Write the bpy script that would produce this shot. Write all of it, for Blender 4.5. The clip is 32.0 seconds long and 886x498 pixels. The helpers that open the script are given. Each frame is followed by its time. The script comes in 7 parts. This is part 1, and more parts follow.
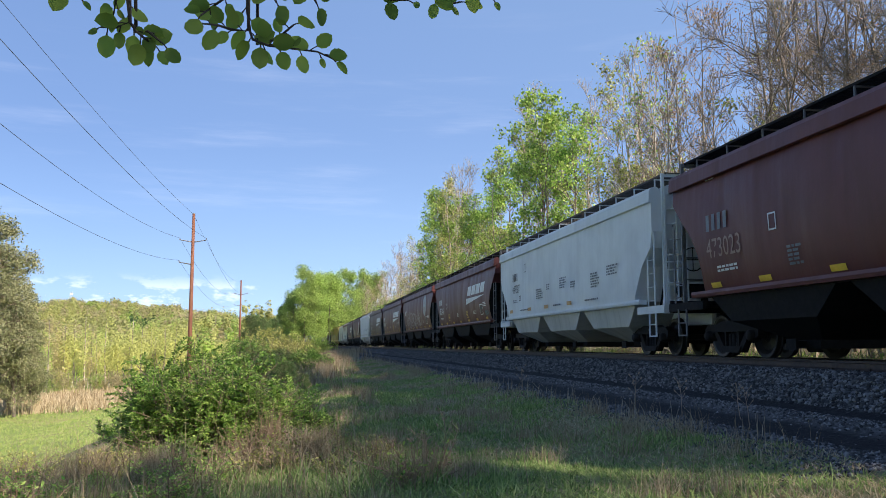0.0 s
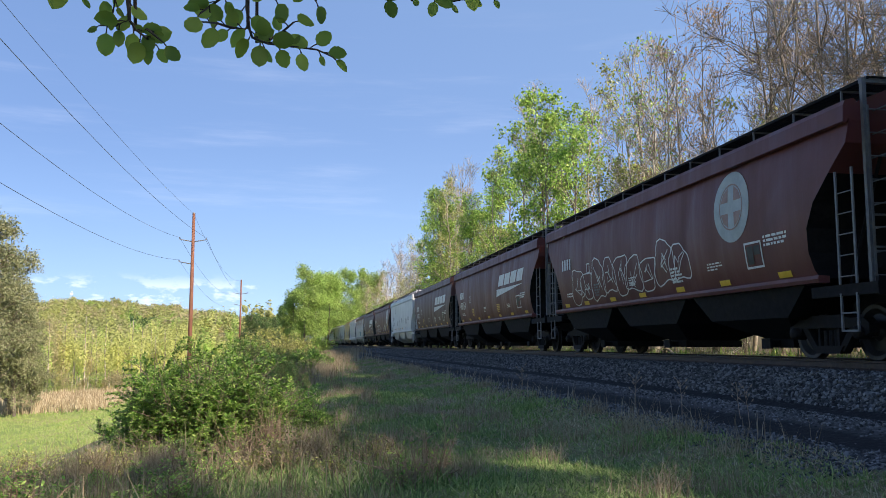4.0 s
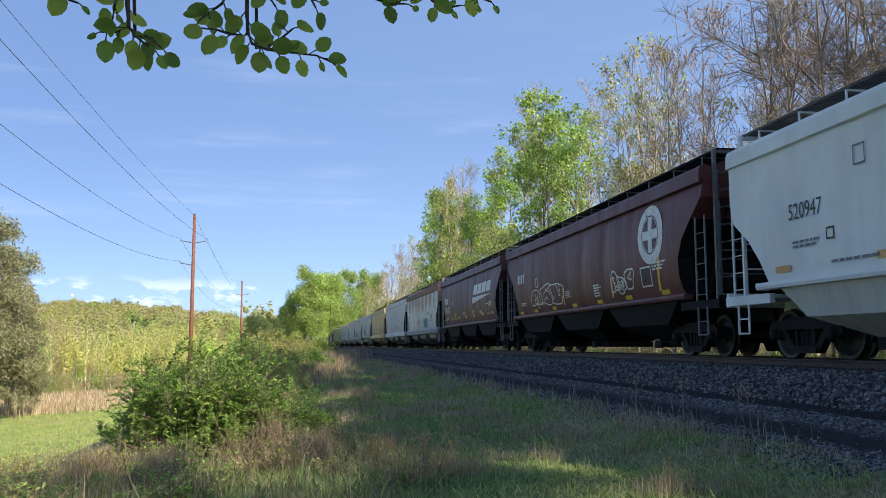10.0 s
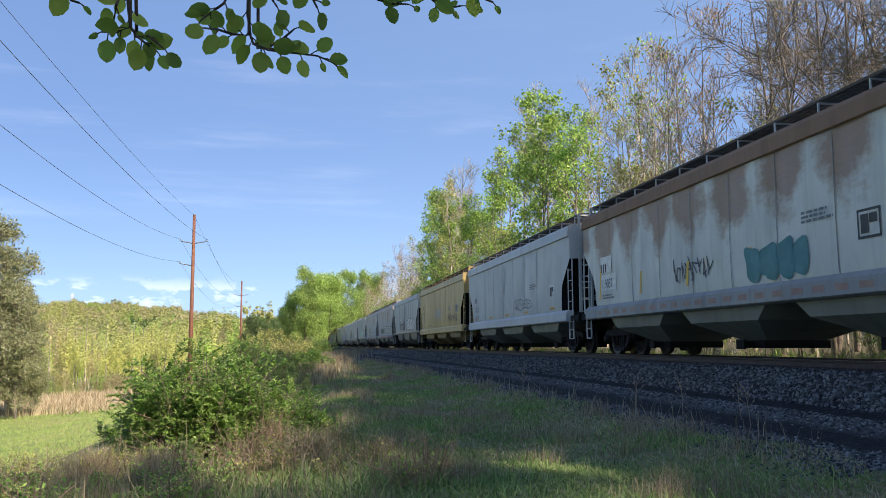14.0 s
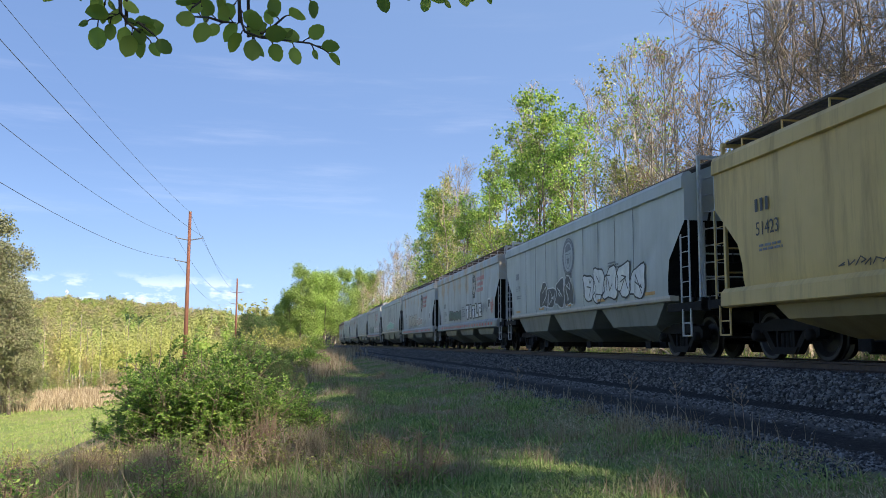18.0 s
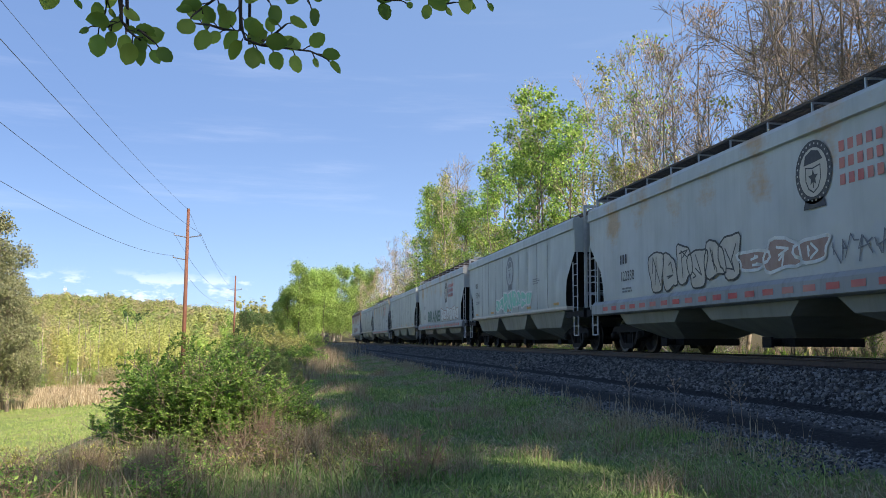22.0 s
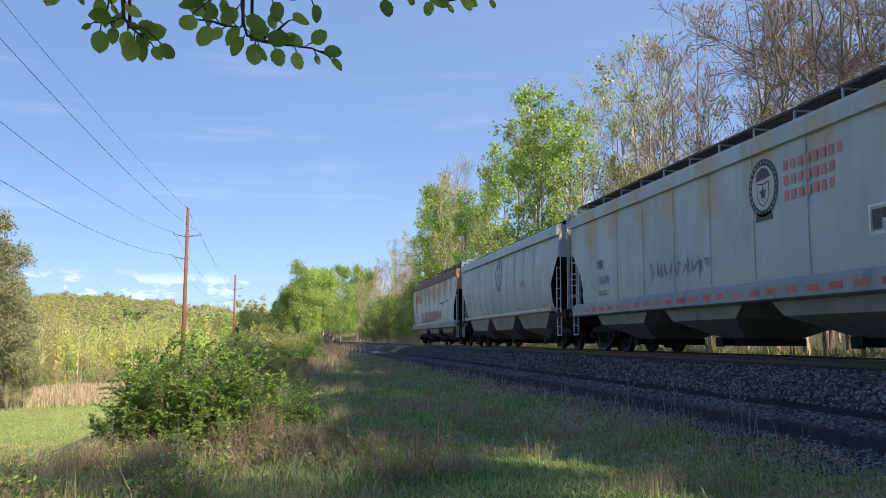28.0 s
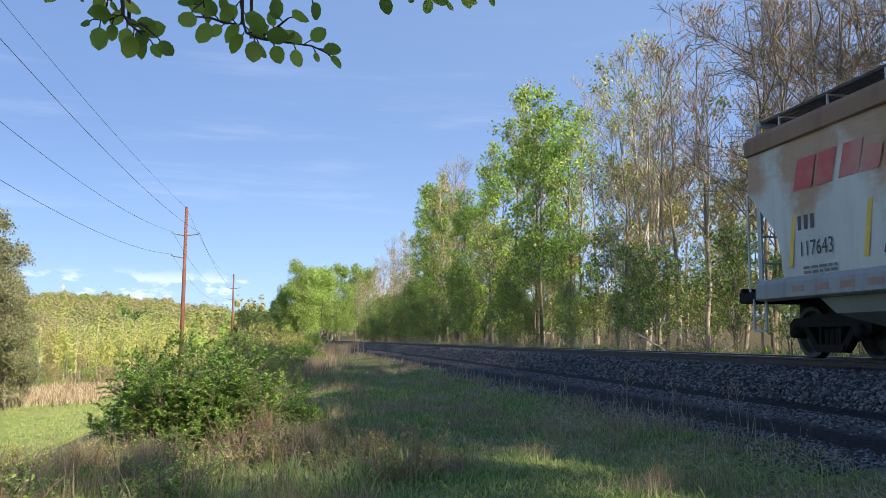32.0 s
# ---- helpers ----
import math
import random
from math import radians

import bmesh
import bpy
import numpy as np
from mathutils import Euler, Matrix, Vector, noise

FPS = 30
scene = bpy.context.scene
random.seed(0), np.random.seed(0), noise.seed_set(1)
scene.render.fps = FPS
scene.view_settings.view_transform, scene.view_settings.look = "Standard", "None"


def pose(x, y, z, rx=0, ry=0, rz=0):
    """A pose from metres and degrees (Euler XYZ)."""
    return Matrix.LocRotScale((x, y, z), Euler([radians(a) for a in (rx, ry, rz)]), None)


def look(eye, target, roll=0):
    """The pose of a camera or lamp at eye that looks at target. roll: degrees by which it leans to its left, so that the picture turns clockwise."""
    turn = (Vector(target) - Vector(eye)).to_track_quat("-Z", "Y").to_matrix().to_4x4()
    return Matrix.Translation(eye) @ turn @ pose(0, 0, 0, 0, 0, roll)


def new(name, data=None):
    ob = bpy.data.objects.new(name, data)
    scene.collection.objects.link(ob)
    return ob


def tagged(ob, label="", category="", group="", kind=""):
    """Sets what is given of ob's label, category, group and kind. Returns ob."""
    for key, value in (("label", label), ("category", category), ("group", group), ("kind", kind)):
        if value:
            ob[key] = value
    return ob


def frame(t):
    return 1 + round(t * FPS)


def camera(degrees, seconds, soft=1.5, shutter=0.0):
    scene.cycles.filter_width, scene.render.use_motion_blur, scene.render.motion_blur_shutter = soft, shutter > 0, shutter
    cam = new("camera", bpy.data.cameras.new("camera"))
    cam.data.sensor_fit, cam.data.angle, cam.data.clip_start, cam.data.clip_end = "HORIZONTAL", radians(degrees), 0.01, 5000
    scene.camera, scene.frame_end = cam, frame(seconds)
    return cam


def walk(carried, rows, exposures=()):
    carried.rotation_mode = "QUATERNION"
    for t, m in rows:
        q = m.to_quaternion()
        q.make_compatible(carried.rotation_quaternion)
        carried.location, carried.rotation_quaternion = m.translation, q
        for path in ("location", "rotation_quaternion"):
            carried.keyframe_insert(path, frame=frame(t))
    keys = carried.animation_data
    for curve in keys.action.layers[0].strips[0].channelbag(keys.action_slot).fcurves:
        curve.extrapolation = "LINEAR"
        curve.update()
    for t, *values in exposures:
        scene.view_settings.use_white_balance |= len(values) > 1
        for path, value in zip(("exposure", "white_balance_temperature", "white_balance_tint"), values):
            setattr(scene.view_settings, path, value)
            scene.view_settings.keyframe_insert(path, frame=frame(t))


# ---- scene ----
# ---- camera: held by hand, at breast height on the low ground beside the track ----
EYE = (0.0, 0.0, 0.27)
YAW, PITCH = radians(9.3), radians(6.36)
cam = camera(54.57, 32.0, 0.75)
AIM = look(EYE, (EYE[0] + math.sin(YAW) * math.cos(PITCH), math.cos(YAW) * math.cos(PITCH), EYE[2] + math.sin(PITCH)))
SWAY = [(0, 0.0, 0.0, -0.006), (2, -0.03, 0.009, -0.023), (3.5, -0.034, 0.007, -0.022), (5.5, -0.039, 0.004, -0.015),
        (7.5, -0.018, 0.02, -0.066), (8.5, 0.003, 0.035, -0.107), (10, 0.014, 0.054, -0.116), (12, 0.014, 0.058, -0.152),
        (13, 0.055, 0.045, -0.149), (14.5, 0.03, 0.024, -0.102), (16.5, -0.058, -0.162, 0.197), (18, -0.046, -0.233, 0.287),
        (19, -0.055, -0.26, 0.302), (20, -0.124, -0.301, 0.329), (21, -0.191, -0.346, 0.349), (22, -0.221, -0.34, 0.303),
        (23, -0.201, -0.28, 0.213), (24, -0.194, -0.243, 0.177), (25.5, -0.193, -0.266, 0.229), (27.5, -0.257, -0.357, 0.348),
        (29, -0.259, -0.372, 0.361), (30, -0.272, -0.412, 0.406), (32, -0.295, -0.454, 0.429)]
walk(cam, [(t, AIM @ pose(0, 0, 0, rx, ry, rz)) for t, rx, ry, rz in SWAY], exposures=[(0, 0.56, 6430, 17), (32, 0.56, 6430, 17)])

# ---- sky and sun: late afternoon, sun low behind the camera's right shoulder ----
SUN_DIR = Vector((0.575, -0.815, 0.58)).normalized()
world = bpy.data.worlds.new("world")
scene.world = world
world.use_nodes = True
wn = world.node_tree
sky = wn.nodes.new("ShaderNodeTexSky")
sky.sky_type, sky.sun_disc = "NISHITA", False
sky.sun_elevation = math.asin(SUN_DIR.z)
sky.sun_rotation = math.atan2(SUN_DIR.x, SUN_DIR.y)
sky.air_density, sky.dust_density, sky.ozone_density = 0.9, 0.1, 2.6
sky.altitude = 2500
wn.links.new(sky.outputs[0], wn.nodes["Background"].inputs[0])
wn.nodes["Background"].inputs[1].default_value = 0.122
sun = new("sun", bpy.data.lights.new("sun", "SUN"))
sun.data.energy, sun.data.angle, sun.data.color = 5.0, radians(0.6), (1.0, 0.88, 0.70)
sun.matrix_world = look(SUN_DIR * 100, (0, 0, 0))


# ---- glowing sky dome kilometres off: painted air tone, thin vapour and low cumulus ----
def build_sky_dome():
    m = bpy.data.materials.new("sky_glow")
    m.use_nodes = True
    nt = m.node_tree
    nt.nodes.clear()
    out = nt.nodes.new("ShaderNodeOutputMaterial")
    geo = nt.nodes.new("ShaderNodeNewGeometry")
    sp = nt.nodes.new("ShaderNodeSeparateXYZ")
    nt.links.new(geo.outputs["Position"], sp.inputs[0])

    def fog(scale, stretch, lo, hi, top, detail=6):
        mp = nt.nodes.new("ShaderNodeMapping")
        mp.inputs["Scale"].default_value = stretch
        nt.links.new(geo.outputs["Position"], mp.inputs[0])
        n = nt.nodes.new("ShaderNodeTexNoise")
        n.inputs["Scale"].default_value, n.inputs["Detail"].default_value, n.inputs["Roughness"].default_value = scale, detail, 0.6
        nt.links.new(mp.outputs[0], n.inputs["Vector"])
        mr = nt.nodes.new("ShaderNodeMapRange")
        mr.interpolation_type = "SMOOTHSTEP"
        mr.inputs[1].default_value, mr.inputs[2].default_value, mr.inputs[4].default_value = lo, hi, top
        nt.links.new(n.outputs["Fac"], mr.inputs[0])
        return mr.outputs[0]

    def height(z0, z1, z2, z3):
        a, b = nt.nodes.new("ShaderNodeMapRange"), nt.nodes.new("ShaderNodeMapRange")
        a.inputs[1].default_value, a.inputs[2].default_value = z0, z1
        b.inputs[1].default_value, b.inputs[2].default_value = z3, z2
        a.interpolation_type = b.interpolation_type = "SMOOTHSTEP"
        nt.links.new(sp.outputs[2], a.inputs[0])
        nt.links.new(sp.outputs[2], b.inputs[0])
        return maths("MULTIPLY", a.outputs[0], b.outputs[0])

    def maths(op, a, b):
        n = nt.nodes.new("ShaderNodeMath")
        n.operation = op
        nt.links.new(a, n.inputs[0])
        nt.links.new(b, n.inputs[1])
        return n.outputs[0]
    puff = maths("MULTIPLY", fog(0.0042, (1, 1, 2.6), 0.50, 0.60, 0.80), height(120, 150, 205, 290))
    wisp = maths("MULTIPLY", fog(0.0011, (0.9, 0.9, 9), 0.52, 0.9, 0.30), height(300, 420, 900, 1500))
    # unseen overhead layer, added so that its glow brightens the shaded ground
    fill_veil = maths("MULTIPLY", fog(0.0009, (0.6, 1, 2.2), 0.55, 0.95, 0.40), height(1300, 2400, 6000, 7000))
    alpha = maths("MAXIMUM", maths("MAXIMUM", puff, wisp), fill_veil)
    # painted haze that tones down the bright horizon
    horizon_tint = nt.nodes.new("ShaderNodeMath")
    horizon_tint.operation = "MULTIPLY"
    nt.links.new(height(-60, -40, 420, 1250), horizon_tint.inputs[0])
    horizon_tint.inputs[1].default_value = 0.72
    tone = nt.nodes.new("ShaderNodeMix")
    tone.data_type = "RGBA"
    tone.inputs[7].default_value = (0.74, 0.79, 0.88, 1)
    air = nt.nodes.new("ShaderNodeMix")
    air.data_type = "RGBA"
    air.inputs[6].default_value, air.inputs[7].default_value = (0.155, 0.268, 0.485, 1), (0.228, 0.372, 0.58, 1)
    nt.links.new(height(-60, -40, 150, 900), air.inputs[0])
    # air tone painted brighter to the right, the sun's side
    sunward = nt.nodes.new("ShaderNodeMapRange")
    sunward.inputs[1].default_value, sunward.inputs[2].default_value = -900, 2200
    nt.links.new(sp.outputs[0], sunward.inputs[0])
    glow = nt.nodes.new("ShaderNodeMix")
    glow.data_type, glow.blend_type = "RGBA", "MULTIPLY"
    glow.inputs[7].default_value = (1.5, 1.4, 1.25, 1)
    nt.links.new(sunward.outputs[0], glow.inputs[0])
    nt.links.new(air.outputs[2], glow.inputs[6])
    nt.links.new(glow.outputs[2], tone.inputs[6])
    nt.links.new(alpha, tone.inputs[0])
    alpha = maths("MAXIMUM", alpha, horizon_tint.outputs[0])
    # even opacity everywhere: the painted tone covers most of the sky's own gradient
    thin = nt.nodes.new("ShaderNodeMath")
    thin.operation = "MAXIMUM"
    thin.inputs[1].default_value = 0.68
    nt.links.new(alpha, thin.inputs[0])
    # the dome fades out towards the sun so that it does not block the lamp
    clear = nt.nodes.new("ShaderNodeMapRange")
    clear.interpolation_type = "SMOOTHSTEP"
    clear.inputs[1].default_value, clear.inputs[2].default_value = -1500, 600
    nt.links.new(sp.outputs[1], clear.inputs[0])
    alpha = maths("MULTIPLY", thin.outputs[0], clear.outputs[0])
    em = nt.nodes.new("ShaderNodeEmission")
    nt.links.new(tone.outputs[2], em.inputs[0])
    tr = nt.nodes.new("ShaderNodeBsdfTransparent")
    mx = nt.nodes.new("ShaderNodeMixShader")
    nt.links.new(alpha, mx.inputs[0])
    nt.links.new(tr.outputs[0], mx.inputs[1])
    nt.links.new(em.outputs[0], mx.inputs[2])
    nt.links.new(mx.outputs[0], out.inputs[0])
    sh = Shape()
    n = 72
    dome = [(3600 * math.cos(radians(e)), 3600 * math.sin(radians(e))) for e in (1, 4, 8, 12, 17, 23, 30, 40, 52, 66, 80, 90)]
    sh.sheet([[(r * math.sin(2 * math.pi * k / n), r * math.cos(2 * math.pi * k / n), z) for r, z in dome] for k in range(n + 1)])
    tagged(part("backdrop", sh, m), "glowing sky dome with painted haze and thin white clouds", "clouds", "", "structure")


# ---- materials ----
def node(nt, kind, **kw):
    n = nt.nodes.new(kind)
    for k, v in kw.items():
        if k == "op":
            n.operation = v
        else:
            n.inputs[k].default_value = v
    return n


def noise_of(nt, scale, detail=4, rough=0.6, stretch=None):
    tc = nt.nodes.new("ShaderNodeTexCoord")
    out = tc.outputs["Object"]
    if stretch:
        mp = nt.nodes.new("ShaderNodeMapping")
        mp.inputs["Scale"].default_value = stretch
        nt.links.new(out, mp.inputs[0])
        out = mp.outputs[0]
    n = node(nt, "ShaderNodeTexNoise", Scale=scale, Detail=detail, Roughness=rough)
    nt.links.new(out, n.inputs["Vector"])
    return n.outputs["Fac"]


def ramp_of(nt, fac, *stops):
    r = nt.nodes.new("ShaderNodeValToRGB")
    while len(r.color_ramp.elements) < len(stops):
        r.color_ramp.elements.new(0.5)
    for e, (p, c) in zip(r.color_ramp.elements, stops):
        e.position, e.color = p, (*c, 1) if len(c) == 3 else c
    nt.links.new(fac, r.inputs[0])
    return r.outputs[0]


def mixed(nt, fac, a, b, mode="MIX"):
    m = nt.nodes.new("ShaderNodeMix")
    m.data_type, m.blend_type = "RGBA", mode
    for k, v in ((0, fac), (6, a), (7, b)):
        if isinstance(v, (float, int)):
            m.inputs[k].default_value = v
        elif isinstance(v, tuple):
            m.inputs[k].default_value = (*v, 1)
        else:
            nt.links.new(v, m.inputs[k])
    return m.outputs[2]


def base_mat(name, rough=0.6, metal=0.0, spec=0.5):
    m = bpy.data.materials.new(name)
    m.use_nodes = True
    b = m.node_tree.nodes["Principled BSDF"]
    b.inputs["Roughness"].default_value, b.inputs["Metallic"].default_value = rough, metal
    b.inputs["Specular IOR Level"].default_value = spec
    return m, m.node_tree, b


def bumped(nt, b, height, strength=0.3, dist=0.02):
    n = node(nt, "ShaderNodeBump", Strength=strength, Distance=dist)
    nt.links.new(height, n.inputs["Height"])
    nt.links.new(n.outputs[0], b.inputs["Normal"])


def grained(name, c1, c2, scale=6.0, rough=0.7, metal=0.0, bump=0.3, dist=0.01, spec=0.4, c3=None, scale2=0.7, stretch=None):
    """Two tones by a fine noise, a third by a broad one, with relief."""
    m, nt, b = base_mat(name, rough, metal, spec)
    f = noise_of(nt, scale, 5, 0.65, stretch)
    col = ramp_of(nt, f, (0.3, c1), (0.7, c2))
    if c3:
        g = noise_of(nt, scale2, 3, 0.6)
        col = mixed(nt, ramp_of(nt, g, (0.42, (0, 0, 0)), (0.62, (1, 1, 1))), col, c3)
    nt.links.new(col, b.inputs["Base Color"])
    if bump:
        bumped(nt, b, f, bump, dist)
    return m


def leafy(name, c1, c2, c3, trans=0.35, rough=0.5):
    """Leaves: colour by island, some light through the blade."""
    m, nt, b = base_mat(name, rough, 0, 0.35)
    geo = nt.nodes.new("ShaderNodeNewGeometry")
    col = ramp_of(nt, geo.outputs["Random Per Island"], (0.0, c1), (0.5, c2), (1.0, c3))
    oi = nt.nodes.new("ShaderNodeObjectInfo")
    hue = node(nt, "ShaderNodeHueSaturation")
    mr = node(nt, "ShaderNodeMapRange")
    mr.inputs[3].default_value, mr.inputs[4].default_value = 0.75, 1.2
    nt.links.new(oi.outputs["Random"], mr.inputs[0])
    nt.links.new(mr.outputs[0], hue.inputs["Value"])
    nt.links.new(col, hue.inputs["Color"])
    nt.links.new(hue.outputs[0], b.inputs["Base Color"])
    tl = nt.nodes.new("ShaderNodeBsdfTranslucent")
    nt.links.new(hue.outputs[0], tl.inputs[0])
    mx = nt.nodes.new("ShaderNodeMixShader")
    mx.inputs[0].default_value = trans
    nt.links.new(b.outputs[0], mx.inputs[1])
    nt.links.new(tl.outputs[0], mx.inputs[2])
    nt.links.new(mx.outputs[0], nt.nodes["Material Output"].inputs[0])
    return m


def paint(name, col, dirt=(0.10, 0.085, 0.07), amount=0.45, rust=0.0, rough=0.45, rustcol=(0.30, 0.13, 0.05), band=0.0, panels=0.0):
    """Railcar paint: sun-dulled, with streaks of grime running down and, if asked, patches of rust."""
    m, nt, b = base_mat(name, rough, 0, 0.4)
    fade = noise_of(nt, 0.5, 4, 0.6)
    c = mixed(nt, ramp_of(nt, fade, (0.35, (0, 0, 0)), (0.7, (1, 1, 1))), tuple(x * 0.88 for x in col), tuple(min(1, x * 1.08 + 0.01) for x in col))
    streak = noise_of(nt, 1.0, 6, 0.7, (1.0, 3.5, 0.35))
    fac = ramp_of(nt, streak, (0.48, (0, 0, 0)), (0.85, (amount, amount, amount)))
    c = mixed(nt, fac, c, dirt)
    if rust:
        patch = noise_of(nt, 0.42, 5, 0.62, (1.0, 1.0, 0.8))
        fine = noise_of(nt, 7, 5, 0.7, (1, 1.5, 0.5))
        tot = mixed(nt, 0.22, patch, fine)
        e = 0.64 - 0.22 * rust
        rf = ramp_of(nt, tot, (e, (0, 0, 0)), (e + 0.10, (0.9, 0.9, 0.9)))
        c = mixed(nt, rf, c, mixed(nt, fine, tuple(x * 0.6 for x in rustcol), tuple(x * 1.5 for x in rustcol)))
    if band:
        tc = nt.nodes.new("ShaderNodeTexCoord")
        sp = nt.nodes.new("ShaderNodeSeparateXYZ")
        nt.links.new(tc.outputs["Object"], sp.inputs[0])
        wob = noise_of(nt, 1.4, 4, 0.7, (1, 1, 0.4))
        ad = node(nt, "ShaderNodeMath", op="MULTIPLY_ADD")
        ad.inputs[1].default_value = 1.6
        nt.links.new(wob, ad.inputs[0])
        nt.links.new(sp.outputs[2], ad.inputs[2])
        rf = ramp_of(nt, node_div(nt, ad.outputs[0], 6.0), (0.735, (0, 0, 0)), (0.80, (band, band, band)))
        c = mixed(nt, rf, c, rustcol)
    if panels:
        # rust that spreads in the middle of each panel between two seams, high on the side
        tc = nt.nodes.new("ShaderNodeTexCoord")
        sp = nt.nodes.new("ShaderNodeSeparateXYZ")
        nt.links.new(tc.outputs["Object"], sp.inputs[0])
        sn = node(nt, "ShaderNodeMath", op="SINE")
        nt.links.new(node_div(nt, sp.outputs[1], 0.588), sn.inputs[0])
        ab = node(nt, "ShaderNodeMath", op="ABSOLUTE")
        nt.links.new(sn.outputs[0], ab.inputs[0])
        big = noise_of(nt, 0.55, 5, 0.65, (1, 1, 1.2))
        hi = node(nt, "ShaderNodeMapRange")
        hi.inputs[1].default_value, hi.inputs[2].default_value = 2.1, 3.2
        nt.links.new(sp.outputs[2], hi.inputs[0])
        big = ramp_of(nt, big, (0.36, (0, 0, 0)), (0.64, (1, 1, 1)))
        tot = mixed(nt, 0.4, mixed(nt, 0.5, big, ab.outputs[0]), hi.outputs[0])
        e = 0.80 - 0.17 * panels
        fine = noise_of(nt, 5, 5, 0.7, (1, 0.5, 3.5))
        rf = ramp_of(nt, mixed(nt, 0.14, tot, fine), (e - 0.03, (0, 0, 0)), (e + 0.12, (0.85, 0.85, 0.85)))
        c = mixed(nt, rf, c, mixed(nt, fine, tuple(x * 0.7 for x in rustcol), tuple(x * 1.4 for x in rustcol)))
    nt.links.new(c, b.inputs["Base Color"])
    grain = noise_of(nt, 9, 4, 0.7)
    bumped(nt, b, mixed(nt, 0.3, fade, grain), 0.25, 0.03)
    rr = ramp_of(nt, streak, (0.3, (rough - 0.08,) * 3), (0.8, (rough + 0.25,) * 3))
    nt.links.new(rr, b.inputs["Roughness"])
    return m


def node_div(nt, a, k):
    n = node(nt, "ShaderNodeMath", op="DIVIDE")
    n.inputs[1].default_value = k
    nt.links.new(a, n.inputs[0])
    return n.outputs[0]


M = {}
# near black for steel parts; on the car ends it also holds painted shade
M["steel_shade_black"] = grained("black_steel_and_shade", (0.006, 0.006, 0.007), (0.016, 0.015, 0.015), 8, 0.7, 0, 0.3, spec=0.12)
M["truck"] = grained("cast_steel", (0.007, 0.007, 0.0075), (0.016, 0.015, 0.015), 9, 0.7, 0, 0.4, spec=0.15, c3=(0.014, 0.011, 0.009))
M["wheel"] = grained("wheel_steel", (0.012, 0.011, 0.01), (0.026, 0.022, 0.019), 10, 0.45, 0.3, 0.3)
M["tread"] = grained("bright_tread", (0.4, 0.4, 0.4), (0.55, 0.55, 0.55), 14, 0.25, 1.0, 0.1)
M["rail"] = grained("rail_steel", (0.05, 0.035, 0.028), (0.10, 0.07, 0.055), 12, 0.6, 0.3, 0.3)
M["railtop"] = grained("rail_head", (0.35, 0.35, 0.36), (0.5, 0.5, 0.5), 10, 0.28, 1.0, 0.1)
M["tie"] = grained("tie_wood", (0.045, 0.035, 0.028), (0.11, 0.09, 0.075), 5, 0.85, 0, 0.6, stretch=(0.5, 6, 6))
M["galv"] = grained("galvanised", (0.38, 0.39, 0.40), (0.52, 0.53, 0.54), 7, 0.5, 0.3, 0.2)
M["yellow"] = grained("yellow_tape", (0.62, 0.38, 0.03), (0.80, 0.52, 0.06), 5, 0.4, 0, 0.1)
M["white"] = grained("white_marking", (0.55, 0.55, 0.53), (0.78, 0.78, 0.76), 5, 0.5, 0, 0.1)
M["dark"] = grained("dark_marking", (0.02, 0.02, 0.022), (0.06, 0.06, 0.06), 5, 0.5, 0, 0.1)
M["greymark"] = grained("grey_marking", (0.10, 0.11, 0.13), (0.2, 0.21, 0.23), 5, 0.5, 0, 0.1)
M["redmark"] = grained("red_marking", (0.44, 0.05, 0.05), (0.56, 0.09, 0.08), 4, 0.5, 0, 0.1, c3=(0.48, 0.2, 0.16))
M["tealmark"] = grained("teal_marking", (0.03, 0.16, 0.18), (0.07, 0.25, 0.27), 4, 0.5, 0, 0.1)
M["greenmark"] = grained("green_marking", (0.12, 0.45, 0.33), (0.3, 0.62, 0.48), 4, 0.5, 0, 0.1)
M["pinkmark"] = grained("brown_marking", (0.26, 0.15, 0.12), (0.36, 0.24, 0.2), 4, 0.5, 0, 0.1)
M["orangemark"] = grained("orange_marking", (0.5, 0.26, 0.08), (0.62, 0.36, 0.14), 4, 0.5, 0, 0.1)
M["bark"] = grained("grey_bark", (0.34, 0.28, 0.20), (0.60, 0.50, 0.38), 5, 0.9, 0, 0.6, 0.03, c3=(0.2, 0.17, 0.11), scale2=0.6, stretch=(3, 3, 0.5))
M["bark_dark"] = grained("dark_bark", (0.12, 0.095, 0.07), (0.27, 0.22, 0.16), 5, 0.9, 0, 0.6, 0.03, stretch=(3, 3, 0.5))
M["birch"] = grained("pale_bark", (0.46, 0.41, 0.32), (0.66, 0.59, 0.48), 4, 0.85, 0, 0.4, 0.02, c3=(0.22, 0.18, 0.13), scale2=1.2)
M["stem_dark"] = grained("dark_stem", (0.02, 0.016, 0.013), (0.05, 0.04, 0.032), 40, 0.8, 0, 0.4, 0.002)
M["twig"] = grained("twig", (0.16, 0.12, 0.09), (0.30, 0.23, 0.17), 4, 0.9, 0, 0)
M["leaf_yellowgreen"] = leafy("leaf_yellowgreen", (0.12, 0.25, 0.035), (0.34, 0.52, 0.09), (0.62, 0.72, 0.19), 0.45)
M["leaf_lime"] = leafy("leaf_lime", (0.27, 0.42, 0.09), (0.40, 0.55, 0.14), (0.53, 0.65, 0.20), 0.45)
M["leaf_dark"] = leafy("leaf_dark", (0.06, 0.12, 0.04), (0.11, 0.19, 0.06), (0.19, 0.28, 0.09), 0.3)
M["leaf_green"] = leafy("leaf_green", (0.08, 0.18, 0.03), (0.28, 0.46, 0.08), (0.54, 0.68, 0.16), 0.45)
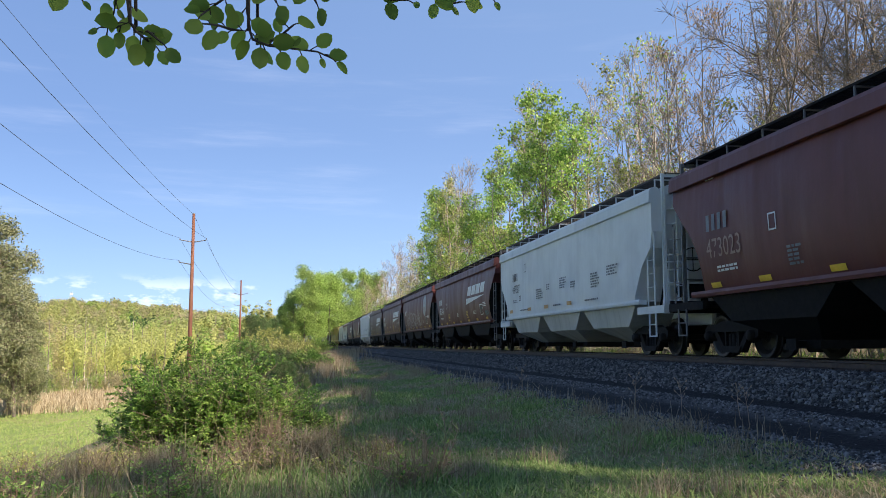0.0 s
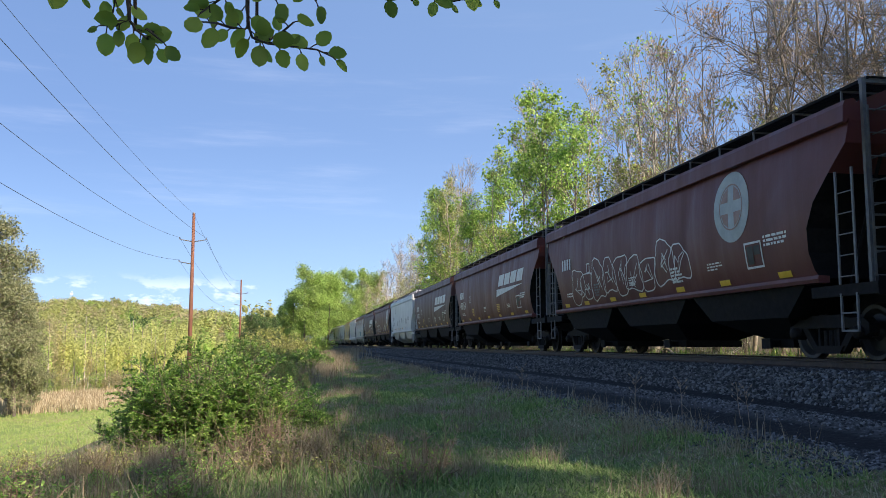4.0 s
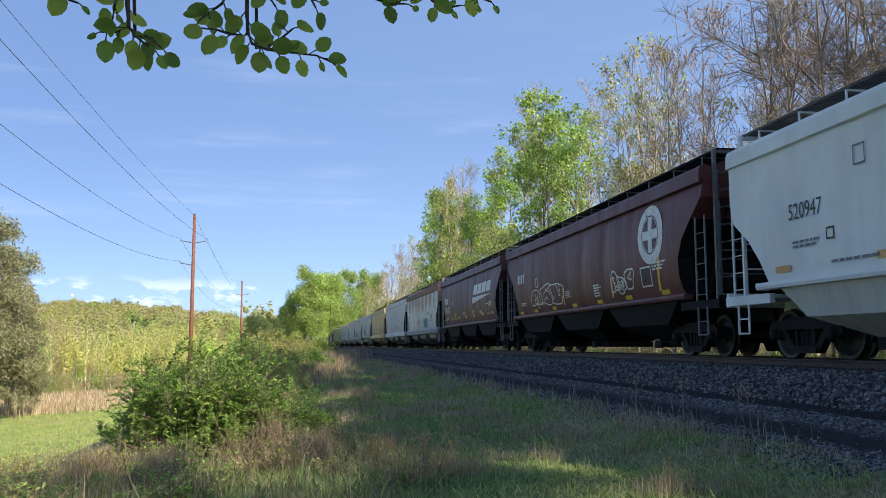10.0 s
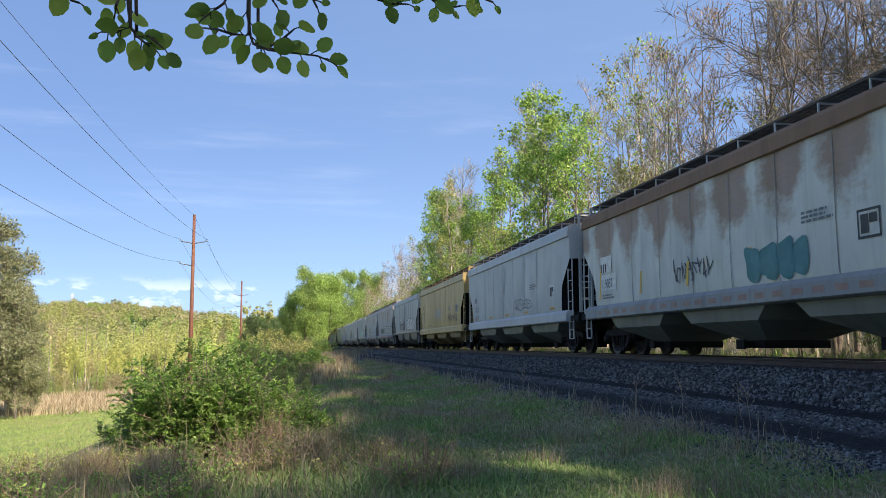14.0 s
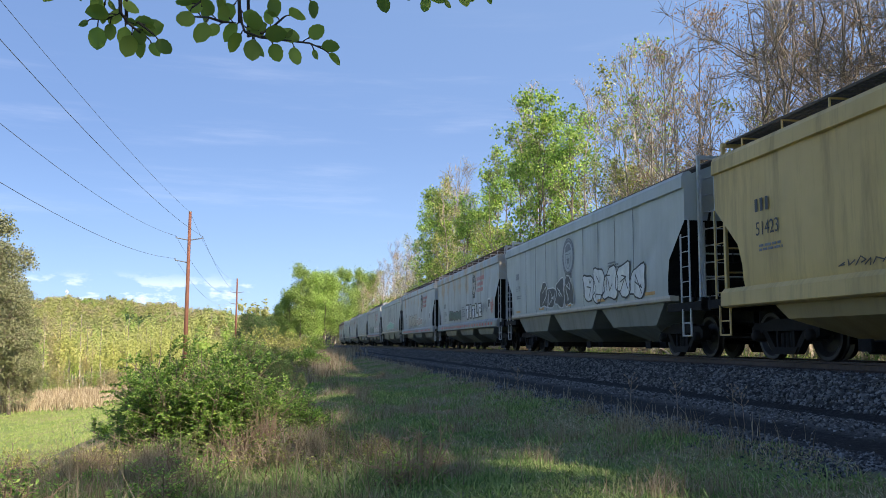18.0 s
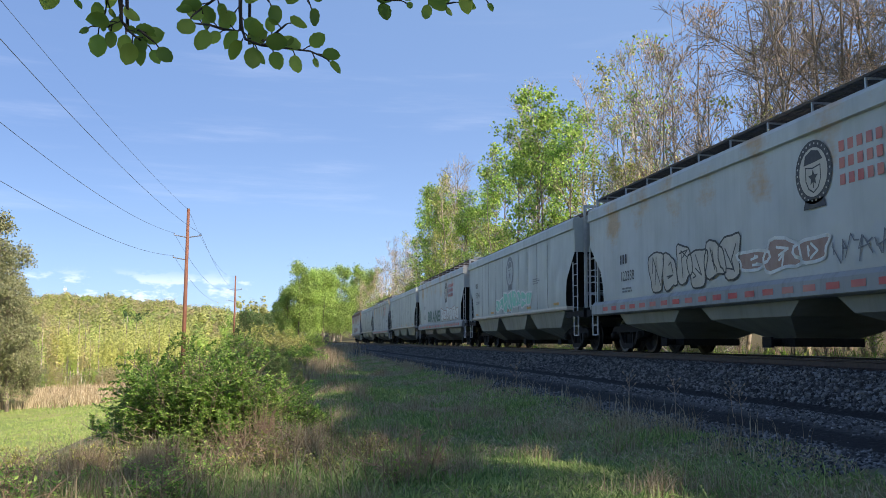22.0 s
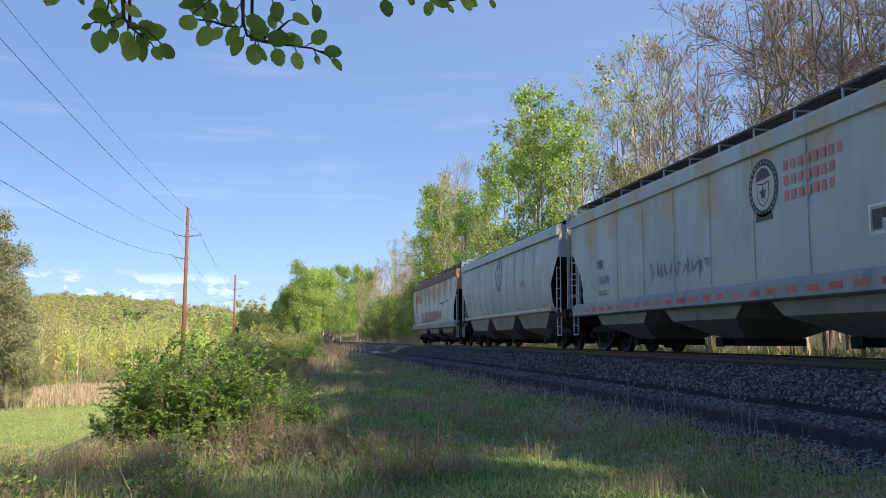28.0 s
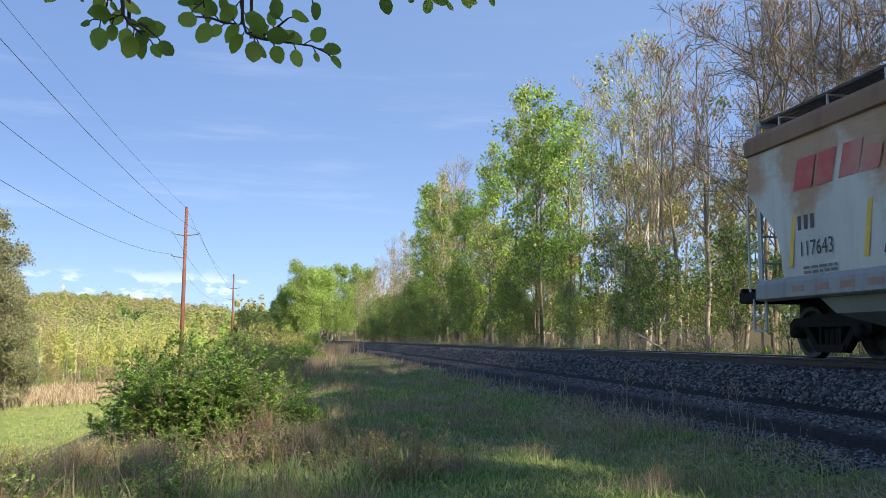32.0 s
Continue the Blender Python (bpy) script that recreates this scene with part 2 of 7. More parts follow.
M["leaf_olive"] = leafy("leaf_olive", (0.20, 0.24, 0.05), (0.45, 0.47, 0.12), (0.70, 0.67, 0.24), 0.42)
M["bud"] = leafy("bud", (0.40, 0.22, 0.12), (0.50, 0.30, 0.16), (0.52, 0.38, 0.17), 0.35)
M["leaf_bush"] = leafy("leaf_bush", (0.08, 0.20, 0.035), (0.27, 0.48, 0.085), (0.58, 0.76, 0.20), 0.45)
M["leaf_fore"] = leafy("leaf_fore", (0.11, 0.19, 0.03), (0.19, 0.29, 0.05), (0.33, 0.44, 0.09), 0.6)
M["cedar"] = leafy("cedar", (0.22, 0.24, 0.11), (0.31, 0.33, 0.16), (0.41, 0.41, 0.23), 0.3)
M["grass"] = leafy("grass_blade", (0.09, 0.16, 0.04), (0.22, 0.33, 0.09), (0.42, 0.48, 0.19), 0.25, 0.65)
M["straw"] = leafy("dry_grass", (0.20, 0.15, 0.08), (0.42, 0.33, 0.20), (0.62, 0.53, 0.36), 0.25, 0.7)
M["weed"] = leafy("weed_stalk", (0.26, 0.18, 0.11), (0.36, 0.26, 0.17), (0.42, 0.33, 0.22), 0.1, 0.8)
M["stone"] = leafy("ballast_stone", (0.018, 0.018, 0.019), (0.078, 0.078, 0.077), (0.27, 0.27, 0.262), 0.0, 0.85)
M["pole"] = grained("pole_rust", (0.16, 0.065, 0.04), (0.27, 0.12, 0.075), 4, 0.8, 0, 0.4, stretch=(3, 3, 0.3))
M["wire"] = grained("wire", (0.08, 0.09, 0.11), (0.14, 0.15, 0.17), 4, 0.6, 0.2, 0)
M["porcelain"] = grained("insulator", (0.10, 0.11, 0.12), (0.2, 0.2, 0.22), 4, 0.4, 0, 0)

# far leaves: distance haze is put into the pale colours and high translucency
M["far_yellow"] = leafy("hazed_yellow_leaf", (0.52, 0.53, 0.18), (0.58, 0.59, 0.21), (0.63, 0.64, 0.25), 0.5)
M["far_green"] = leafy("hazed_green_leaf", (0.38, 0.52, 0.12), (0.45, 0.59, 0.15), (0.52, 0.64, 0.19), 0.5)
M["far_tan"] = leafy("hazed_tan_leaf", (0.56, 0.48, 0.25), (0.61, 0.53, 0.29), (0.65, 0.58, 0.32), 0.5)
M["far_olive"] = leafy("hazed_olive_leaf", (0.42, 0.43, 0.17), (0.48, 0.49, 0.20), (0.53, 0.54, 0.23), 0.5)
M["field_blade"] = leafy("meadow_blade", (0.24, 0.33, 0.08), (0.31, 0.40, 0.11), (0.42, 0.43, 0.18), 0.3)

M["pinkpaint"] = grained("dusty_pink_marking", (0.30, 0.20, 0.19), (0.42, 0.30, 0.28), 5, 0.6, 0, 0.1)
M["greymark2"] = grained("dull_white_marking", (0.30, 0.33, 0.33), (0.42, 0.45, 0.45), 3, 0.5, 0, 0.1)
M["maroonmark"] = grained("maroon_marking", (0.08, 0.03, 0.03), (0.12, 0.05, 0.05), 3, 0.5, 0, 0.1)
M["palemark"] = grained("pale_grey_marking", (0.33, 0.35, 0.36), (0.42, 0.44, 0.45), 3, 0.5, 0, 0.1)
M["creammark"] = grained("cream_marking", (0.42, 0.38, 0.32), (0.55, 0.50, 0.43), 3, 0.5, 0, 0.1)
M["redfade"] = grained("faded_red_marking", (0.46, 0.12, 0.12), (0.56, 0.22, 0.20), 3, 0.5, 0, 0.1)
M["bluemark"] = grained("blue_marking", (0.07, 0.16, 0.34), (0.12, 0.24, 0.44), 3, 0.5, 0, 0.1)
M["darkgreenmark"] = grained("dark_green_marking", (0.04, 0.10, 0.08), (0.08, 0.17, 0.14), 3, 0.5, 0, 0.1)

M["grating"] = grained("rusty_grating", (0.05, 0.042, 0.036), (0.12, 0.10, 0.085), 9, 0.8, 0, 0.3)
M["galv_dark"] = grained("dull_galvanised", (0.12, 0.12, 0.125), (0.2, 0.2, 0.205), 7, 0.6, 0.4, 0.2)

# ---- figures and letters of the built-in font as flat meshes, drawn before anything else stands ----
GLYPHS = {}


def draw_glyphs():
    wanted = [(t, q, 0.0) for q in (0.56, 0.46, 0.40, 0.36, 0.30) for t in ("473023", "483344", "498154", "498810", "490107", "447307", "520947", "119037", "119131", "51423", "51189", "122026", "122338", "653944", "65527", "120498", "651770", "117643")]
    wanted += [(c, 1.0, o) for t, o1, o2 in (("TITLE", 0.05, 0.14), ("BRANE", 0.03, 0.065), ("LARDOSS", 0.07, 0.105)) for c in sorted(set(t)) for o in (o1, o2)]
    obs = []
    for text, size, fat in wanted:
        cu = bpy.data.curves.new("letter", "FONT")
        cu.body, cu.size, cu.offset, cu.resolution_u = text, size, fat, 3
        obs.append(new("letter", cu))
    dg = bpy.context.evaluated_depsgraph_get()
    for (text, size, fat), ob in zip(wanted, obs):
        me = bpy.data.meshes.new_from_object(ob.evaluated_get(dg))
        me.materials.clear()
        GLYPHS[text, size, round(fat, 3)] = me
    for ob in obs:
        bpy.data.objects.remove(ob)


def glyph(text, size, fat):
    return GLYPHS[text, size, round(fat, 3)].copy()


draw_glyphs()

# ---- shapes ----
class Shape:
    """Gathers vertices and faces of one mesh."""

    def __init__(self):
        self.v, self.f = [], []

    def add(self, vs, fs):
        o = len(self.v)
        self.v += [tuple(p) for p in vs]
        self.f += [tuple(o + i for i in q) for q in fs]
        return self

    def box(self, x0, x1, y0, y1, z0, z1, m=None):
        vs = [(x, y, z) for x in (x0, x1) for y in (y0, y1) for z in (z0, z1)]
        if m is not None:
            vs = [m @ Vector(p) for p in vs]
        return self.add(vs, [(0, 1, 3, 2), (4, 6, 7, 5), (0, 4, 5, 1), (2, 3, 7, 6), (0, 2, 6, 4), (1, 5, 7, 3)])

    def tube(self, pts, radii, n=6, caps=True):
        pts = [Vector(p) for p in pts]
        rings = []
        for i, p in enumerate(pts):
            d = (pts[min(i + 1, len(pts) - 1)] - pts[max(i - 1, 0)]).normalized()
            a = d.cross(Vector((0, 0, 1)) if abs(d.z) < 0.9 else Vector((1, 0, 0))).normalized()
            b = d.cross(a)
            r = radii[i] if isinstance(radii, (list, tuple)) else radii
            rings.append([p + (a * math.cos(6.28318 * k / n) + b * math.sin(6.28318 * k / n)) * r for k in range(n)])
        vs = [q for ring in rings for q in ring]
        fs = [(i * n + k, i * n + (k + 1) % n, (i + 1) * n + (k + 1) % n, (i + 1) * n + k) for i in range(len(pts) - 1) for k in range(n)]
        if caps:
            fs += [tuple(range(n - 1, -1, -1)), tuple((len(pts) - 1) * n + k for k in range(n))]
        return self.add(vs, fs)

    def prism(self, poly, axis, a, b):
        """A polygon in the two other axes, drawn out along one axis from a to b."""
        n = len(poly)

        def at(p, w):
            return (w, p[0], p[1]) if axis == 0 else (p[0], w, p[1]) if axis == 1 else (p[0], p[1], w)
        vs = [at(p, a) for p in poly] + [at(p, b) for p in poly]
        return self.add(vs, [tuple(range(n - 1, -1, -1)), tuple(range(n, 2 * n))] + [(i, (i + 1) % n, n + (i + 1) % n, n + i) for i in range(n)])

    def sheet(self, rows):
        w = len(rows[0])
        return self.add([p for r in rows for p in r], [(i * w + j, i * w + j + 1, (i + 1) * w + j + 1, (i + 1) * w + j) for i in range(len(rows) - 1) for j in range(w - 1)])

    def mesh(self, name, mats, smooth=False):
        me = bpy.data.meshes.new(name)
        me.from_pydata(self.v, [], self.f)
        for m in mats if isinstance(mats, (list, tuple)) else [mats]:
            me.materials.append(m)
        bm = bmesh.new()
        bm.from_mesh(me)
        bmesh.ops.recalc_face_normals(bm, faces=bm.faces)
        bm.to_mesh(me)
        bm.free()
        if smooth:
            me.shade_smooth()
        return me


def part(name, shape, material, parent=None, label="", smooth=False):
    me = shape if isinstance(shape, bpy.types.Mesh) else shape.mesh(name, material, smooth)
    ob = new(name, me)
    ob.parent = parent
    return tagged(ob, label)


def fast_mesh(name, v, f, mat, smooth=False):
    """A mesh from arrays: v (n, 3), f (m, 3 or 4)."""
    v, f = np.asarray(v, dtype=np.float32), np.asarray(f, dtype=np.int32)
    me = bpy.data.meshes.new(name)
    me.vertices.add(len(v))
    me.vertices.foreach_set("co", v.ravel())
    k = f.shape[1]
    me.loops.add(f.size)
    me.loops.foreach_set("vertex_index", f.ravel())
    me.polygons.add(len(f))
    me.polygons.foreach_set("loop_start", np.arange(0, f.size, k, dtype=np.int32))
    me.polygons.foreach_set("loop_total", np.full(len(f), k, dtype=np.int32))
    for m in mat if isinstance(mat, (list, tuple)) else [mat]:
        me.materials.append(m)
    me.update(calc_edges=True)
    me.validate()
    if smooth:
        me.shade_smooth()
    return me


# ---- the lie of the land; z = 0 is the top of the rails ----
TRACK_X, BEND_Y, BEND_R = 9.9, 185.0, 330.0


def along(s):
    """A place on the track's centre line and its turn in degrees."""
    if s < BEND_Y:
        return TRACK_X, s, 0.0
    a = (s - BEND_Y) / BEND_R
    return TRACK_X - BEND_R * (1 - math.cos(a)), BEND_Y + BEND_R * math.sin(a), math.degrees(a)


PX = np.array([-3000, -400, -120, -60, -26, -12, -6, -2.6, 0.0, 3.0, 4.4, 5.0, 5.5, 5.9, 6.3, 6.75, 7.1, 7.35, 7.55, 7.75, 8.25, 8.4, 11.4, 12.4, 13.5, 15, 20, 40, 120, 3000])
PZ = np.array([-9, -9, -9, -9, -8.2, -5.2, -2.6, -1.42, -1.28, -1.10, -0.93, -0.83, -0.80, -0.84, -0.77, -0.66, -0.69, -0.72, -0.67, -0.60, -0.24, -0.2, -0.2, -0.7, -0.85, -0.7, -0.2, 2.0, 7, 8])


def smoothstep(a, b, x):
    t = np.clip((x - a) / (b - a), 0, 1)
    return t * t * (3 - 2 * t)


def land(x, y):
    """Ground height over arrays of places."""
    x, y = np.asarray(x, float), np.asarray(y, float)
    yy = np.clip(y - BEND_Y, 0, 200)
    xe = x + (BEND_R - np.sqrt(BEND_R ** 2 - yy ** 2))
    z = np.interp(xe, PX, PZ)
    near = smoothstep(4.9, 3.2, xe)
    z = z + near * (0.05 * np.sin(x * 1.1 + 0.6 * np.sin(y * 0.7)) + 0.04 * np.sin(y * 0.9 + x * 0.4) + 0.02 * np.sin(x * 2.7 + y * 2.1))
    r = np.hypot(x, y)
    az = np.degrees(np.arctan2(x, y))
    ridge = np.interp(az, [-60, -30, -18, -15, -11.7, -8, -6, -5, -4, 0, 6, 14], [25, 32, 40, 44, 44, 39, 31, 25, 19, 7, 3, 0])
    z = z + smoothstep(290, 940, r) * ridge * (1 + 0.03 * np.sin(az * 2.1) + 0.02 * np.sin(az * 5.3))
    return z


def lin(a, b, n):
    return list(np.linspace(a, b, n, endpoint=False))


def build_ground():
    xs = [-3000, -2000, -1400] + lin(-1000, -160, 26) + lin(-160, -40, 20) + lin(-40, -6, 24) + lin(-6, 4, 40) + lin(4, 9, 40) + lin(9, 15, 18) + lin(15, 60, 16) + lin(60, 400, 10) + [400, 800, 1500, 3000]
    ys = [-3000, -1200, -400, -150] + lin(-60, 4, 20) + lin(4, 30, 90) + lin(30, 80, 60) + lin(80, 260, 60) + lin(260, 1200, 40) + [1200, 1600, 2200, 3200]
    X, Y = np.meshgrid(xs, ys)
    Z = land(X, Y)
    w = len(xs)
    i = np.arange(len(xs) * len(ys)).reshape(len(ys), w)
    f = np.stack([i[:-1, :-1], i[:-1, 1:], i[1:, 1:], i[1:, :-1]], -1).reshape(-1, 4)
    m, nt, b = base_mat("ground", 0.9, 0, 0.2)
    # zones by the distance from the track: turf, dark cinder road, verge
    geo = nt.nodes.new("ShaderNodeNewGeometry")
    sp = nt.nodes.new("ShaderNodeSeparateXYZ")
    nt.links.new(geo.outputs["Position"], sp.inputs[0])
    wob = noise_of(nt, 0.8, 5, 0.7)
    ad = node(nt, "ShaderNodeMath", op="MULTIPLY_ADD")
    ad.inputs[1].default_value = 1.3
    nt.links.new(wob, ad.inputs[0])
    nt.links.new(sp.outputs[0], ad.inputs[2])
    fine, mid, big = noise_of(nt, 14, 5, 0.7), noise_of(nt, 1.1, 4, 0.6), noise_of(nt, 0.05, 4, 0.6)
    turf = mixed(nt, ramp_of(nt, mid, (0.35, (0, 0, 0)), (0.7, (1, 1, 1))), ramp_of(nt, fine, (0.3, (0.06, 0.10, 0.028)), (0.7, (0.19, 0.27, 0.08))), ramp_of(nt, fine, (0.3, (0.14, 0.12, 0.065)), (0.7, (0.38, 0.33, 0.19))))
    field = mixed(nt, ramp_of(nt, big, (0.4, (0, 0, 0)), (0.65, (1, 1, 1))), (0.24, 0.33, 0.085), (0.40, 0.38, 0.16))
    cinder = ramp_of(nt, fine, (0.3, (0.010, 0.010, 0.011)), (0.6, (0.028, 0.028, 0.029)), (0.72, (0.11, 0.11, 0.11)))
    gravel = ramp_of(nt, noise_of(nt, 22, 5, 0.75), (0.35, (0.04, 0.04, 0.041)), (0.55, (0.125, 0.124, 0.12)), (0.75, (0.28, 0.28, 0.27)))
    ru = node(nt, "ShaderNodeMath", op="MULTIPLY_ADD")
    ru.inputs[1].default_value = 0.35
    nt.links.new(mid, ru.inputs[0])
    nt.links.new(sp.outputs[0], ru.inputs[2])
    rut = ramp_of(nt, node_div(nt, ru.outputs[0], 10.0), (0.555, (1, 1, 1)), (0.58, (0, 0, 0)), (0.645, (0, 0, 0)), (0.672, (1, 1, 1)), (0.715, (1, 1, 1)), (0.735, (0, 0, 0)))
    cinder = mixed(nt, rut, cinder, gravel)
    verge = ramp_of(nt, fine, (0.3, (0.10, 0.085, 0.04)), (0.7, (0.2, 0.17, 0.09)))

    def step(a, bb):
        mr = node(nt, "ShaderNodeMapRange")
        mr.inputs[1].default_value, mr.inputs[2].default_value = a, bb
        nt.links.new(ad.outputs[0], mr.inputs[0])
        return mr.outputs[0]
    col = mixed(nt, step(-16, -6), field, turf)
    col = mixed(nt, step(5.3, 5.8), col, cinder)
    col = mixed(nt, step(12.8, 13.6), col, verge)
    nt.links.new(col, b.inputs["Base Color"])
    bumped(nt, b, fine, 0.6, 0.05)
    g = new("ground", fast_mesh("ground", np.stack([X, Y, Z], -1).reshape(-1, 3), f, m, True))
    tagged(g, "rough turf, cinder road and valley floor", "ground", "", "structure")


def build_track():
    ground_s = lin(-70, 185, 60) + lin(185, 330, 30) + [330]
    # rails with foot, web and head
    for name, off in (("rail", -0.755), ("rail", 0.755)):
        sh, top = Shape(), Shape()
        poly = [(-0.075, -0.17), (0.075, -0.17), (0.075, -0.155), (0.012, -0.13), (0.012, -0.045), (0.037, -0.035), (0.037, -0.004), (-0.037, -0.004), (-0.037, -0.035), (-0.012, -0.045), (-0.012, -0.13), (-0.075, -0.155)]
        rows, rt = [], []
        for s in ground_s:
            x, y, a = along(s)
            ca, sa = math.cos(radians(a)), math.sin(radians(a))
            rows.append([(x + (off + p) * ca, y + (off + p) * sa, q) for p, q in poly + poly[:1]])
            rt.append([(x + (off + p) * ca, y + (off + p) * sa, q) for p, q in ((-0.034, -0.004), (-0.03, 0.0), (0.03, 0.0), (0.034, -0.004))])
        sh.sheet(rows)
        top.sheet(rt)
        r = part(name, sh, M["rail"])
        tagged(r, "rust-brown steel rail spiked to the ties", "rail", "rails of the track", "structure")
        part("rail_head", top, M["railtop"], r, "bright worn running surface")
    # ties, each a piece of the track
    ties = tagged(new("track_ties", None), "dark creosoted wooden ties bedded in ballast", "railway ties", "", "structure")
    tie = Shape().box(-1.3, 1.3, -0.115, 0.115, -0.32, -0.172).mesh("tie", M["tie"])
    plate = Shape().box(-0.14, 0.14, -0.09, 0.09, -0.172, -0.158).box(-0.06, -0.03, -0.07, -0.04, -0.16, -0.125).box(0.05, 0.08, 0.04, 0.07, -0.16, -0.125)
    plate = plate.mesh("tie_plate", M["rail"])
    rnd = random.Random(3)
    for k in range(250):
        x, y, a = along(6.0 + 0.52 * k)
        t = part("tie", tie, None, ties)
        t.matrix_basis = pose(x + rnd.uniform(-0.04, 0.04), y, rnd.uniform(-0.012, 0.006), 0, 0, a + rnd.uniform(-1, 1))
        if k < 90:
            p = part("tie_plate", plate, None, t)
            p.location.x = -0.755


def build_ballast():
    m, nt, b = base_mat("ballast", 0.9, 0, 0.3)
    tc = nt.nodes.new("ShaderNodeTexCoord")
    vo = node(nt, "ShaderNodeTexVoronoi", Scale=16.0)
    nt.links.new(tc.outputs["Object"], vo.inputs["Vector"])
    sp = nt.nodes.new("ShaderNodeSeparateColor")
    nt.links.new(vo.outputs["Color"], sp.inputs[0])
    col = ramp_of(nt, sp.outputs[0], (0.0, (0.025, 0.025, 0.026)), (0.6, (0.085, 0.085, 0.085)), (1.0, (0.26, 0.26, 0.25)))
    big = noise_of(nt, 0.6, 4, 0.6)
    col = mixed(nt, ramp_of(nt, big, (0.45, (0, 0, 0)), (0.7, (0.6, 0.6, 0.6))), col, (0.045, 0.043, 0.042))
    nt.links.new(col, b.inputs["Base Color"])
    bumped(nt, b, vo.outputs["Distance"], 1.0, 0.06)
    sh = Shape()
    rows = []
    for s in lin(-60, 185, 80) + lin(185, 330, 30):
        x, y, a = along(s)
        ca, sa = math.cos(radians(a)), math.sin(radians(a))
        rows.append([(x + p * ca, y + p * sa, q) for p, q in ((-2.36, -0.74), (-2.2, -0.62), (-1.66, -0.22), (-1.5, -0.185), (1.5, -0.185), (1.66, -0.22), (2.5, -0.68), (2.7, -0.8))])
    sh.sheet(rows)
    t = tagged(part("ballast", sh, m), "grey crushed-stone ballast with sloping shoulder", "ballast", "", "structure")
    # loose stones over the shoulder, the road edge and between the ties
    rg = np.random.default_rng(5)
    n = 90000
    y = 7 + 75 * rg.random(n) ** 1.7
    x = np.where(rg.random(n) < 0.58, rg.uniform(7.62, 9.3, n), np.where(rg.random(n) < 0.55, rg.normal(6.80, 0.19, n), rg.normal(5.15, 0.30, n)))
    z = np.interp(x, [7.5, 7.7, 8.24, 8.4, 9.3], [-0.70, -0.61, -0.22, -0.185, -0.185]) + rg.uniform(-0.02, 0.015, n)
    z = np.where(x < 7.6, land(x, y) + rg.uniform(-0.015, 0.01, n), z)
    size = rg.uniform(0.018, 0.048, n) * (x > 7.6) + rg.uniform(0.012, 0.034, n) * (x <= 7.6)
    octa = np.array([(1, 0, 0), (0, 1, 0), (-1, 0, 0), (0, -1, 0), (0, 0, 0.8), (0, 0, -0.8)])
    fs = np.array([(0, 1, 4), (1, 2, 4), (2, 3, 4), (3, 0, 4), (1, 0, 5), (2, 1, 5), (3, 2, 5), (0, 3, 5)])
    v = octa[None] * rg.uniform(0.6, 1.25, (n, 6, 1)) * size[:, None, None]
    a = rg.uniform(0, 6.28, n)
    ca, sa = np.cos(a)[:, None], np.sin(a)[:, None]
    tilt = rg.uniform(-0.8, 0.8, n)[:, None]
    vx, vy, vz = v[..., 0] * ca - v[..., 1] * sa, v[..., 0] * sa + v[..., 1] * ca, v[..., 2]
    vx, vz = vx * np.cos(tilt) - vz * np.sin(tilt), vx * np.sin(tilt) + vz * np.cos(tilt)
    v = np.stack([vx + x[:, None], vy + y[:, None], vz + z[:, None]], -1).reshape(-1, 3)
    f = (fs[None] + 6 * np.arange(n)[:, None, None]).reshape(-1, 3)
    tagged(new("ballast_stones", fast_mesh("ballast_stones", v, f, M["stone"])), "loose grey crushed stones on the track bed", "stones", "", "stuff")


# ---- markings on the near sides of the cars: numbers, stencils, tape, emblems and spray paint ----
def side_at(style, y, z, lift=0.0):
    zs, ws = zip(*SIDES[style])
    return (-(float(np.interp(z, zs, ws)) + 0.016 + lift), y, z)


def sheet_poly(sh, style, pts, lift=0.0):
    n = len(pts)
    cy, cz = sum(p[0] for p in pts) / n, sum(p[1] for p in pts) / n
    mid = [((p[0] + cy) / 2, (p[1] + cz) / 2) for p in pts]
    vs = [side_at(style, *p, lift) for p in pts] + [side_at(style, *p, lift) for p in mid] + [side_at(style, cy, cz, lift)]
    sh.add(vs, [(i, (i + 1) % n, n + (i + 1) % n, n + i) for i in range(n)] + [(n + i, n + (i + 1) % n, 2 * n) for i in range(n)])


def bar(sh, style, y0, y1, z0, z1, slant=0.0, lift=0.0, n=3):
    """A bar that may lean; y0 is its left edge as one reads it."""
    rows = []
    for i in range(n + 1):
        z = z0 + (z1 - z0) * i / n
        o = -slant * (z - z0)
        rows.append([side_at(style, y0 + o, z, lift), side_at(style, y1 + o, z, lift)])
    sh.sheet(rows)


def stroke(sh, style, pts, w, lift=0.0):
    for (ya, za), (yb, zb) in zip(pts, pts[1:]):
        d = math.hypot(yb - ya, zb - za) or 1e-6
        ny, nz = -(zb - za) / d * w / 2, (yb - ya) / d * w / 2
        ey, ez = (yb - ya) / d * w / 3, (zb - za) / d * w / 3
        q = [(ya - ey + ny, za - ez + nz), (yb + ey + ny, zb + ez + nz), (yb + ey - ny, zb + ez - nz), (ya - ey - ny, za - ez - nz)]
        sh.add([side_at(style, *p, lift) for p in q], [(0, 1, 2, 3)])


def figures(car, style, text, y, z, size, mat, label="", squeeze=0.85):
    """Readable figures in the built-in font, laid on the side; y is where they begin."""
    me = glyph(text, size, 0.0)
    for v in me.vertices:
        x, h = v.co.x * squeeze, v.co.y
        v.co = side_at(style, y - x, z + h, 0.0)
    me.materials.append(mat)
    return part("car_number", me, None, car, label)


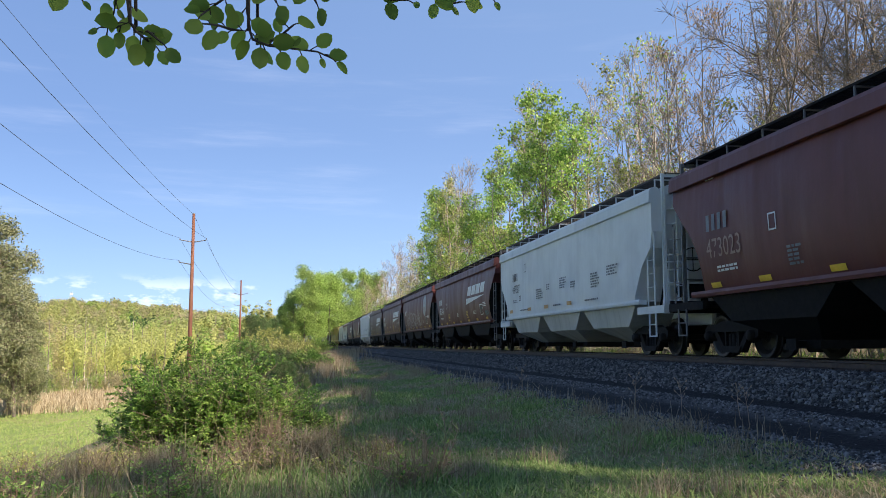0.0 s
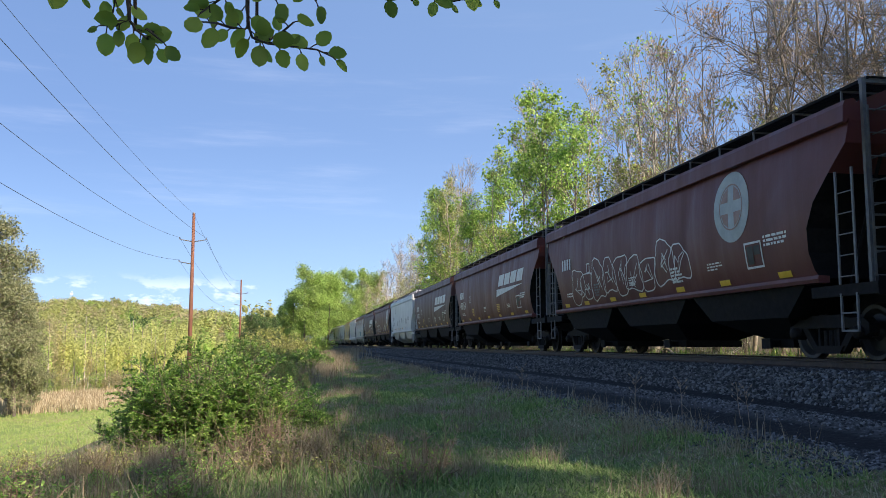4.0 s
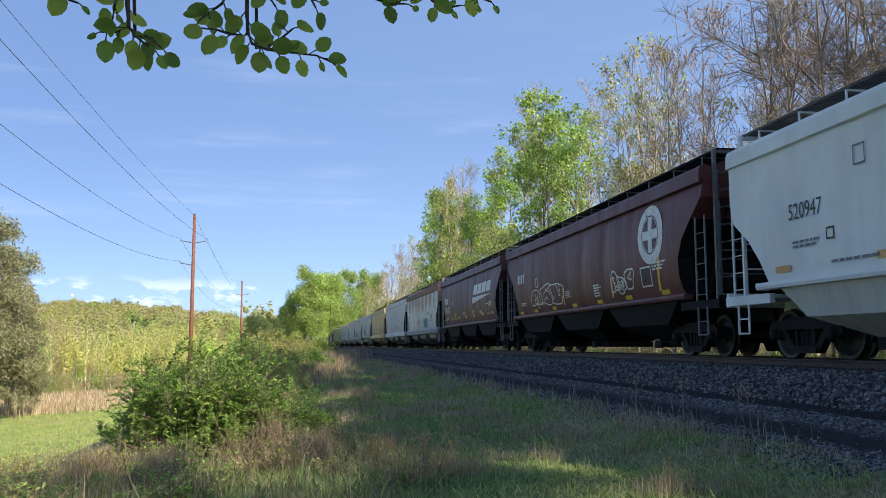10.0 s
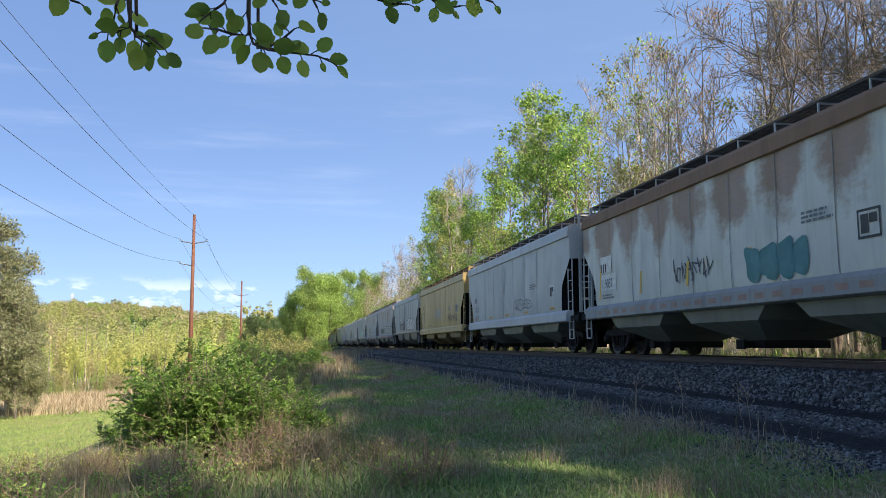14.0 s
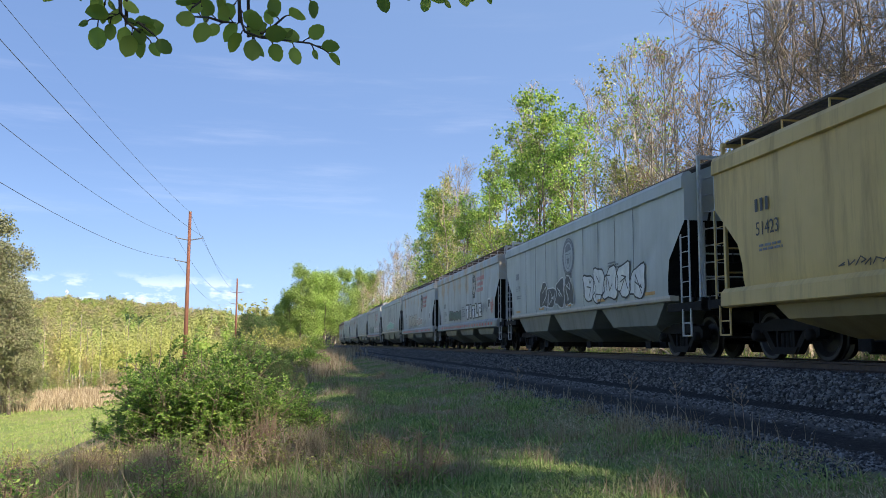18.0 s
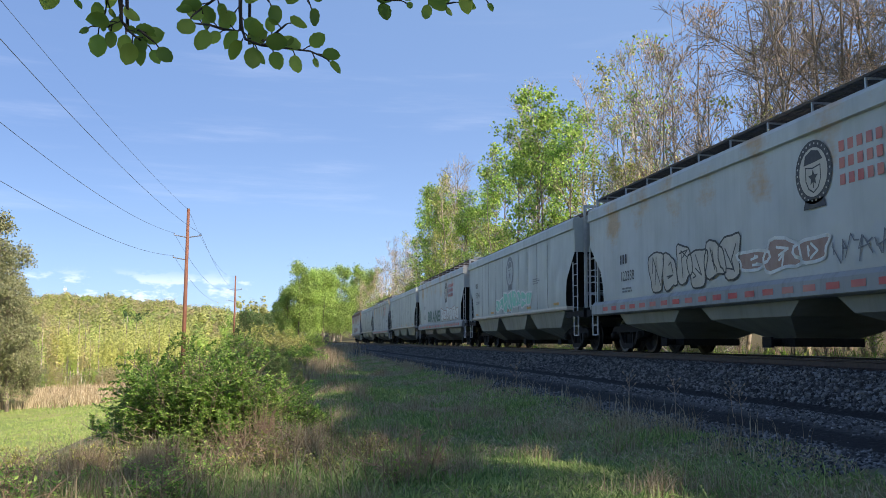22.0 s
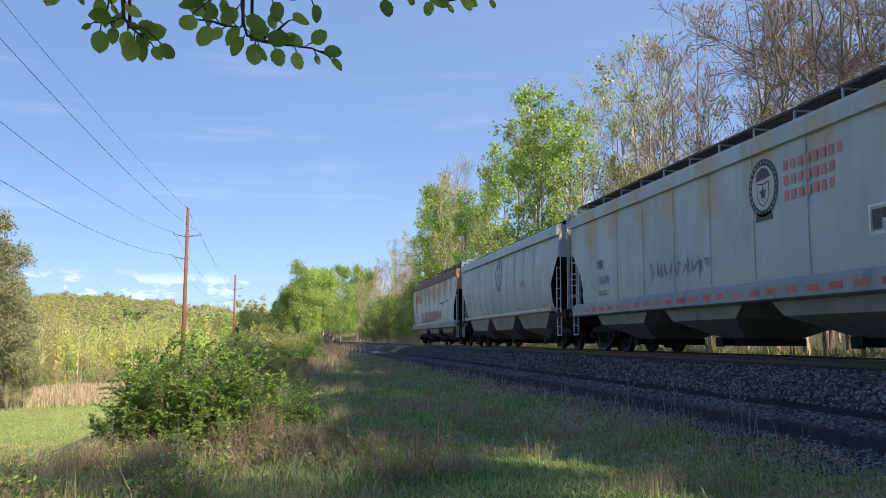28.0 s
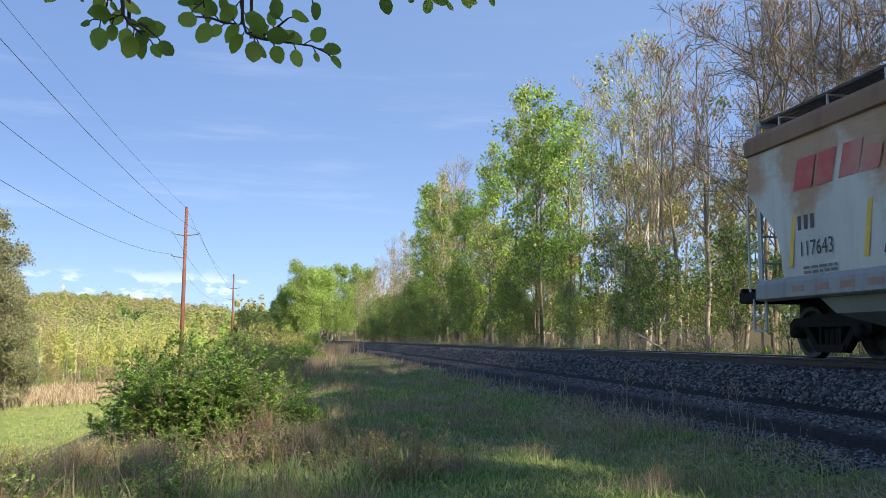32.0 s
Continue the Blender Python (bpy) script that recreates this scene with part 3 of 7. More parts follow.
def word_bars(car, style, y, z, h, n, mat, slant=0.0, name="reporting_mark", pitch=0.72, fill=0.55):
    sh = Shape()
    for k in range(n):
        a = y - k * h * pitch
        bar(sh, style, a, a - h * pitch * fill, z, z + h, slant)
    return part(name, sh, mat, car)


def big_logo(car, style, y, z, mat, h=0.46, length=3.5):
    """Four leaning blocks over a tapering stroke."""
    for k in range(4):
        a = y - k * length / 4
        sh = Shape()
        w = length / 4 * 0.86
        bar(sh, style, a, a - w, z, z + h, 0.55)
        part("logo_block", sh, mat, car)
    sh = Shape()
    n = 10
    rows = []
    for i in range(n + 1):
        yy = y + 0.25 - (length + 0.15) * i / n
        rows.append([side_at(style, yy + 0.12, z - 0.42 + 0.28 * i / n), side_at(style, yy, z - 0.12)])
    sh.sheet(rows)
    part("logo_stroke", sh, mat, car)


def stencil(car, style, y, z, w, rows, mat, seed, rh=0.045, gap=0.075):
    rnd = random.Random(seed)
    sh = Shape()
    for r in range(rows):
        a = y
        end = y - w * rnd.uniform(0.6, 1.0)
        while a > end:
            b = a - rnd.uniform(0.06, 0.22)
            bar(sh, style, a, max(b, end), z - r * gap, z - r * gap + rh, 0, 0, 1)
            a = b - 0.035
    return tagged(part("stencil", sh, mat, car), kind="stuff")


def tape(car, style, ys, z, mat, w=0.42, h=0.11, label="yellow reflective tape"):
    for y in ys:
        sh = Shape()
        bar(sh, style, y + w / 2, y - w / 2, z, z + h)
        part("reflector", sh, mat, car, label)


def frame_box(car, style, y, z, w, h, mat, t=0.035, inner=None):
    sh = Shape()
    bar(sh, style, y, y - w, z, z + t, 0, 0, 1)
    bar(sh, style, y, y - w, z + h - t, z + h, 0, 0, 1)
    bar(sh, style, y, y - t, z, z + h)
    bar(sh, style, y - w + t, y - w, z, z + h)
    p = part("panel_outline", sh, mat, car)
    if inner:
        sh = Shape()
        bar(sh, style, y - t * 2, y - w * 0.48, z + t * 2, z + h - t * 2)
        bar(sh, style, y - w * 0.52, y - w + t * 2, z + h * 0.5, z + h - t * 2)
        part("panel", sh, inner, car)
    return p


def oval(cy, cz, ry, rz, n=28):
    return [(cy + ry * math.cos(6.28318 * k / n), cz + rz * math.sin(6.28318 * k / n)) for k in range(n)]


def ring_band(sh, style, cy, cz, ry, rz, t, lift=0.0, n=28):
    a, b = oval(cy, cz, ry, rz, n), oval(cy, cz, ry - t, rz - t, n)
    vs = [side_at(style, *p, lift) for p in a + b]
    sh.add(vs, [(i, (i + 1) % n, n + (i + 1) % n, n + i) for i in range(n)])


def cross_emblem(car, style, y, z, r, mat, back):
    """A white disc with a broad cross, as plain shapes."""
    sh = Shape()
    sheet_poly(sh, style, oval(y, z, r, r))
    part("emblem_disc", sh, mat, car, "white round emblem")
    sh = Shape()
    ring_band(sh, style, y, z, r * 0.66, r * 0.66, 0.03, 0.004)
    for sy in (-1, 1):
        for sz in (-1, 1):
            sheet_poly(sh, style, [(y + sy * r * 0.16, z + sz * r * 0.16), (y + sy * r * 0.58, z + sz * r * 0.16), (y + sy * r * 0.42, z + sz * r * 0.42), (y + sy * r * 0.16, z + sz * r * 0.58)], 0.004)
    part("emblem_cross", sh, back, car)


def crest(car, style, y, z, ry, rz, dark, pale):
    """An oval badge: beaded rim, horseshoe field, shield with a leaf, a humped shape above, a ribbon below."""
    sh = Shape()
    sheet_poly(sh, style, oval(y, z, ry, rz), 0.002)
    sheet_poly(sh, style, [(y + ry * 0.62, z - rz * 1.13), (y + ry * 0.5, z - rz * 0.84), (y - ry * 0.5, z - rz * 0.84), (y - ry * 0.62, z - rz * 1.13)], 0.002)
    rim = part("crest_rim", sh, dark, car)
    sh = Shape()
    for p in oval(y, z, ry * 0.89, rz * 0.89, 26):
        bar(sh, style, p[0] + 0.016, p[0] - 0.016, p[1] - 0.016, p[1] + 0.016, 0, 0.005, 1)
    tagged(part("crest_beading", sh, pale, rim), kind="stuff")
    sh = Shape()
    sheet_poly(sh, style, oval(y, z, ry * 0.77, rz * 0.77), 0.005)
    part("crest_field", sh, pale, rim)
    sh = Shape()
    sheet_poly(sh, style, [(y + ry * 0.50, z + rz * 0.26), (y + ry * 0.40, z + rz * 0.56), (y + ry * 0.05, z + rz * 0.70), (y - ry * 0.32, z + rz * 0.62), (y - ry * 0.54, z + rz * 0.34), (y - ry * 0.2, z + rz * 0.30)], 0.008)
    part("crest_hump", sh, dark, rim)
    sh = Shape()
    w = [(0.40, 0.18), (0.40, -0.25), (0.26, -0.50), (0.0, -0.64), (-0.26, -0.50), (-0.40, -0.25), (-0.40, 0.18), (0, 0.12)]
    pts = [(y + a * ry, z + b * rz) for a, b in w]
    stroke(sh, style, pts + pts[:1], 0.022, 0.008)
    part("crest_shield", sh, dark, rim)
    sh = Shape()
    star = [(y + ry * (0.27 if k % 2 == 0 else 0.12) * math.sin(k * 0.6283), z - rz * 0.18 + rz * (0.27 if k % 2 == 0 else 0.12) * math.cos(k * 0.6283)) for k in range(10)]
    sheet_poly(sh, style, star, 0.008)
    bar(sh, style, y + 0.012, y - 0.012, z - rz * 0.5, z - rz * 0.2, 0, 0.008, 1)
    part("crest_leaf", sh, dark, rim)


def painted_word(car, style, text, y0, y1, z0, z1, fill, line, seed, fat=0.05, lw=0.04, lean=0.0, wild=0.18):
    """A word in fat spray-painted letters, each with its outline."""
    rnd = random.Random(seed)
    step = (y0 - y1) / len(text)
    for k, ch in enumerate(text):
        top, low = z1 - rnd.uniform(0, wild) * (z1 - z0), z0 + rnd.uniform(0, wild * 0.4) * (z1 - z0)
        tilt, cy = lean + rnd.uniform(-0.12, 0.12), y0 - (k + 0.5) * step
        box, outer = None, None
        for extra, mat, lift in ((fat + lw, line, 0.004), (fat, fill, 0.008)):
            me = glyph(ch, 1.0, extra)
            if box is None:
                xs, hs = [v.co.x for v in me.vertices], [v.co.y for v in me.vertices]
                box = min(xs), max(xs), min(hs), max(hs)
            wide = step * (1.06 if ch not in "Il" else 0.6)
            for v in me.vertices:
                u = (v.co.x - (box[0] + box[1]) / 2) / (box[1] - box[0])
                h = (v.co.y - box[2]) / (box[3] - box[2])
                zz = low + h * (top - low)
                v.co = side_at(style, cy - u * wide * (1.1 - 0.2 * h) + tilt * (0.5 - h) * (top - low), zz, lift)
            me.materials.append(mat)
            if outer is None:
                outer = part("letter_outline", me, None, car, "spray-painted letter with a drawn outline")
            else:
                part("letter_fill", me, None, outer)


def spray(car, style, y0, y1, z0, z1, n, fill, line, seed, wild=0.25, inner=2, lw=0.05):
    """Spray-painted bubble shapes: n blobs with outlines, or bare strokes."""
    rnd = random.Random(seed)
    step = (y0 - y1) / n
    for k in range(n):
        cy = y0 - (k + 0.5) * step + rnd.uniform(-0.06, 0.06)
        top, low = z1 - rnd.uniform(0, wild) * (z1 - z0), z0 + rnd.uniform(0, wild * 0.5) * (z1 - z0)
        cz, rz, ry = (top + low) / 2, (top - low) / 2, step * rnd.uniform(0.50, 0.64)
        a0, lean = rnd.uniform(0, 6), rnd.uniform(-0.25, 0.25)
        pts = []
        for i in range(22):
            a = 6.28318 * i / 22
            c, s = math.cos(a), math.sin(a)
            q = 1 + 0.14 * math.sin(3 * a + a0) + 0.07 * math.sin(5 * a + 2 * a0)
            yy, zz = math.copysign(abs(c) ** 0.7, c) * ry * q, math.copysign(abs(s) ** 0.7, s) * rz
            pts.append((cy + yy - lean * zz, cz + zz * q))
        f, o = Shape(), Shape()
        top_part = None
        if fill:
            sheet_poly(f, style, pts, 0.002 + 0.001 * (k % 2))
            top_part = part("spray_letter", f, fill, car, "spray-painted bubble shape")
        stroke(o, style, pts + pts[:1], lw, 0.005)
        for j in range(inner):
            p = [(cy + rnd.uniform(-0.6, 0.6) * ry, cz + rnd.uniform(-0.75, 0.75) * rz) for _ in range(3)]
            stroke(o, style, p, lw * 0.8, 0.006)
        part("spray_outline", o, line, top_part or car)


def scrawl(car, style, y0, y1, z0, z1, mat, seed, n=14, w=0.035):
    rnd = random.Random(seed)
    sh = Shape()
    y = y0
    for k in range(n):
        yy = y0 + (y1 - y0) * (k + 0.5) / n
        h = (z1 - z0)
        p = [(yy + rnd.uniform(-0.12, 0.12), z0 + h * rnd.uniform(0, 0.35)), (yy + rnd.uniform(-0.1, 0.1), z0 + h * rnd.uniform(0.6, 1.0)), (yy + rnd.uniform(-0.2, 0.05), z0 + h * rnd.uniform(0.2, 0.7)), (yy - rnd.uniform(0.05, 0.25), z0 + h * rnd.uniform(0, 0.8))]
        stroke(sh, style, p, w)
    part("scrawl", sh, mat, car)


def mark_cars():
    W, D, Y, G, R = M["white"], M["dark"], M["yellow"], M["greymark"], M["redmark"]
    ten = [-6.2, -4.0, -1.9, 0.3, 2.4, 4.6, 6.5]

    def maroon(k, number, big, zz=2.72):
        c = CARS[k]
        word_bars(c, "round", 6.6, 2.60, 0.34, 4, W if k else G)
        if number:
            figures(c, "round", number, 6.65, 2.05, 0.56, W if k else M["pinkmark"], "stencilled car number")
        stencil(c, "round", 6.3, 1.82, 0.9, 2, W, k)
        stencil(c, "round", 6.7, 3.74, 0.5, 2, W, k + 60, 0.03, 0.05)
        frame_box(c, "round", 4.2, 2.32, 0.26, 0.32, W, 0.03)
        tape(c, "round", ten, 1.66 if k == 8 else 1.44, Y)
        stencil(c, "round", 3.7, 1.95, 0.55, 5, Y if k in (2, 4, 5, 8) else G, k + 9)
        stencil(c, "round", 1.0, 1.95, 0.5, 4, W, k + 19, 0.03, 0.06)
        stencil(c, "round", -1.6, 1.95, 0.6, 5, Y if k in (2, 4, 8) else W, k + 29)
        stencil(c, "round", -3.4, 1.9, 0.7, 3, W, k + 39, 0.03, 0.06)
        frame_box(c, "round", -5.0, 1.68, 0.62, 0.5, W, 0.04, D)
        stencil(c, "round", -5.7, 2.2, 0.8, 3, W, k + 49)
        if big:
            big_logo(c, "round", -2.1, zz, W if k != 3 else G, 0.46, 4.1)
    maroon(0, "473023", False)
    maroon(2, "483344", True)
    maroon(3, "", False)
    maroon(4, "498154", True)
    maroon(5, "498810", True)
    maroon(7, "", False)
    maroon(8, "490107", True)
    cross_emblem(CARS[3], "round", -4.6, 2.95, 0.70, M["greymark2"], M["pinkmark"])
    spray(CARS[3], "round", 5.6, -2.6, 1.5, 2.75, 9, None, M["white"], 71, 0.3, 3, 0.03)
    cross_emblem(CARS[7], "round", -5.7, 2.92, 0.72, W, M["maroonmark"])
    spray(CARS[7], "round", 4.9, 1.2, 1.5, 2.4, 3, None, W, 72, 0.4, 3, 0.04)
    spray(CARS[7], "round", -3.0, -4.5, 1.6, 2.35, 3, None, W, 73, 0.4, 3, 0.045)
    scrawl(CARS[0], "round", -2.2, -4.4, 1.6, 2.6, W, 74, 7, 0.05)
    scrawl(CARS[2], "round", -6.0, -6.7, 1.6, 1.9, M["tealmark"], 75, 6, 0.03)
    for k in (7, 9, 20, 13):
        c, st = CARS[k], "round" if k == 7 else "flat"
        for y in (7.0, 5.1, 3.6, 0.9, -3.5) if k == 20 else (6.9, 3.9, 1.2, -1.5, -5.6) if k == 9 else (-5.9, -2.9, 1.3, 4.2) if k == 7 else (-3.2,):
            sh = Shape()
            bar(sh, st, y, y - 0.11, 1.55, 2.1 + (0.3 if abs(y) > 5 else 0), 0.18)
            part("yellow_stripe", sh, Y, c, "yellow-painted stripe")
    # white cars
    for k, number in ((1, "447307"), (6, "520947")):
        c = CARS[k]
        if k == 1:
            word_bars(c, "flat", 6.15, 2.75, 0.30, 4, D)
        figures(c, "flat", number, 6.2, 2.28 if k == 1 else 2.4, 0.46 if k == 1 else 0.40, D, "stencilled car number")
        stencil(c, "flat", 6.1, 1.98, 0.9, 2, G, k)
        frame_box(c, "flat", 4.3, 3.0, 0.3, 0.32, G, 0.025)
        frame_box(c, "flat", 5.1, 1.95, 0.22, 0.2, D, 0.03)
        for j, (y, w, r) in enumerate(((2.6, 0.9, 5), (1.2, 0.5, 3), (-0.4, 0.9, 5), (-1.6, 0.7, 3), (-3.6, 0.9, 6), (-5.0, 0.9, 4))):
            stencil(c, "flat", y, 2.2 + 0.1 * (j % 3), w, r, G, k * 10 + j)
        tape(c, "flat", (6.45, 3.6, 1.3, -1.4), 1.52, M["orangemark"], 0.5, 0.12, "faded orange reflective tape")
        for y in (0.4, -3.0, 5.0):
            stencil(c, "flat", y, 1.56, 1.3, 1, G, int(y * 10) + 300, 0.05)
    # the rest of the train
    for k, number in ((9, "119037"), (10, "119131"), (11, "51423"), (12, "51189"), (13, "122026"), (14, "122338"), (15, "653944"), (17, "65527"), (18, "120498"), (19, "651770"), (20, "117643")):
        c, st = CARS[k], "round" if k == 19 else "flat"
        z = 2.28 if k in (12, 15, 17, 19, 11) else 1.70 if k == 20 else 1.84
        if k == 9:
            for zz, w in ((2.28, 0.85), (1.78, 1.2)):
                sh = Shape()
                bar(sh, st, 6.72, 6.72 - w, zz, zz + 0.44, 0, -0.004)
                part("number_panel", sh, W, c)
        dk = M["greymark"] if k in (12, 16, 18, 19) else D
        ya = 5.9 if k in (13, 14, 16, 18) else 6.7
        word_bars(c, st, ya, z + 0.44, 0.24, 2 if k in (17, 19) else 3, dk)
        figures(c, st, number, ya, z, 0.36 if k not in (12, 19) else 0.30, dk, "stencilled car number")
        stencil(c, st, ya - 0.1, z - 0.22, 0.9, 2, M["greymark"], k)
        if k not in (13, 14, 16, 18):
            stencil(c, st, -3.4, 2.45, 0.9, 3, M["greymark"], k + 20)
        if k in (13, 14, 18, 10, 9):
            frame_box(c, st, -5.9 if k != 9 else -4.9, 1.85, 0.55, 0.45, W if k != 9 else D, 0.04, D)
    stencil(CARS[16], "flat", 5.6, 1.9, 0.9, 4, M["greymark"], 16)
    word_bars(CARS[16], "flat", 5.6, 2.3, 0.24, 3, M["greymark"])
    crest_at = {12: (0.1, 0.60, 0.60, G, "flat"), 13: (-2.77, 0.47, 0.52, D, "flat"), 14: (-2.6, 0.50, 0.53, D, "flat"), 15: (0.0, 0.6, 0.62, G, "flat"), 16: (-2.8, 0.50, 0.53, D, "flat"), 17: (0.0, 0.6, 0.62, M["greymark2"], "flat"), 18: (-3.0, 0.50, 0.53, D, "flat"), 19: (0.05, 0.6, 0.64, G, "round"), 10: (0.8, 0.42, 0.5, M["palemark"], "flat")}
    for k, (y, ry, rz, m, st) in crest_at.items():
        crest(CARS[k], st, y, 3.06 if k not in (12, 15, 17) else 3.0, ry, rz, m, M["palemark"] if k in (10, 12, 15, 17, 19) else M["creammark"])
    for k in (13, 14, 16, 18):
        y = crest_at[k][0] - 0.68
        for j, n in enumerate((8, 7, 7)):
            word_bars(CARS[k], "flat", y, 3.24 - 0.265 * j, 0.17, n, R if k not in (13, 18) else M["redfade"], 0.0, "inscription", 1.28, 0.62)
    for k in (9, 13, 14, 16, 18, 20):
        y = -7.0 if k != 14 else -6.8
        while y < 7.0:
            sh = Shape()
            bar(sh, "flat", y + 0.17, y - 0.17, 1.11, 1.22, 0, 0.10)
            part("sill_tape", sh, R if k not in (9, 20) else M["pinkmark"], CARS[k], "red reflective tape")
            y += 0.62
    for k in (12, 15, 17, 19, 10):
        tape(CARS[k], "round" if k == 19 else "flat", (6.4, 3.2, 0.2, -2.8, -6.2), 1.46, M["orangemark"], 0.6, 0.08, "orange reflective tape")
    # spray paint, car by car
    spray(CARS[9], "flat", -1.5, -3.6, 1.45, 2.1, 4, M["tealmark"], M["tealmark"], 81, 0.1, 0)
    scrawl(CARS[9], "flat", 1.9, 0.0, 1.6, 2.2, D, 82, 9)
    scrawl(CARS[11], "flat", 1.6, -0.6, 1.75, 2.7, M["greymark2"], 83, 6, 0.11)
    scrawl(CARS[11], "flat", -0.7, -1.8, 2.0, 2.5, M["creammark"], 183, 3, 0.07)
    scrawl(CARS[11], "flat", 4.4, 2.6, 1.45, 1.62, D, 84, 9, 0.02)
    scrawl(CARS[11], "flat", -3.1, -6.2, 1.55, 2.1, D, 85, 14, 0.05)
    spray(CARS[11], "flat", -5.7, -6.6, 2.1, 2.5, 3, None, M["bluemark"], 87, 0.3, 2, 0.04)
    spray(CARS[12], "flat", 3.3, -0.3, 1.42, 2.35, 4, D, W, 88, 0.2, 3, 0.035)
    spray(CARS[12], "flat", -1.3, -5.9, 1.42, 2.45, 5, W, D, 89, 0.25, 2, 0.045)
    spray(CARS[13], "flat", 4.2, 0.6, 1.5, 2.05, 5, M["darkgreenmark"], D, 90, 0.2, 2, 0.05)
    stencil(CARS[13], "flat", 0.4, 2.1, 1.0, 5, G, 190, 0.05, 0.11)
    painted_word(CARS[13], "flat", "TITLE", -0.8, -4.6, 1.45, 2.25, W, D, 91, 0.05, 0.09, -0.1)
    scrawl(CARS[13], "flat", -4.4, -5.8, 1.6, 2.2, G, 92, 8, 0.018)
    scrawl(CARS[13], "flat", -6.5, -7.0, 1.6, 2.35, R, 93, 6, 0.04)
    spray(CARS[14], "flat", 4.0, -0.2, 1.42, 2.45, 6, M["creammark"], D, 94, 0.3, 2, 0.04)
    spray(CARS[14], "flat", -0.2, -2.9, 1.5, 2.1, 3, M["pinkmark"], W, 95, 0.4, 2, 0.06)
    scrawl(CARS[14], "flat", -2.9, -4.6, 1.5, 2.0, G, 96, 8, 0.025)
    spray(CARS[15], "flat", 2.4, -3.1, 1.45, 2.3, 8, M["greenmark"], W, 97, 0.45, 1, 0.06)
    painted_word(CARS[16], "flat", "BRANE", 4.0, -0.8, 1.42, 2.2, M["darkgreenmark"], M["palemark"], 98, 0.03, 0.035, 0.0, 0.15)
    spray(CARS[16], "flat", -1.1, -6.6, 1.42, 2.2, 6, W, M["pinkmark"], 99, 0.3, 2, 0.04)
    scrawl(CARS[18], "flat", 2.2, -0.7, 1.65, 2.15, G, 101, 12, 0.03)
    spray(CARS[20], "flat", 4.5, 3.8, 1.45, 1.95, 1, W, D, 104, 0.2, 2, 0.04)
    painted_word(CARS[20], "flat", "LARDOSS", 3.85, -2.2, 1.42, 2.15, M["pinkpaint"], D, 102, 0.07, 0.035, 0.15, 0.12)
    scrawl(CARS[20], "flat", -2.3, -3.3, 1.5, 2.1, M["pinkpaint"], 105, 10, 0.09)
    stroke_line = Shape()
    stroke(stroke_line, "flat", [(-3.0, 2.45), (-3.7, 2.43), (-4.4, 2.50), (-5.2, 2.51), (-5.7, 2.49)], 0.05)
    part("scrawl", stroke_line, D, CARS[20])
    spray(CARS[10], "flat", -1.2, -3.6, 1.6, 2.1, 4, None, G, 103, 0.3, 2, 0.03)
    # the last car's big red name, as leaning blocks
    for a, w, h in ((6.8, 0.50, 0.52), (6.22, 0.46, 0.52), (5.6, 0.46, 0.52), (5.08, 0.40, 0.36), (4.6, 0.16, 0.50), (4.38, 0.16, 0.52)):
        sh = Shape()
        bar(sh, "flat", a, a - w, 2.82, 2.82 + h, 0.3)
        part("lettering_block", sh, R, CARS[20], "faded red leaning blocks")


# ---- covered hopper cars: origin on the rail top under the middle; the near side is -x, the leading end -y ----
PITCH_L = 17.79          # from coupler to coupler
HALF = 8.3               # half the length of the roof
TRUCK_Y = 6.75


# how far each coupling stands off an even pitch: the cars differ in length
COUPLED = [0.32, -0.34, 0.07, 0.0, 0.47, -0.02, -0.55, 0.49, -0.11, -0.38, 0.0, 0.51, 0.38, -0.10, 0.10, -0.18, -0.43, 0.0, -0.25, -0.31, 0.32]


def gap_at(t):
    """Where the coupling behind the first car stands at t seconds, but for its share of COUPLED."""
    return 18.62 - 10.6632 * t - 0.0199286 * t ** 2 + 0.000069127 * t ** 3


def coupling(k):
    """How far the coupling behind car k follows the first one's even place."""
    return k * PITCH_L + (COUPLED[k] if k >= 0 else 0.32)


# half width by height, and how far the side sheet is cut back at its ends by height
SIDES = {
    "round": [(1.36, 1.40), (1.5, 1.46), (1.8, 1.53), (2.2, 1.58), (2.6, 1.60), (3.0, 1.60), (3.4, 1.575), (3.75, 1.53), (3.92, 1.50)],
    "flat": [(1.36, 1.55), (1.5, 1.57), (1.8, 1.575), (2.2, 1.58), (2.6, 1.58), (3.0, 1.58), (3.4, 1.58), (3.75, 1.58), (3.92, 1.57)],
}
ENDS = {
    "round": [(1.36, 1.15), (1.5, 1.22), (1.8, 1.27), (2.2, 1.20), (2.6, 0.95), (3.0, 0.50), (3.4, 0.06), (3.75, 0.0), (3.92, 0.0)],
    "flat": [(1.36, 1.30), (1.5, 1.24), (1.8, 1.03), (2.2, 0.68), (2.6, 0.12), (3.0, 0.0), (3.4, 0.0), (3.75, 0.0), (3.92, 0.0)],
    "notch": [(1.36, 1.10), (1.5, 1.08), (1.8, 1.06), (2.2, 0.94), (2.6, 0.52), (3.0, 0.10), (3.4, 0.10), (3.75, 0.10), (3.92, 0.10)],
}


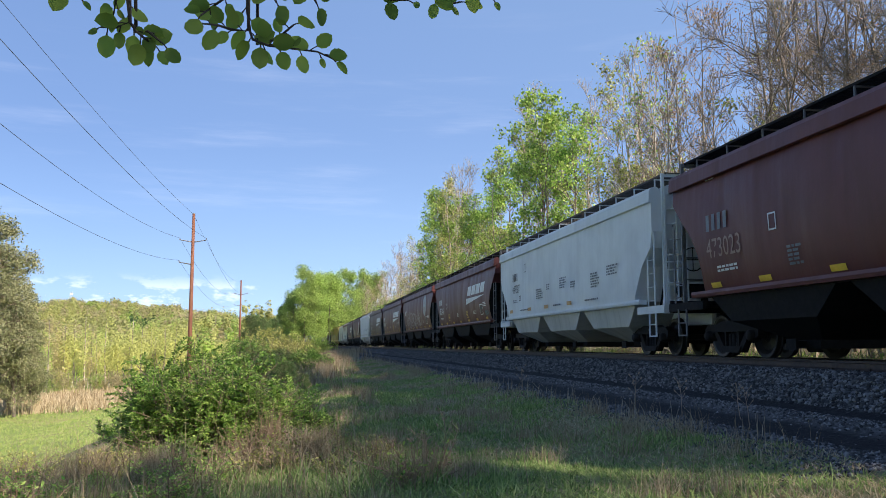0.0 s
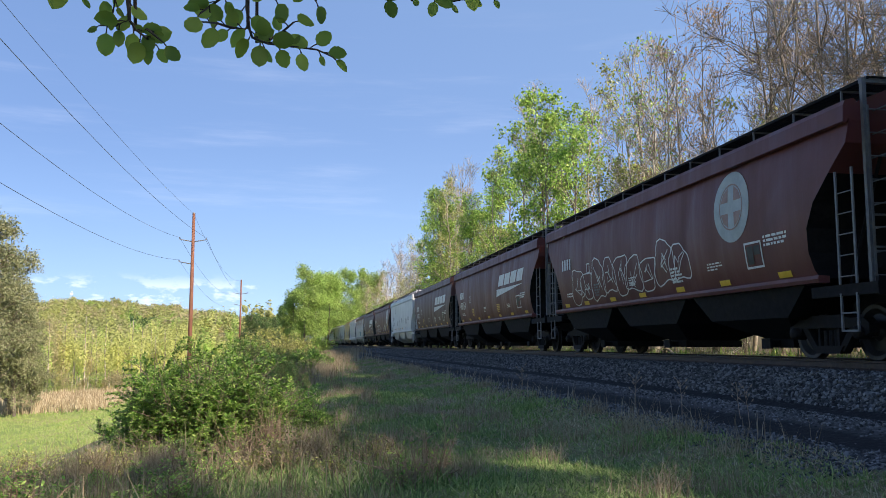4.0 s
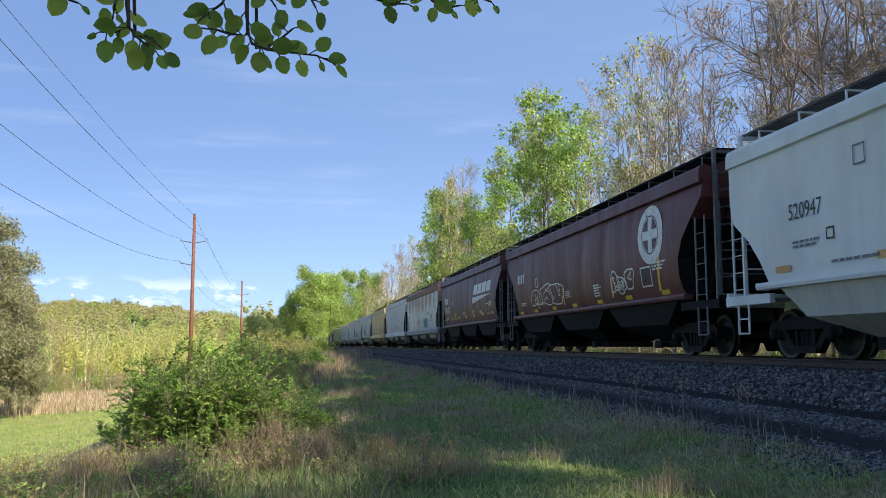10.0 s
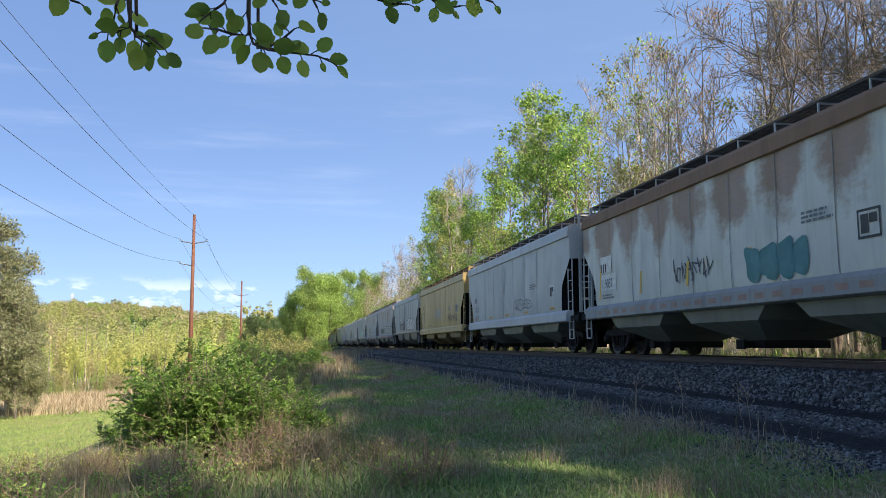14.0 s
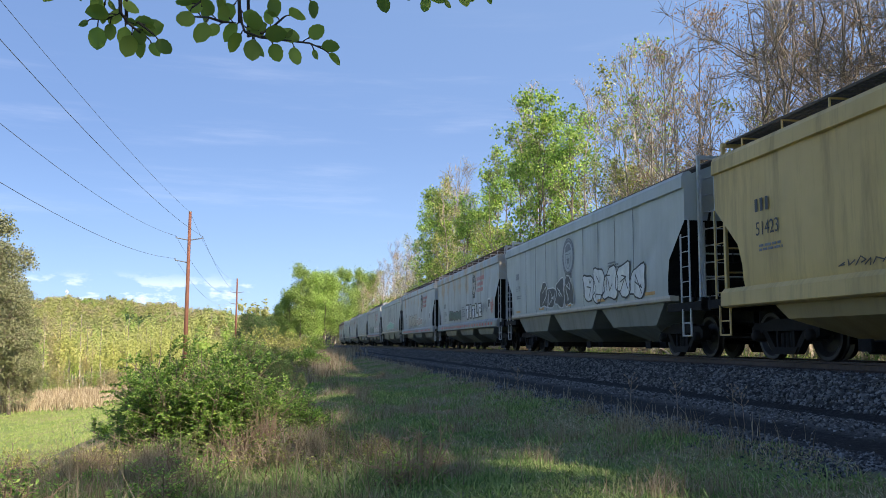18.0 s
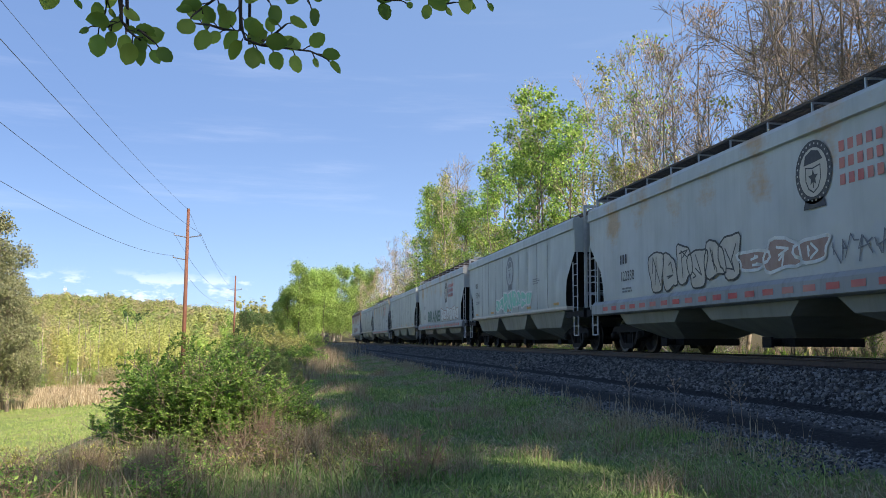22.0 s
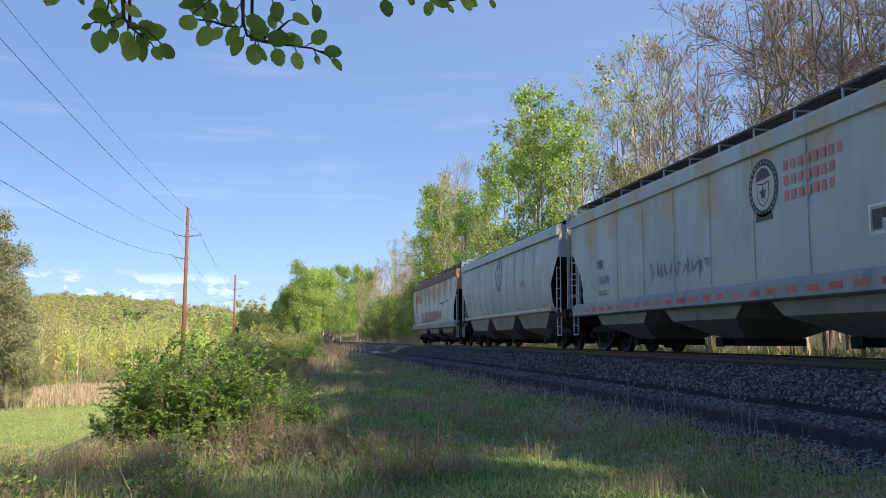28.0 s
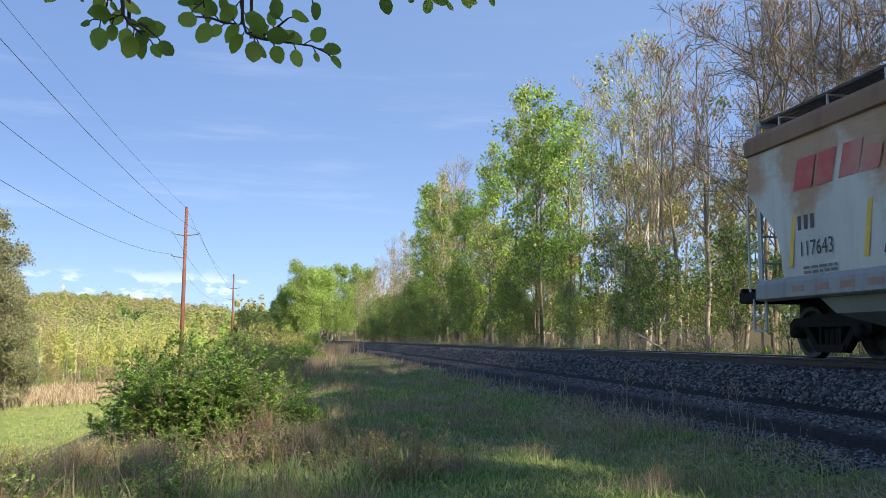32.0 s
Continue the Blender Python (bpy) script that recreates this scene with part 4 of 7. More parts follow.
def hopper_body(side, end, seams):
    """The shell: two side sheets with weld seams, rounded eaves, sloped roof, and ends that slope in over the trucks."""
    sp, ep = SIDES[side], ENDS[end]
    us = sorted({round(u, 4) for k in range(seams + 1) for u in (k / seams, k / seams - 0.012, k / seams + 0.012, (k + 0.5) / seams) if 0 <= u <= 1})
    sh, slopes = Shape(), (Shape(), Shape())
    rings = []
    for u in us:
        d = min(abs(u - k / seams) for k in range(1, seams)) if seams > 1 else 1
        dip = 0.014 if d < 0.004 else 0.0
        bow = 0.0 if d < 0.02 else 0.012
        left, right = [], []
        for (z, w), (_, cut) in zip(sp, ep):
            y = (u * 2 - 1) * (HALF - cut)
            ww = w - dip + bow * (0.3 < (z - 1.2) / 3 < 0.95)
            left.append((-ww, y, z))
            right.append((ww, y, z))
        y = (u * 2 - 1) * (HALF - ep[-1][1])
        roof = [(-1.46, y, 4.0), (-1.36, y, 4.06), (-0.62, y, 4.36), (0.62, y, 4.36), (1.36, y, 4.06), (1.46, y, 4.0)]
        rings.append(left + roof + right[::-1])
    sh.sheet(rings)
    n = len(rings[0])
    k = len(sp)
    for slope, ring in zip(slopes, (rings[0], rings[-1])):
        for i in range(k - 1):
            (slope if sp[i][0] < 2.7 else sh).add([ring[i], ring[i + 1], ring[n - 2 - i], ring[n - 1 - i]], [(0, 1, 2, 3)])
        sh.add(ring[k - 1:k + 7], [tuple(range(8))])
    return sh, slopes


def bay(y0, y1, halftop, zbot=0.34):
    """One discharge hopper: four sloped sheets to a narrow outlet."""
    c = (y0 + y1) / 2
    sh = Shape()
    top = [(-halftop, y0, 1.38), (halftop, y0, 1.38), (halftop, y1, 1.38), (-halftop, y1, 1.38)]
    mid = [(-halftop + 0.10, y0 + 0.85, 0.74), (halftop - 0.10, y0 + 0.85, 0.74), (halftop - 0.10, y1 - 0.85, 0.74), (-halftop + 0.10, y1 - 0.85, 0.74)]
    low = [(-0.62, c - 0.42, zbot), (0.62, c - 0.42, zbot), (0.62, c + 0.42, zbot), (-0.62, c + 0.42, zbot)]
    return sh.add(top + mid + low, [(0, 1, 5, 4), (1, 2, 6, 5), (2, 3, 7, 6), (3, 0, 4, 7), (4, 5, 9, 8), (5, 6, 10, 9), (6, 7, 11, 10), (7, 4, 8, 11), (8, 9, 10, 11), (0, 1, 2, 3)])


def lathe_x(prof, n=28):
    """A turned shape about the x axis: prof of (x, radius)."""
    return Shape().sheet([[(x, r * math.cos(6.28318 * k / n), r * math.sin(6.28318 * k / n)) for x, r in prof] for k in range(n + 1)])


def truck_meshes():
    sf = Shape()
    # cast side frame seen from outside: an arched top bar, two struts and a spring seat, thick castings round the axle boxes
    top = [(-1.12, 0.60), (-0.98, 0.70), (-0.6, 0.70), (-0.42, 0.76), (0.42, 0.76), (0.6, 0.70), (0.98, 0.70), (1.12, 0.60), (1.12, 0.45), (1.0, 0.40), (0.80, 0.42), (0.72, 0.54), (-0.72, 0.54), (-0.80, 0.42), (-1.0, 0.40), (-1.12, 0.45)]
    sf.prism(top, 0, -0.09, 0.09)
    for s in (-1, 1):
        sf.prism([(s * 0.78, 0.56), (s * 0.62, 0.58), (s * 0.30, 0.20), (s * 0.42, 0.14)], 0, -0.07, 0.07)
        sf.prism([(s * 0.30, 0.58), (s * 0.24, 0.58), (s * 0.24, 0.20), (s * 0.30, 0.20)], 0, -0.06, 0.06)
    sf.prism([(-0.44, 0.24), (0.44, 0.24), (0.34, 0.11), (-0.34, 0.11)], 0, -0.10, 0.10)
    frame_me = sf.mesh("side_frame", M["truck"])
    cap = lathe_x([(-0.16, 0.0), (-0.16, 0.085), (-0.13, 0.11), (0.08, 0.12)], 14).mesh("bearing_cap", M["truck"], True)
    spring = Shape()
    for s in (-0.15, 0.0, 0.15):
        spring.tube([(0, s, 0.22), (0, s, 0.5)], 0.06, 8)
    spring = spring.mesh("springs", M["truck"])
    bol = Shape().prism([(-0.20, 0.40), (0.20, 0.40), (0.24, 0.66), (0.14, 0.74), (-0.14, 0.74), (-0.24, 0.66)], 1, -0.9, 0.9)
    bol = Shape()
    bol.prism([(-0.9, 0.44), (0.9, 0.44), (0.9, 0.66), (0.35, 0.78), (-0.35, 0.78), (-0.9, 0.66)], 1, -0.2, 0.2)
    bol = bol.mesh("bolster", M["truck"])
    R = 0.457
    ws = Shape()
    for s in (-1, 1):
        pr = [(0.80, 0.0), (0.80, 0.10), (0.755, 0.14), (0.735, 0.30), (0.80, 0.385), (0.805, 0.445), (0.80, R), (0.72, R + 0.004), (0.70, R + 0.028), (0.675, R + 0.026), (0.67, 0.36), (0.70, 0.3), (0.71, 0.14), (0.66, 0.1)]
        a = lathe_x([(s * x, r) for x, r in pr], 32)
        ws.add(a.v, a.f)
    ws.tube([(-0.98, 0, 0), (-0.7, 0, 0), (0.7, 0, 0), (0.98, 0, 0)], 0.085, 10)
    ws = ws.mesh("wheelset", M["wheel"])
    tr = Shape()
    for s in (-1, 1):
        a = lathe_x([(s * 0.808, 0.452), (s * 0.80, R + 0.002), (s * 0.722, R + 0.006)], 32)
        tr.add(a.v, a.f)
    tr = tr.mesh("tread", M["tread"])
    brake = Shape().box(-0.75, 0.75, -0.06, 0.06, 0.30, 0.40).box(-0.8, -0.66, 0.3, 0.42, 0.3, 0.62).box(0.66, 0.8, 0.3, 0.42, 0.3, 0.62).box(-0.8, -0.66, -0.42, -0.3, 0.3, 0.62).box(0.66, 0.8, -0.42, -0.3, 0.3, 0.62)
    brake = brake.mesh("brake_beam", M["truck"])
    return frame_me, cap, spring, bol, ws, brake


TRUCK = truck_meshes()
WHEELS = []


def add_truck(car, y):
    frame_me, cap, spring, bol, ws, brake = TRUCK
    t = part("truck", bol, None, car, "dark cast-steel truck")
    t.location.y = y
    for s in (-1, 1):
        f = part("side_frame", frame_me, None, t)
        f.location.x = s * 0.99
        p = part("spring", spring, None, t)
        p.location.x = s * 0.97
        for w in (-0.89, 0.89):
            c = part("bearing_cap", cap, None, t)
            c.matrix_basis = pose(s * 1.02, w, 0.457, 0, 0, 0 if s < 0 else 180)
    part("brake_beam", brake, None, t)
    for w in (-0.89, 0.89):
        o = part("wheelset", ws, None, t, "worn steel wheels on their axle")
        o.matrix_parent_inverse = pose(0, w, 0.457)
        WHEELS.append(o)


def ladder_mesh(z0, z1, w, step=0.33):
    sh = Shape()
    for s in (-w / 2, w / 2):
        sh.box(-0.012, 0.012, s - 0.022, s + 0.022, z0, z1)
    z = z0 + 0.12
    while z < z1 - 0.05:
        sh.tube([(0, -w / 2, z), (0, w / 2, z)], 0.011, 5)
        z += step
    return sh


def common_meshes():
    c = {}
    for key, x0, x1, zt, over in (("board", -1.24, -0.52, 4.44, 0.10), ("slim", -0.85, -0.5, 4.42, 0.1)):
        rb = Shape()
        for x in (x0, x1):
            rb.box(x - 0.012, x + 0.012, -HALF - over, HALF + over, zt - 0.045, zt)
        y = -HALF - over
        while y < HALF + over:
            rb.box(x0, x1, y - 0.009, y + 0.009, zt - 0.032, zt - 0.006)
            y += 0.075
        for j in range(1, 6):
            x = x0 + (x1 - x0) * j / 6
            rb.box(x - 0.006, x + 0.006, -HALF - over, HALF + over, zt - 0.03, zt - 0.004)
        c[key] = rb
    c["bracket"] = Shape().box(-1.245, -1.215, -0.016, 0.016, 4.06, 4.43).box(-1.24, -0.55, -0.016, 0.016, 4.37, 4.40)
    hat = Shape().prism([(-0.32, 4.34), (0.32, 4.34), (0.32, 4.52), (0.26, 4.58), (-0.26, 4.58), (-0.32, 4.52)], 1, -7.6, 7.6)
    for k in range(9):
        y = -7.2 + 1.8 * k
        hat.box(-0.36, 0.36, y - 0.03, y + 0.03, 4.5, 4.62)
    c["hatch"] = hat
    pl = Shape().box(-1.5, 1.5, -0.75, 0.62, 1.12, 1.18).box(-1.5, 1.5, -0.80, -0.72, 1.0, 1.28).box(-0.3, 0.3, -0.75, 1.6, 0.75, 1.12).box(-1.52, -1.42, -0.8, 0.9, 1.02, 1.20).box(1.42, 1.52, -0.8, 0.9, 1.02, 1.20)
    c["platform"] = pl
    cp = Shape().box(-0.16, 0.16, -0.3, 0.5, 0.72, 0.98).prism([(-0.19, -0.62), (0.1, -0.66), (0.2, -0.5), (0.17, -0.28), (-0.17, -0.28), (-0.22, -0.45)], 2, 0.68, 1.0)
    cp.tube([(0.3, -0.1, 0.8), (0.32, -0.35, 0.5), (0.28, -0.6, 0.42)], 0.03, 6)
    c["coupler"] = cp
    st = Shape()
    for s in (-0.2, 0.2):
        st.box(-1.53, -1.50, s - 0.02, s + 0.02, 0.46, 1.06)
    st.box(-1.53, -1.50, -0.22, 0.22, 0.46, 0.49).box(-1.53, -1.50, -0.2, 0.2, 0.74, 0.765)
    c["stirrup"] = st
    c["post"] = Shape().box(-0.035, 0.035, -0.05, 0.02, 1.18, 4.40)
    el = Shape()
    for x in (-0.27, 0.27):
        el.box(x - 0.018, x + 0.018, -0.05, -0.02, 1.2, 3.98)
    for k in range(8):
        el.tube([(-0.27, -0.035, 1.32 + 0.37 * k), (0.27, -0.035, 1.32 + 0.37 * k)], 0.012, 5)
    c["end_ladder"] = el
    c["brace"] = Shape().tube([(0, -0.02, 3.2), (0, 0.9, 1.2)], 0.03, 5)
    c["head_rail"] = Shape().box(-1.34, 1.34, -0.05, 0.03, 4.34, 4.42)
    c["crossrail"] = Shape().tube([(-1.3, -0.02, 0), (1.3, -0.02, 0)], 0.02, 5)
    bw = Shape()
    for k in range(16):
        a0, a1 = 6.28318 * k / 16, 6.28318 * (k + 1) / 16
        bw.tube([(0.28 * math.cos(a0), 0, 0.28 * math.sin(a0)), (0.28 * math.cos(a1), 0, 0.28 * math.sin(a1))], 0.015, 5)
    for k in range(4):
        a0 = 6.28318 * k / 4
        bw.tube([(0, 0, 0), (0.28 * math.cos(a0), 0, 0.28 * math.sin(a0))], 0.012, 5)
    c["wheel"] = bw
    cyl = Shape().tube([(-0.45, 0, 0), (-0.4, 0, 0), (0.4, 0, 0), (0.45, 0, 0)], [0.12, 0.19, 0.19, 0.12], 14).box(-0.3, -0.2, -0.1, 0.1, -0.45, -0.1).box(0.2, 0.3, -0.1, 0.1, -0.45, -0.1)
    c["cylinder"] = cyl
    c["gate"] = Shape().box(-0.72, 0.72, -0.5, 0.5, 0.20, 0.36).box(-0.95, -0.7, -0.06, 0.06, 0.22, 0.34).box(-1.0, -0.95, -0.16, 0.16, 0.18, 0.38)
    c["deep_sill"] = Shape().prism([(-1.60, 1.01), (-1.45, 1.0), (-1.40, 1.37), (-1.575, 1.38), (-1.655, 1.29), (-1.66, 1.04)], 1, -HALF + 0.35, HALF - 0.35)
    c["sill"] = Shape().prism([(-1.59, 1.27), (-1.40, 1.26), (-1.40, 1.38), (-1.60, 1.39), (-1.61, 1.33)], 1, -HALF + 0.9, HALF - 0.9)
    return c


COMMON = common_meshes()
DONE = {}


def common(key, mat):
    if (key, mat) not in DONE:
        DONE[key, mat] = COMMON[key].mesh(key, mat, False)
    return DONE[key, mat]


def creased(me):
    me.shade_smooth()
    me.set_sharp_from_angle(angle=radians(22))
    return me


def make_car(name, label, body_mat, sill_mat, under_mat, fit_mat, side="round", end="round", seams=8, bays=3, board_mat=None, chord_mat=None, walk_wide=True, plat_mat=None, seam_mat=None):
    """One car with its shell, roof walks, hoppers, platforms, ladders, couplers and trucks."""
    car = tagged(new("hopper_car", None), label, "railcar", "cars of the freight train")
    key = (side, end, seams, body_mat)
    if key not in DONE:
        a, b = hopper_body(side, end, seams)
        # except on flat ends, black stands for both black paint and the recess's shade
        DONE[key] = creased(a.mesh("body", body_mat)), [q.mesh("end_slope", body_mat if end == "flat" else M["steel_shade_black"]) for q in b]
    part("body", DONE[key][0], None, car)
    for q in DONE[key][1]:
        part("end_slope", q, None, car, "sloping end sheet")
    for s in (-1, 1):
        h = HALF - ENDS[end][-1][1] + 0.01
        kk = ("chord", chord_mat or body_mat, end)
        if kk not in DONE:
            DONE[kk] = Shape().prism([(-1.655, 3.72), (-1.60, 3.70), (-1.48, 3.90), (-1.40, 4.06), (-1.46, 4.10), (-1.60, 4.06), (-1.64, 3.98)], 1, -h, h).mesh("roof_edge", chord_mat or body_mat)
        o = part("roof_edge", DONE[kk], None, car)
        o.rotation_euler.z = 0 if s < 0 else math.pi
    if seam_mat:
        kk = ("seam", side, seam_mat)
        if kk not in DONE:
            zs = [z for z, _ in SIDES[side]]
            DONE[kk] = Shape().sheet([[(-(w + 0.010), -0.014, z), (-(w + 0.016), 0.0, z), (-(w + 0.010), 0.014, z)] for z, w in SIDES[side]]).mesh("weld_seam", seam_mat)
        for j in range(2, seams - 1):
            o = part("weld_seam", DONE[kk], None, car, "dark vertical weld seam")
            o.location.y = (j / seams * 2 - 1) * (HALF - 0.45)
    bm = board_mat or (M["steel_shade_black"] if side == "round" else M["grating"])
    for s in (0, 180):
        o = part("running_board", common("board" if walk_wide else "slim", bm), None, car, "grated roof walk")
        o.rotation_euler.z = radians(s)
        if s == 0 and walk_wide:
            for k in range(12):
                b = part("bracket", common("bracket", fit_mat), None, o)
                b.location.y = -7.7 + 1.4 * k
        o = part("side_sill", common("deep_sill" if seams == 9 and side == "flat" else "sill", sill_mat if seams != 12 else M["creammark"]), None, car)
        o.rotation_euler.z = radians(s)
        o = part("end_platform", common("platform", plat_mat or sill_mat), None, car)
        o.matrix_basis = pose(0, -7.95, 0) if s == 0 else pose(0, 7.95, 0, 0, 0, 180)
        e = -1 if s == 0 else 1
        for x in (-1.3, 1.3):
            p = part("end_post", common("post", fit_mat), None, car)
            p.matrix_basis = pose(x, e * 8.32, 0, 0, 0, s)
            p = part("end_brace", common("brace", M["steel_shade_black"]), None, car)
            p.matrix_basis = pose(x * 0.8, e * 8.3, 0, 0, 0, s)
        p = part("end_ladder", common("end_ladder", fit_mat), None, car)
        p.matrix_basis = pose(e * 1.0, e * 8.34, 0, 0, 0, s)
        p = part("head_rail", common("head_rail", fit_mat), None, car)
        p.matrix_basis = pose(0, e * 8.32, 0, 0, 0, s)
        for z in (1.75, 2.25):
            p = part("end_rail", common("crossrail", fit_mat), None, car)
            p.matrix_basis = pose(0, e * 8.34, z, 0, 0, s)
        p = part("coupler", common("coupler", M["truck"]), None, car)
        p.matrix_basis = pose(0, -8.35, 0) if s == 0 else pose(0, 8.35, 0, 0, 0, 180)
    part("roof_hatch", common("hatch", body_mat), None, car)
    span = (HALF - 1.35) * 2 / bays
    for k in range(bays):
        y0 = -HALF + 1.35 + k * span
        kk = ("bay", bays, under_mat)
        if kk not in DONE:
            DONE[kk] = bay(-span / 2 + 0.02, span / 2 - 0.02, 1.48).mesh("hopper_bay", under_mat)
        o = part("hopper_bay", DONE[kk], None, car)
        o.location.y = y0 + span / 2
        part("outlet_gate", common("gate", M["steel_shade_black"]), None, o)
    for kind, x, y in (("side", -1.6, -7.5), ("side", -1.6, 7.5), ("side", 1.6, -7.5), ("side", 1.6, 7.5)):
        kk = ("ladder", fit_mat)
        if kk not in DONE:
            DONE[kk] = ladder_mesh(1.2, 3.0, 0.42).mesh("ladder", fit_mat)
        o = part("side_ladder", DONE[kk], None, car)
        o.location = (x * 0.97, y * 1.08, 0)
    for s, x in ((-1, -1.15), (1, 1.15)):
        kk = ("end_ladder", fit_mat)
        if kk not in DONE:
            DONE[kk] = ladder_mesh(1.2, 4.42, 0.46).mesh("ladder", fit_mat)
        o = part("end_ladder", DONE[kk], None, car)
        o.matrix_basis = pose(x, s * (HALF + 0.12), 0, 0, 0, 90)
    for y in (-8.05, 8.05):
        for s in (0, 180):
            o = part("stirrup", common("stirrup", fit_mat), None, car)
            o.matrix_basis = pose(0, y, 0, 0, 0, s)
    o = part("brake_wheel", common("wheel", M["steel_shade_black"]), None, car)
    o.location = (-0.7, -8.62, 2.3)
    o = part("brake_cylinder", common("cylinder", M["steel_shade_black"]), None, car)
    o.location = (-0.2, -7.6, 1.62)
    for y in (-TRUCK_Y, TRUCK_Y):
        add_truck(car, y)
    return car


CARS = []


def build_train():
    P = {
        "maroon": paint("maroon_paint", (0.118, 0.029, 0.027), amount=0.28),
        "maroon_dull": paint("dull_maroon_paint", (0.10, 0.040, 0.036), amount=0.35, dirt=(0.12, 0.10, 0.085)),
        "purple": paint("plum_paint", (0.10, 0.04, 0.05), amount=0.28),
        "white": paint("white_paint", (0.66, 0.69, 0.69), amount=0.12),
        "rusty": paint("rusting_white_paint", (0.60, 0.61, 0.57), amount=0.4, panels=1.3, rustcol=(0.27, 0.16, 0.10)),
        "grey": paint("light_grey_paint", (0.50, 0.51, 0.51), amount=0.16),
        "yellow": paint("faded_yellow_paint", (0.55, 0.39, 0.145), amount=0.6),
        "palegrey": paint("pale_green_grey_paint", (0.44, 0.465, 0.45), amount=0.2),
        "stained": paint("stained_grey_paint", (0.45, 0.47, 0.47), amount=0.2, panels=0.25, rustcol=(0.40, 0.25, 0.12)),
        "tan": paint("tan_stained_grey_paint", (0.43, 0.45, 0.45), amount=0.25, panels=0.6, rustcol=(0.42, 0.29, 0.16)),
        "orange": paint("rust_stained_white_paint", (0.54, 0.55, 0.53), amount=0.3, panels=1.35, rustcol=(0.36, 0.20, 0.10)),
        "under": paint("grimy_grey_paint", (0.20, 0.21, 0.19), amount=0.5),
        "underwhite": paint("grimy_white_paint", (0.46, 0.465, 0.43), amount=0.5),
        "underyellow": paint("grimy_yellow_paint", (0.27, 0.20, 0.085), amount=0.5),
        "sill": paint("dirty_sill_paint", (0.27, 0.28, 0.28), amount=0.7),
        "seam": paint("seam_grime", (0.16, 0.17, 0.17), amount=0.3),
        "faintseam": paint("faint_seam_grime", (0.30, 0.29, 0.27), amount=0.5),
        "rustedge": paint("rusted_roof_edge", (0.26, 0.16, 0.11), amount=0.4, rough=0.8),
    }
    B, G = M["steel_shade_black"], M["galv"]
    spec = [
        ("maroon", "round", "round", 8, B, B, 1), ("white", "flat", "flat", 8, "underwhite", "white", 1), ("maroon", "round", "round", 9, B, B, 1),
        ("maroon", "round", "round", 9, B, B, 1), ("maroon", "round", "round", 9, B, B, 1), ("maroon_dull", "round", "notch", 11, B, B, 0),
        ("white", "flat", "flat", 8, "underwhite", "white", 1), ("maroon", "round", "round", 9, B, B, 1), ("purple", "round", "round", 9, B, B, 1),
        ("rusty", "flat", "notch", 9, "under", G, 1), ("grey", "flat", "notch", 9, "under", G, 1), ("yellow", "flat", "notch", 9, "underyellow", B, 1),
        ("palegrey", "flat", "notch", 12, "under", G, 0), ("tan", "flat", "notch", 9, "under", G, 1), ("stained", "flat", "notch", 9, "under", G, 1),
        ("palegrey", "flat", "notch", 12, "under", G, 0), ("stained", "flat", "notch", 9, "under", G, 1), ("palegrey", "flat", "notch", 12, "under", G, 0),
        ("tan", "flat", "notch", 9, "under", G, 1), ("palegrey", "round", "notch", 12, "under", G, 0), ("orange", "flat", "notch", 9, "under", G, 1),
    ]
    words = {"maroon": "dark maroon covered hopper car with curved sides", "white": "clean white covered hopper car with flat sides", "maroon_dull": "dusty maroon covered hopper car with curved sides",
             "purple": "plum-coloured covered hopper car with curved sides", "rusty": "rust-streaked dirty white covered hopper car", "grey": "light grey covered hopper car with weld seams",
             "yellow": "faded yellow covered hopper car", "palegrey": "pale green-grey covered hopper car with vertical seams", "stained": "grey covered hopper car with spray paint and faint tan stains", "tan": "grey covered hopper car with tan rust stains", "orange": "white covered hopper car with large rust patches"}
    for k, (c, side, end, seams, under, fitm, wide) in enumerate(spec):
        fm = P[fitm] if isinstance(fitm, str) else fitm if fitm is not B else M["galv_dark"] if side == "round" else P[c]
        um = P[under] if isinstance(under, str) else under
        # black platforms, too, deepen the dark put into the open ends
        car = make_car("hopper_car", words[c], P[c], P["sill"] if c in ("rusty", "tan", "stained", "orange") else P[c], um, fm, side, end, seams, 3,
                       chord_mat=P["rustedge"] if c in ("rusty", "orange") else None, walk_wide=bool(wide), plat_mat=B if c not in ("white",) else None,
                       seam_mat=P["seam"] if seams == 12 else P["faintseam"] if c in ("grey", "rusty", "orange", "tan") else None)
        stretch = (coupling(k) - coupling(k - 1)) / PITCH_L
        car.scale.y = stretch
        for o in car.children:
            if o.name.startswith("truck"):
                o.scale.y = 1 / stretch
        CARS.append(car)


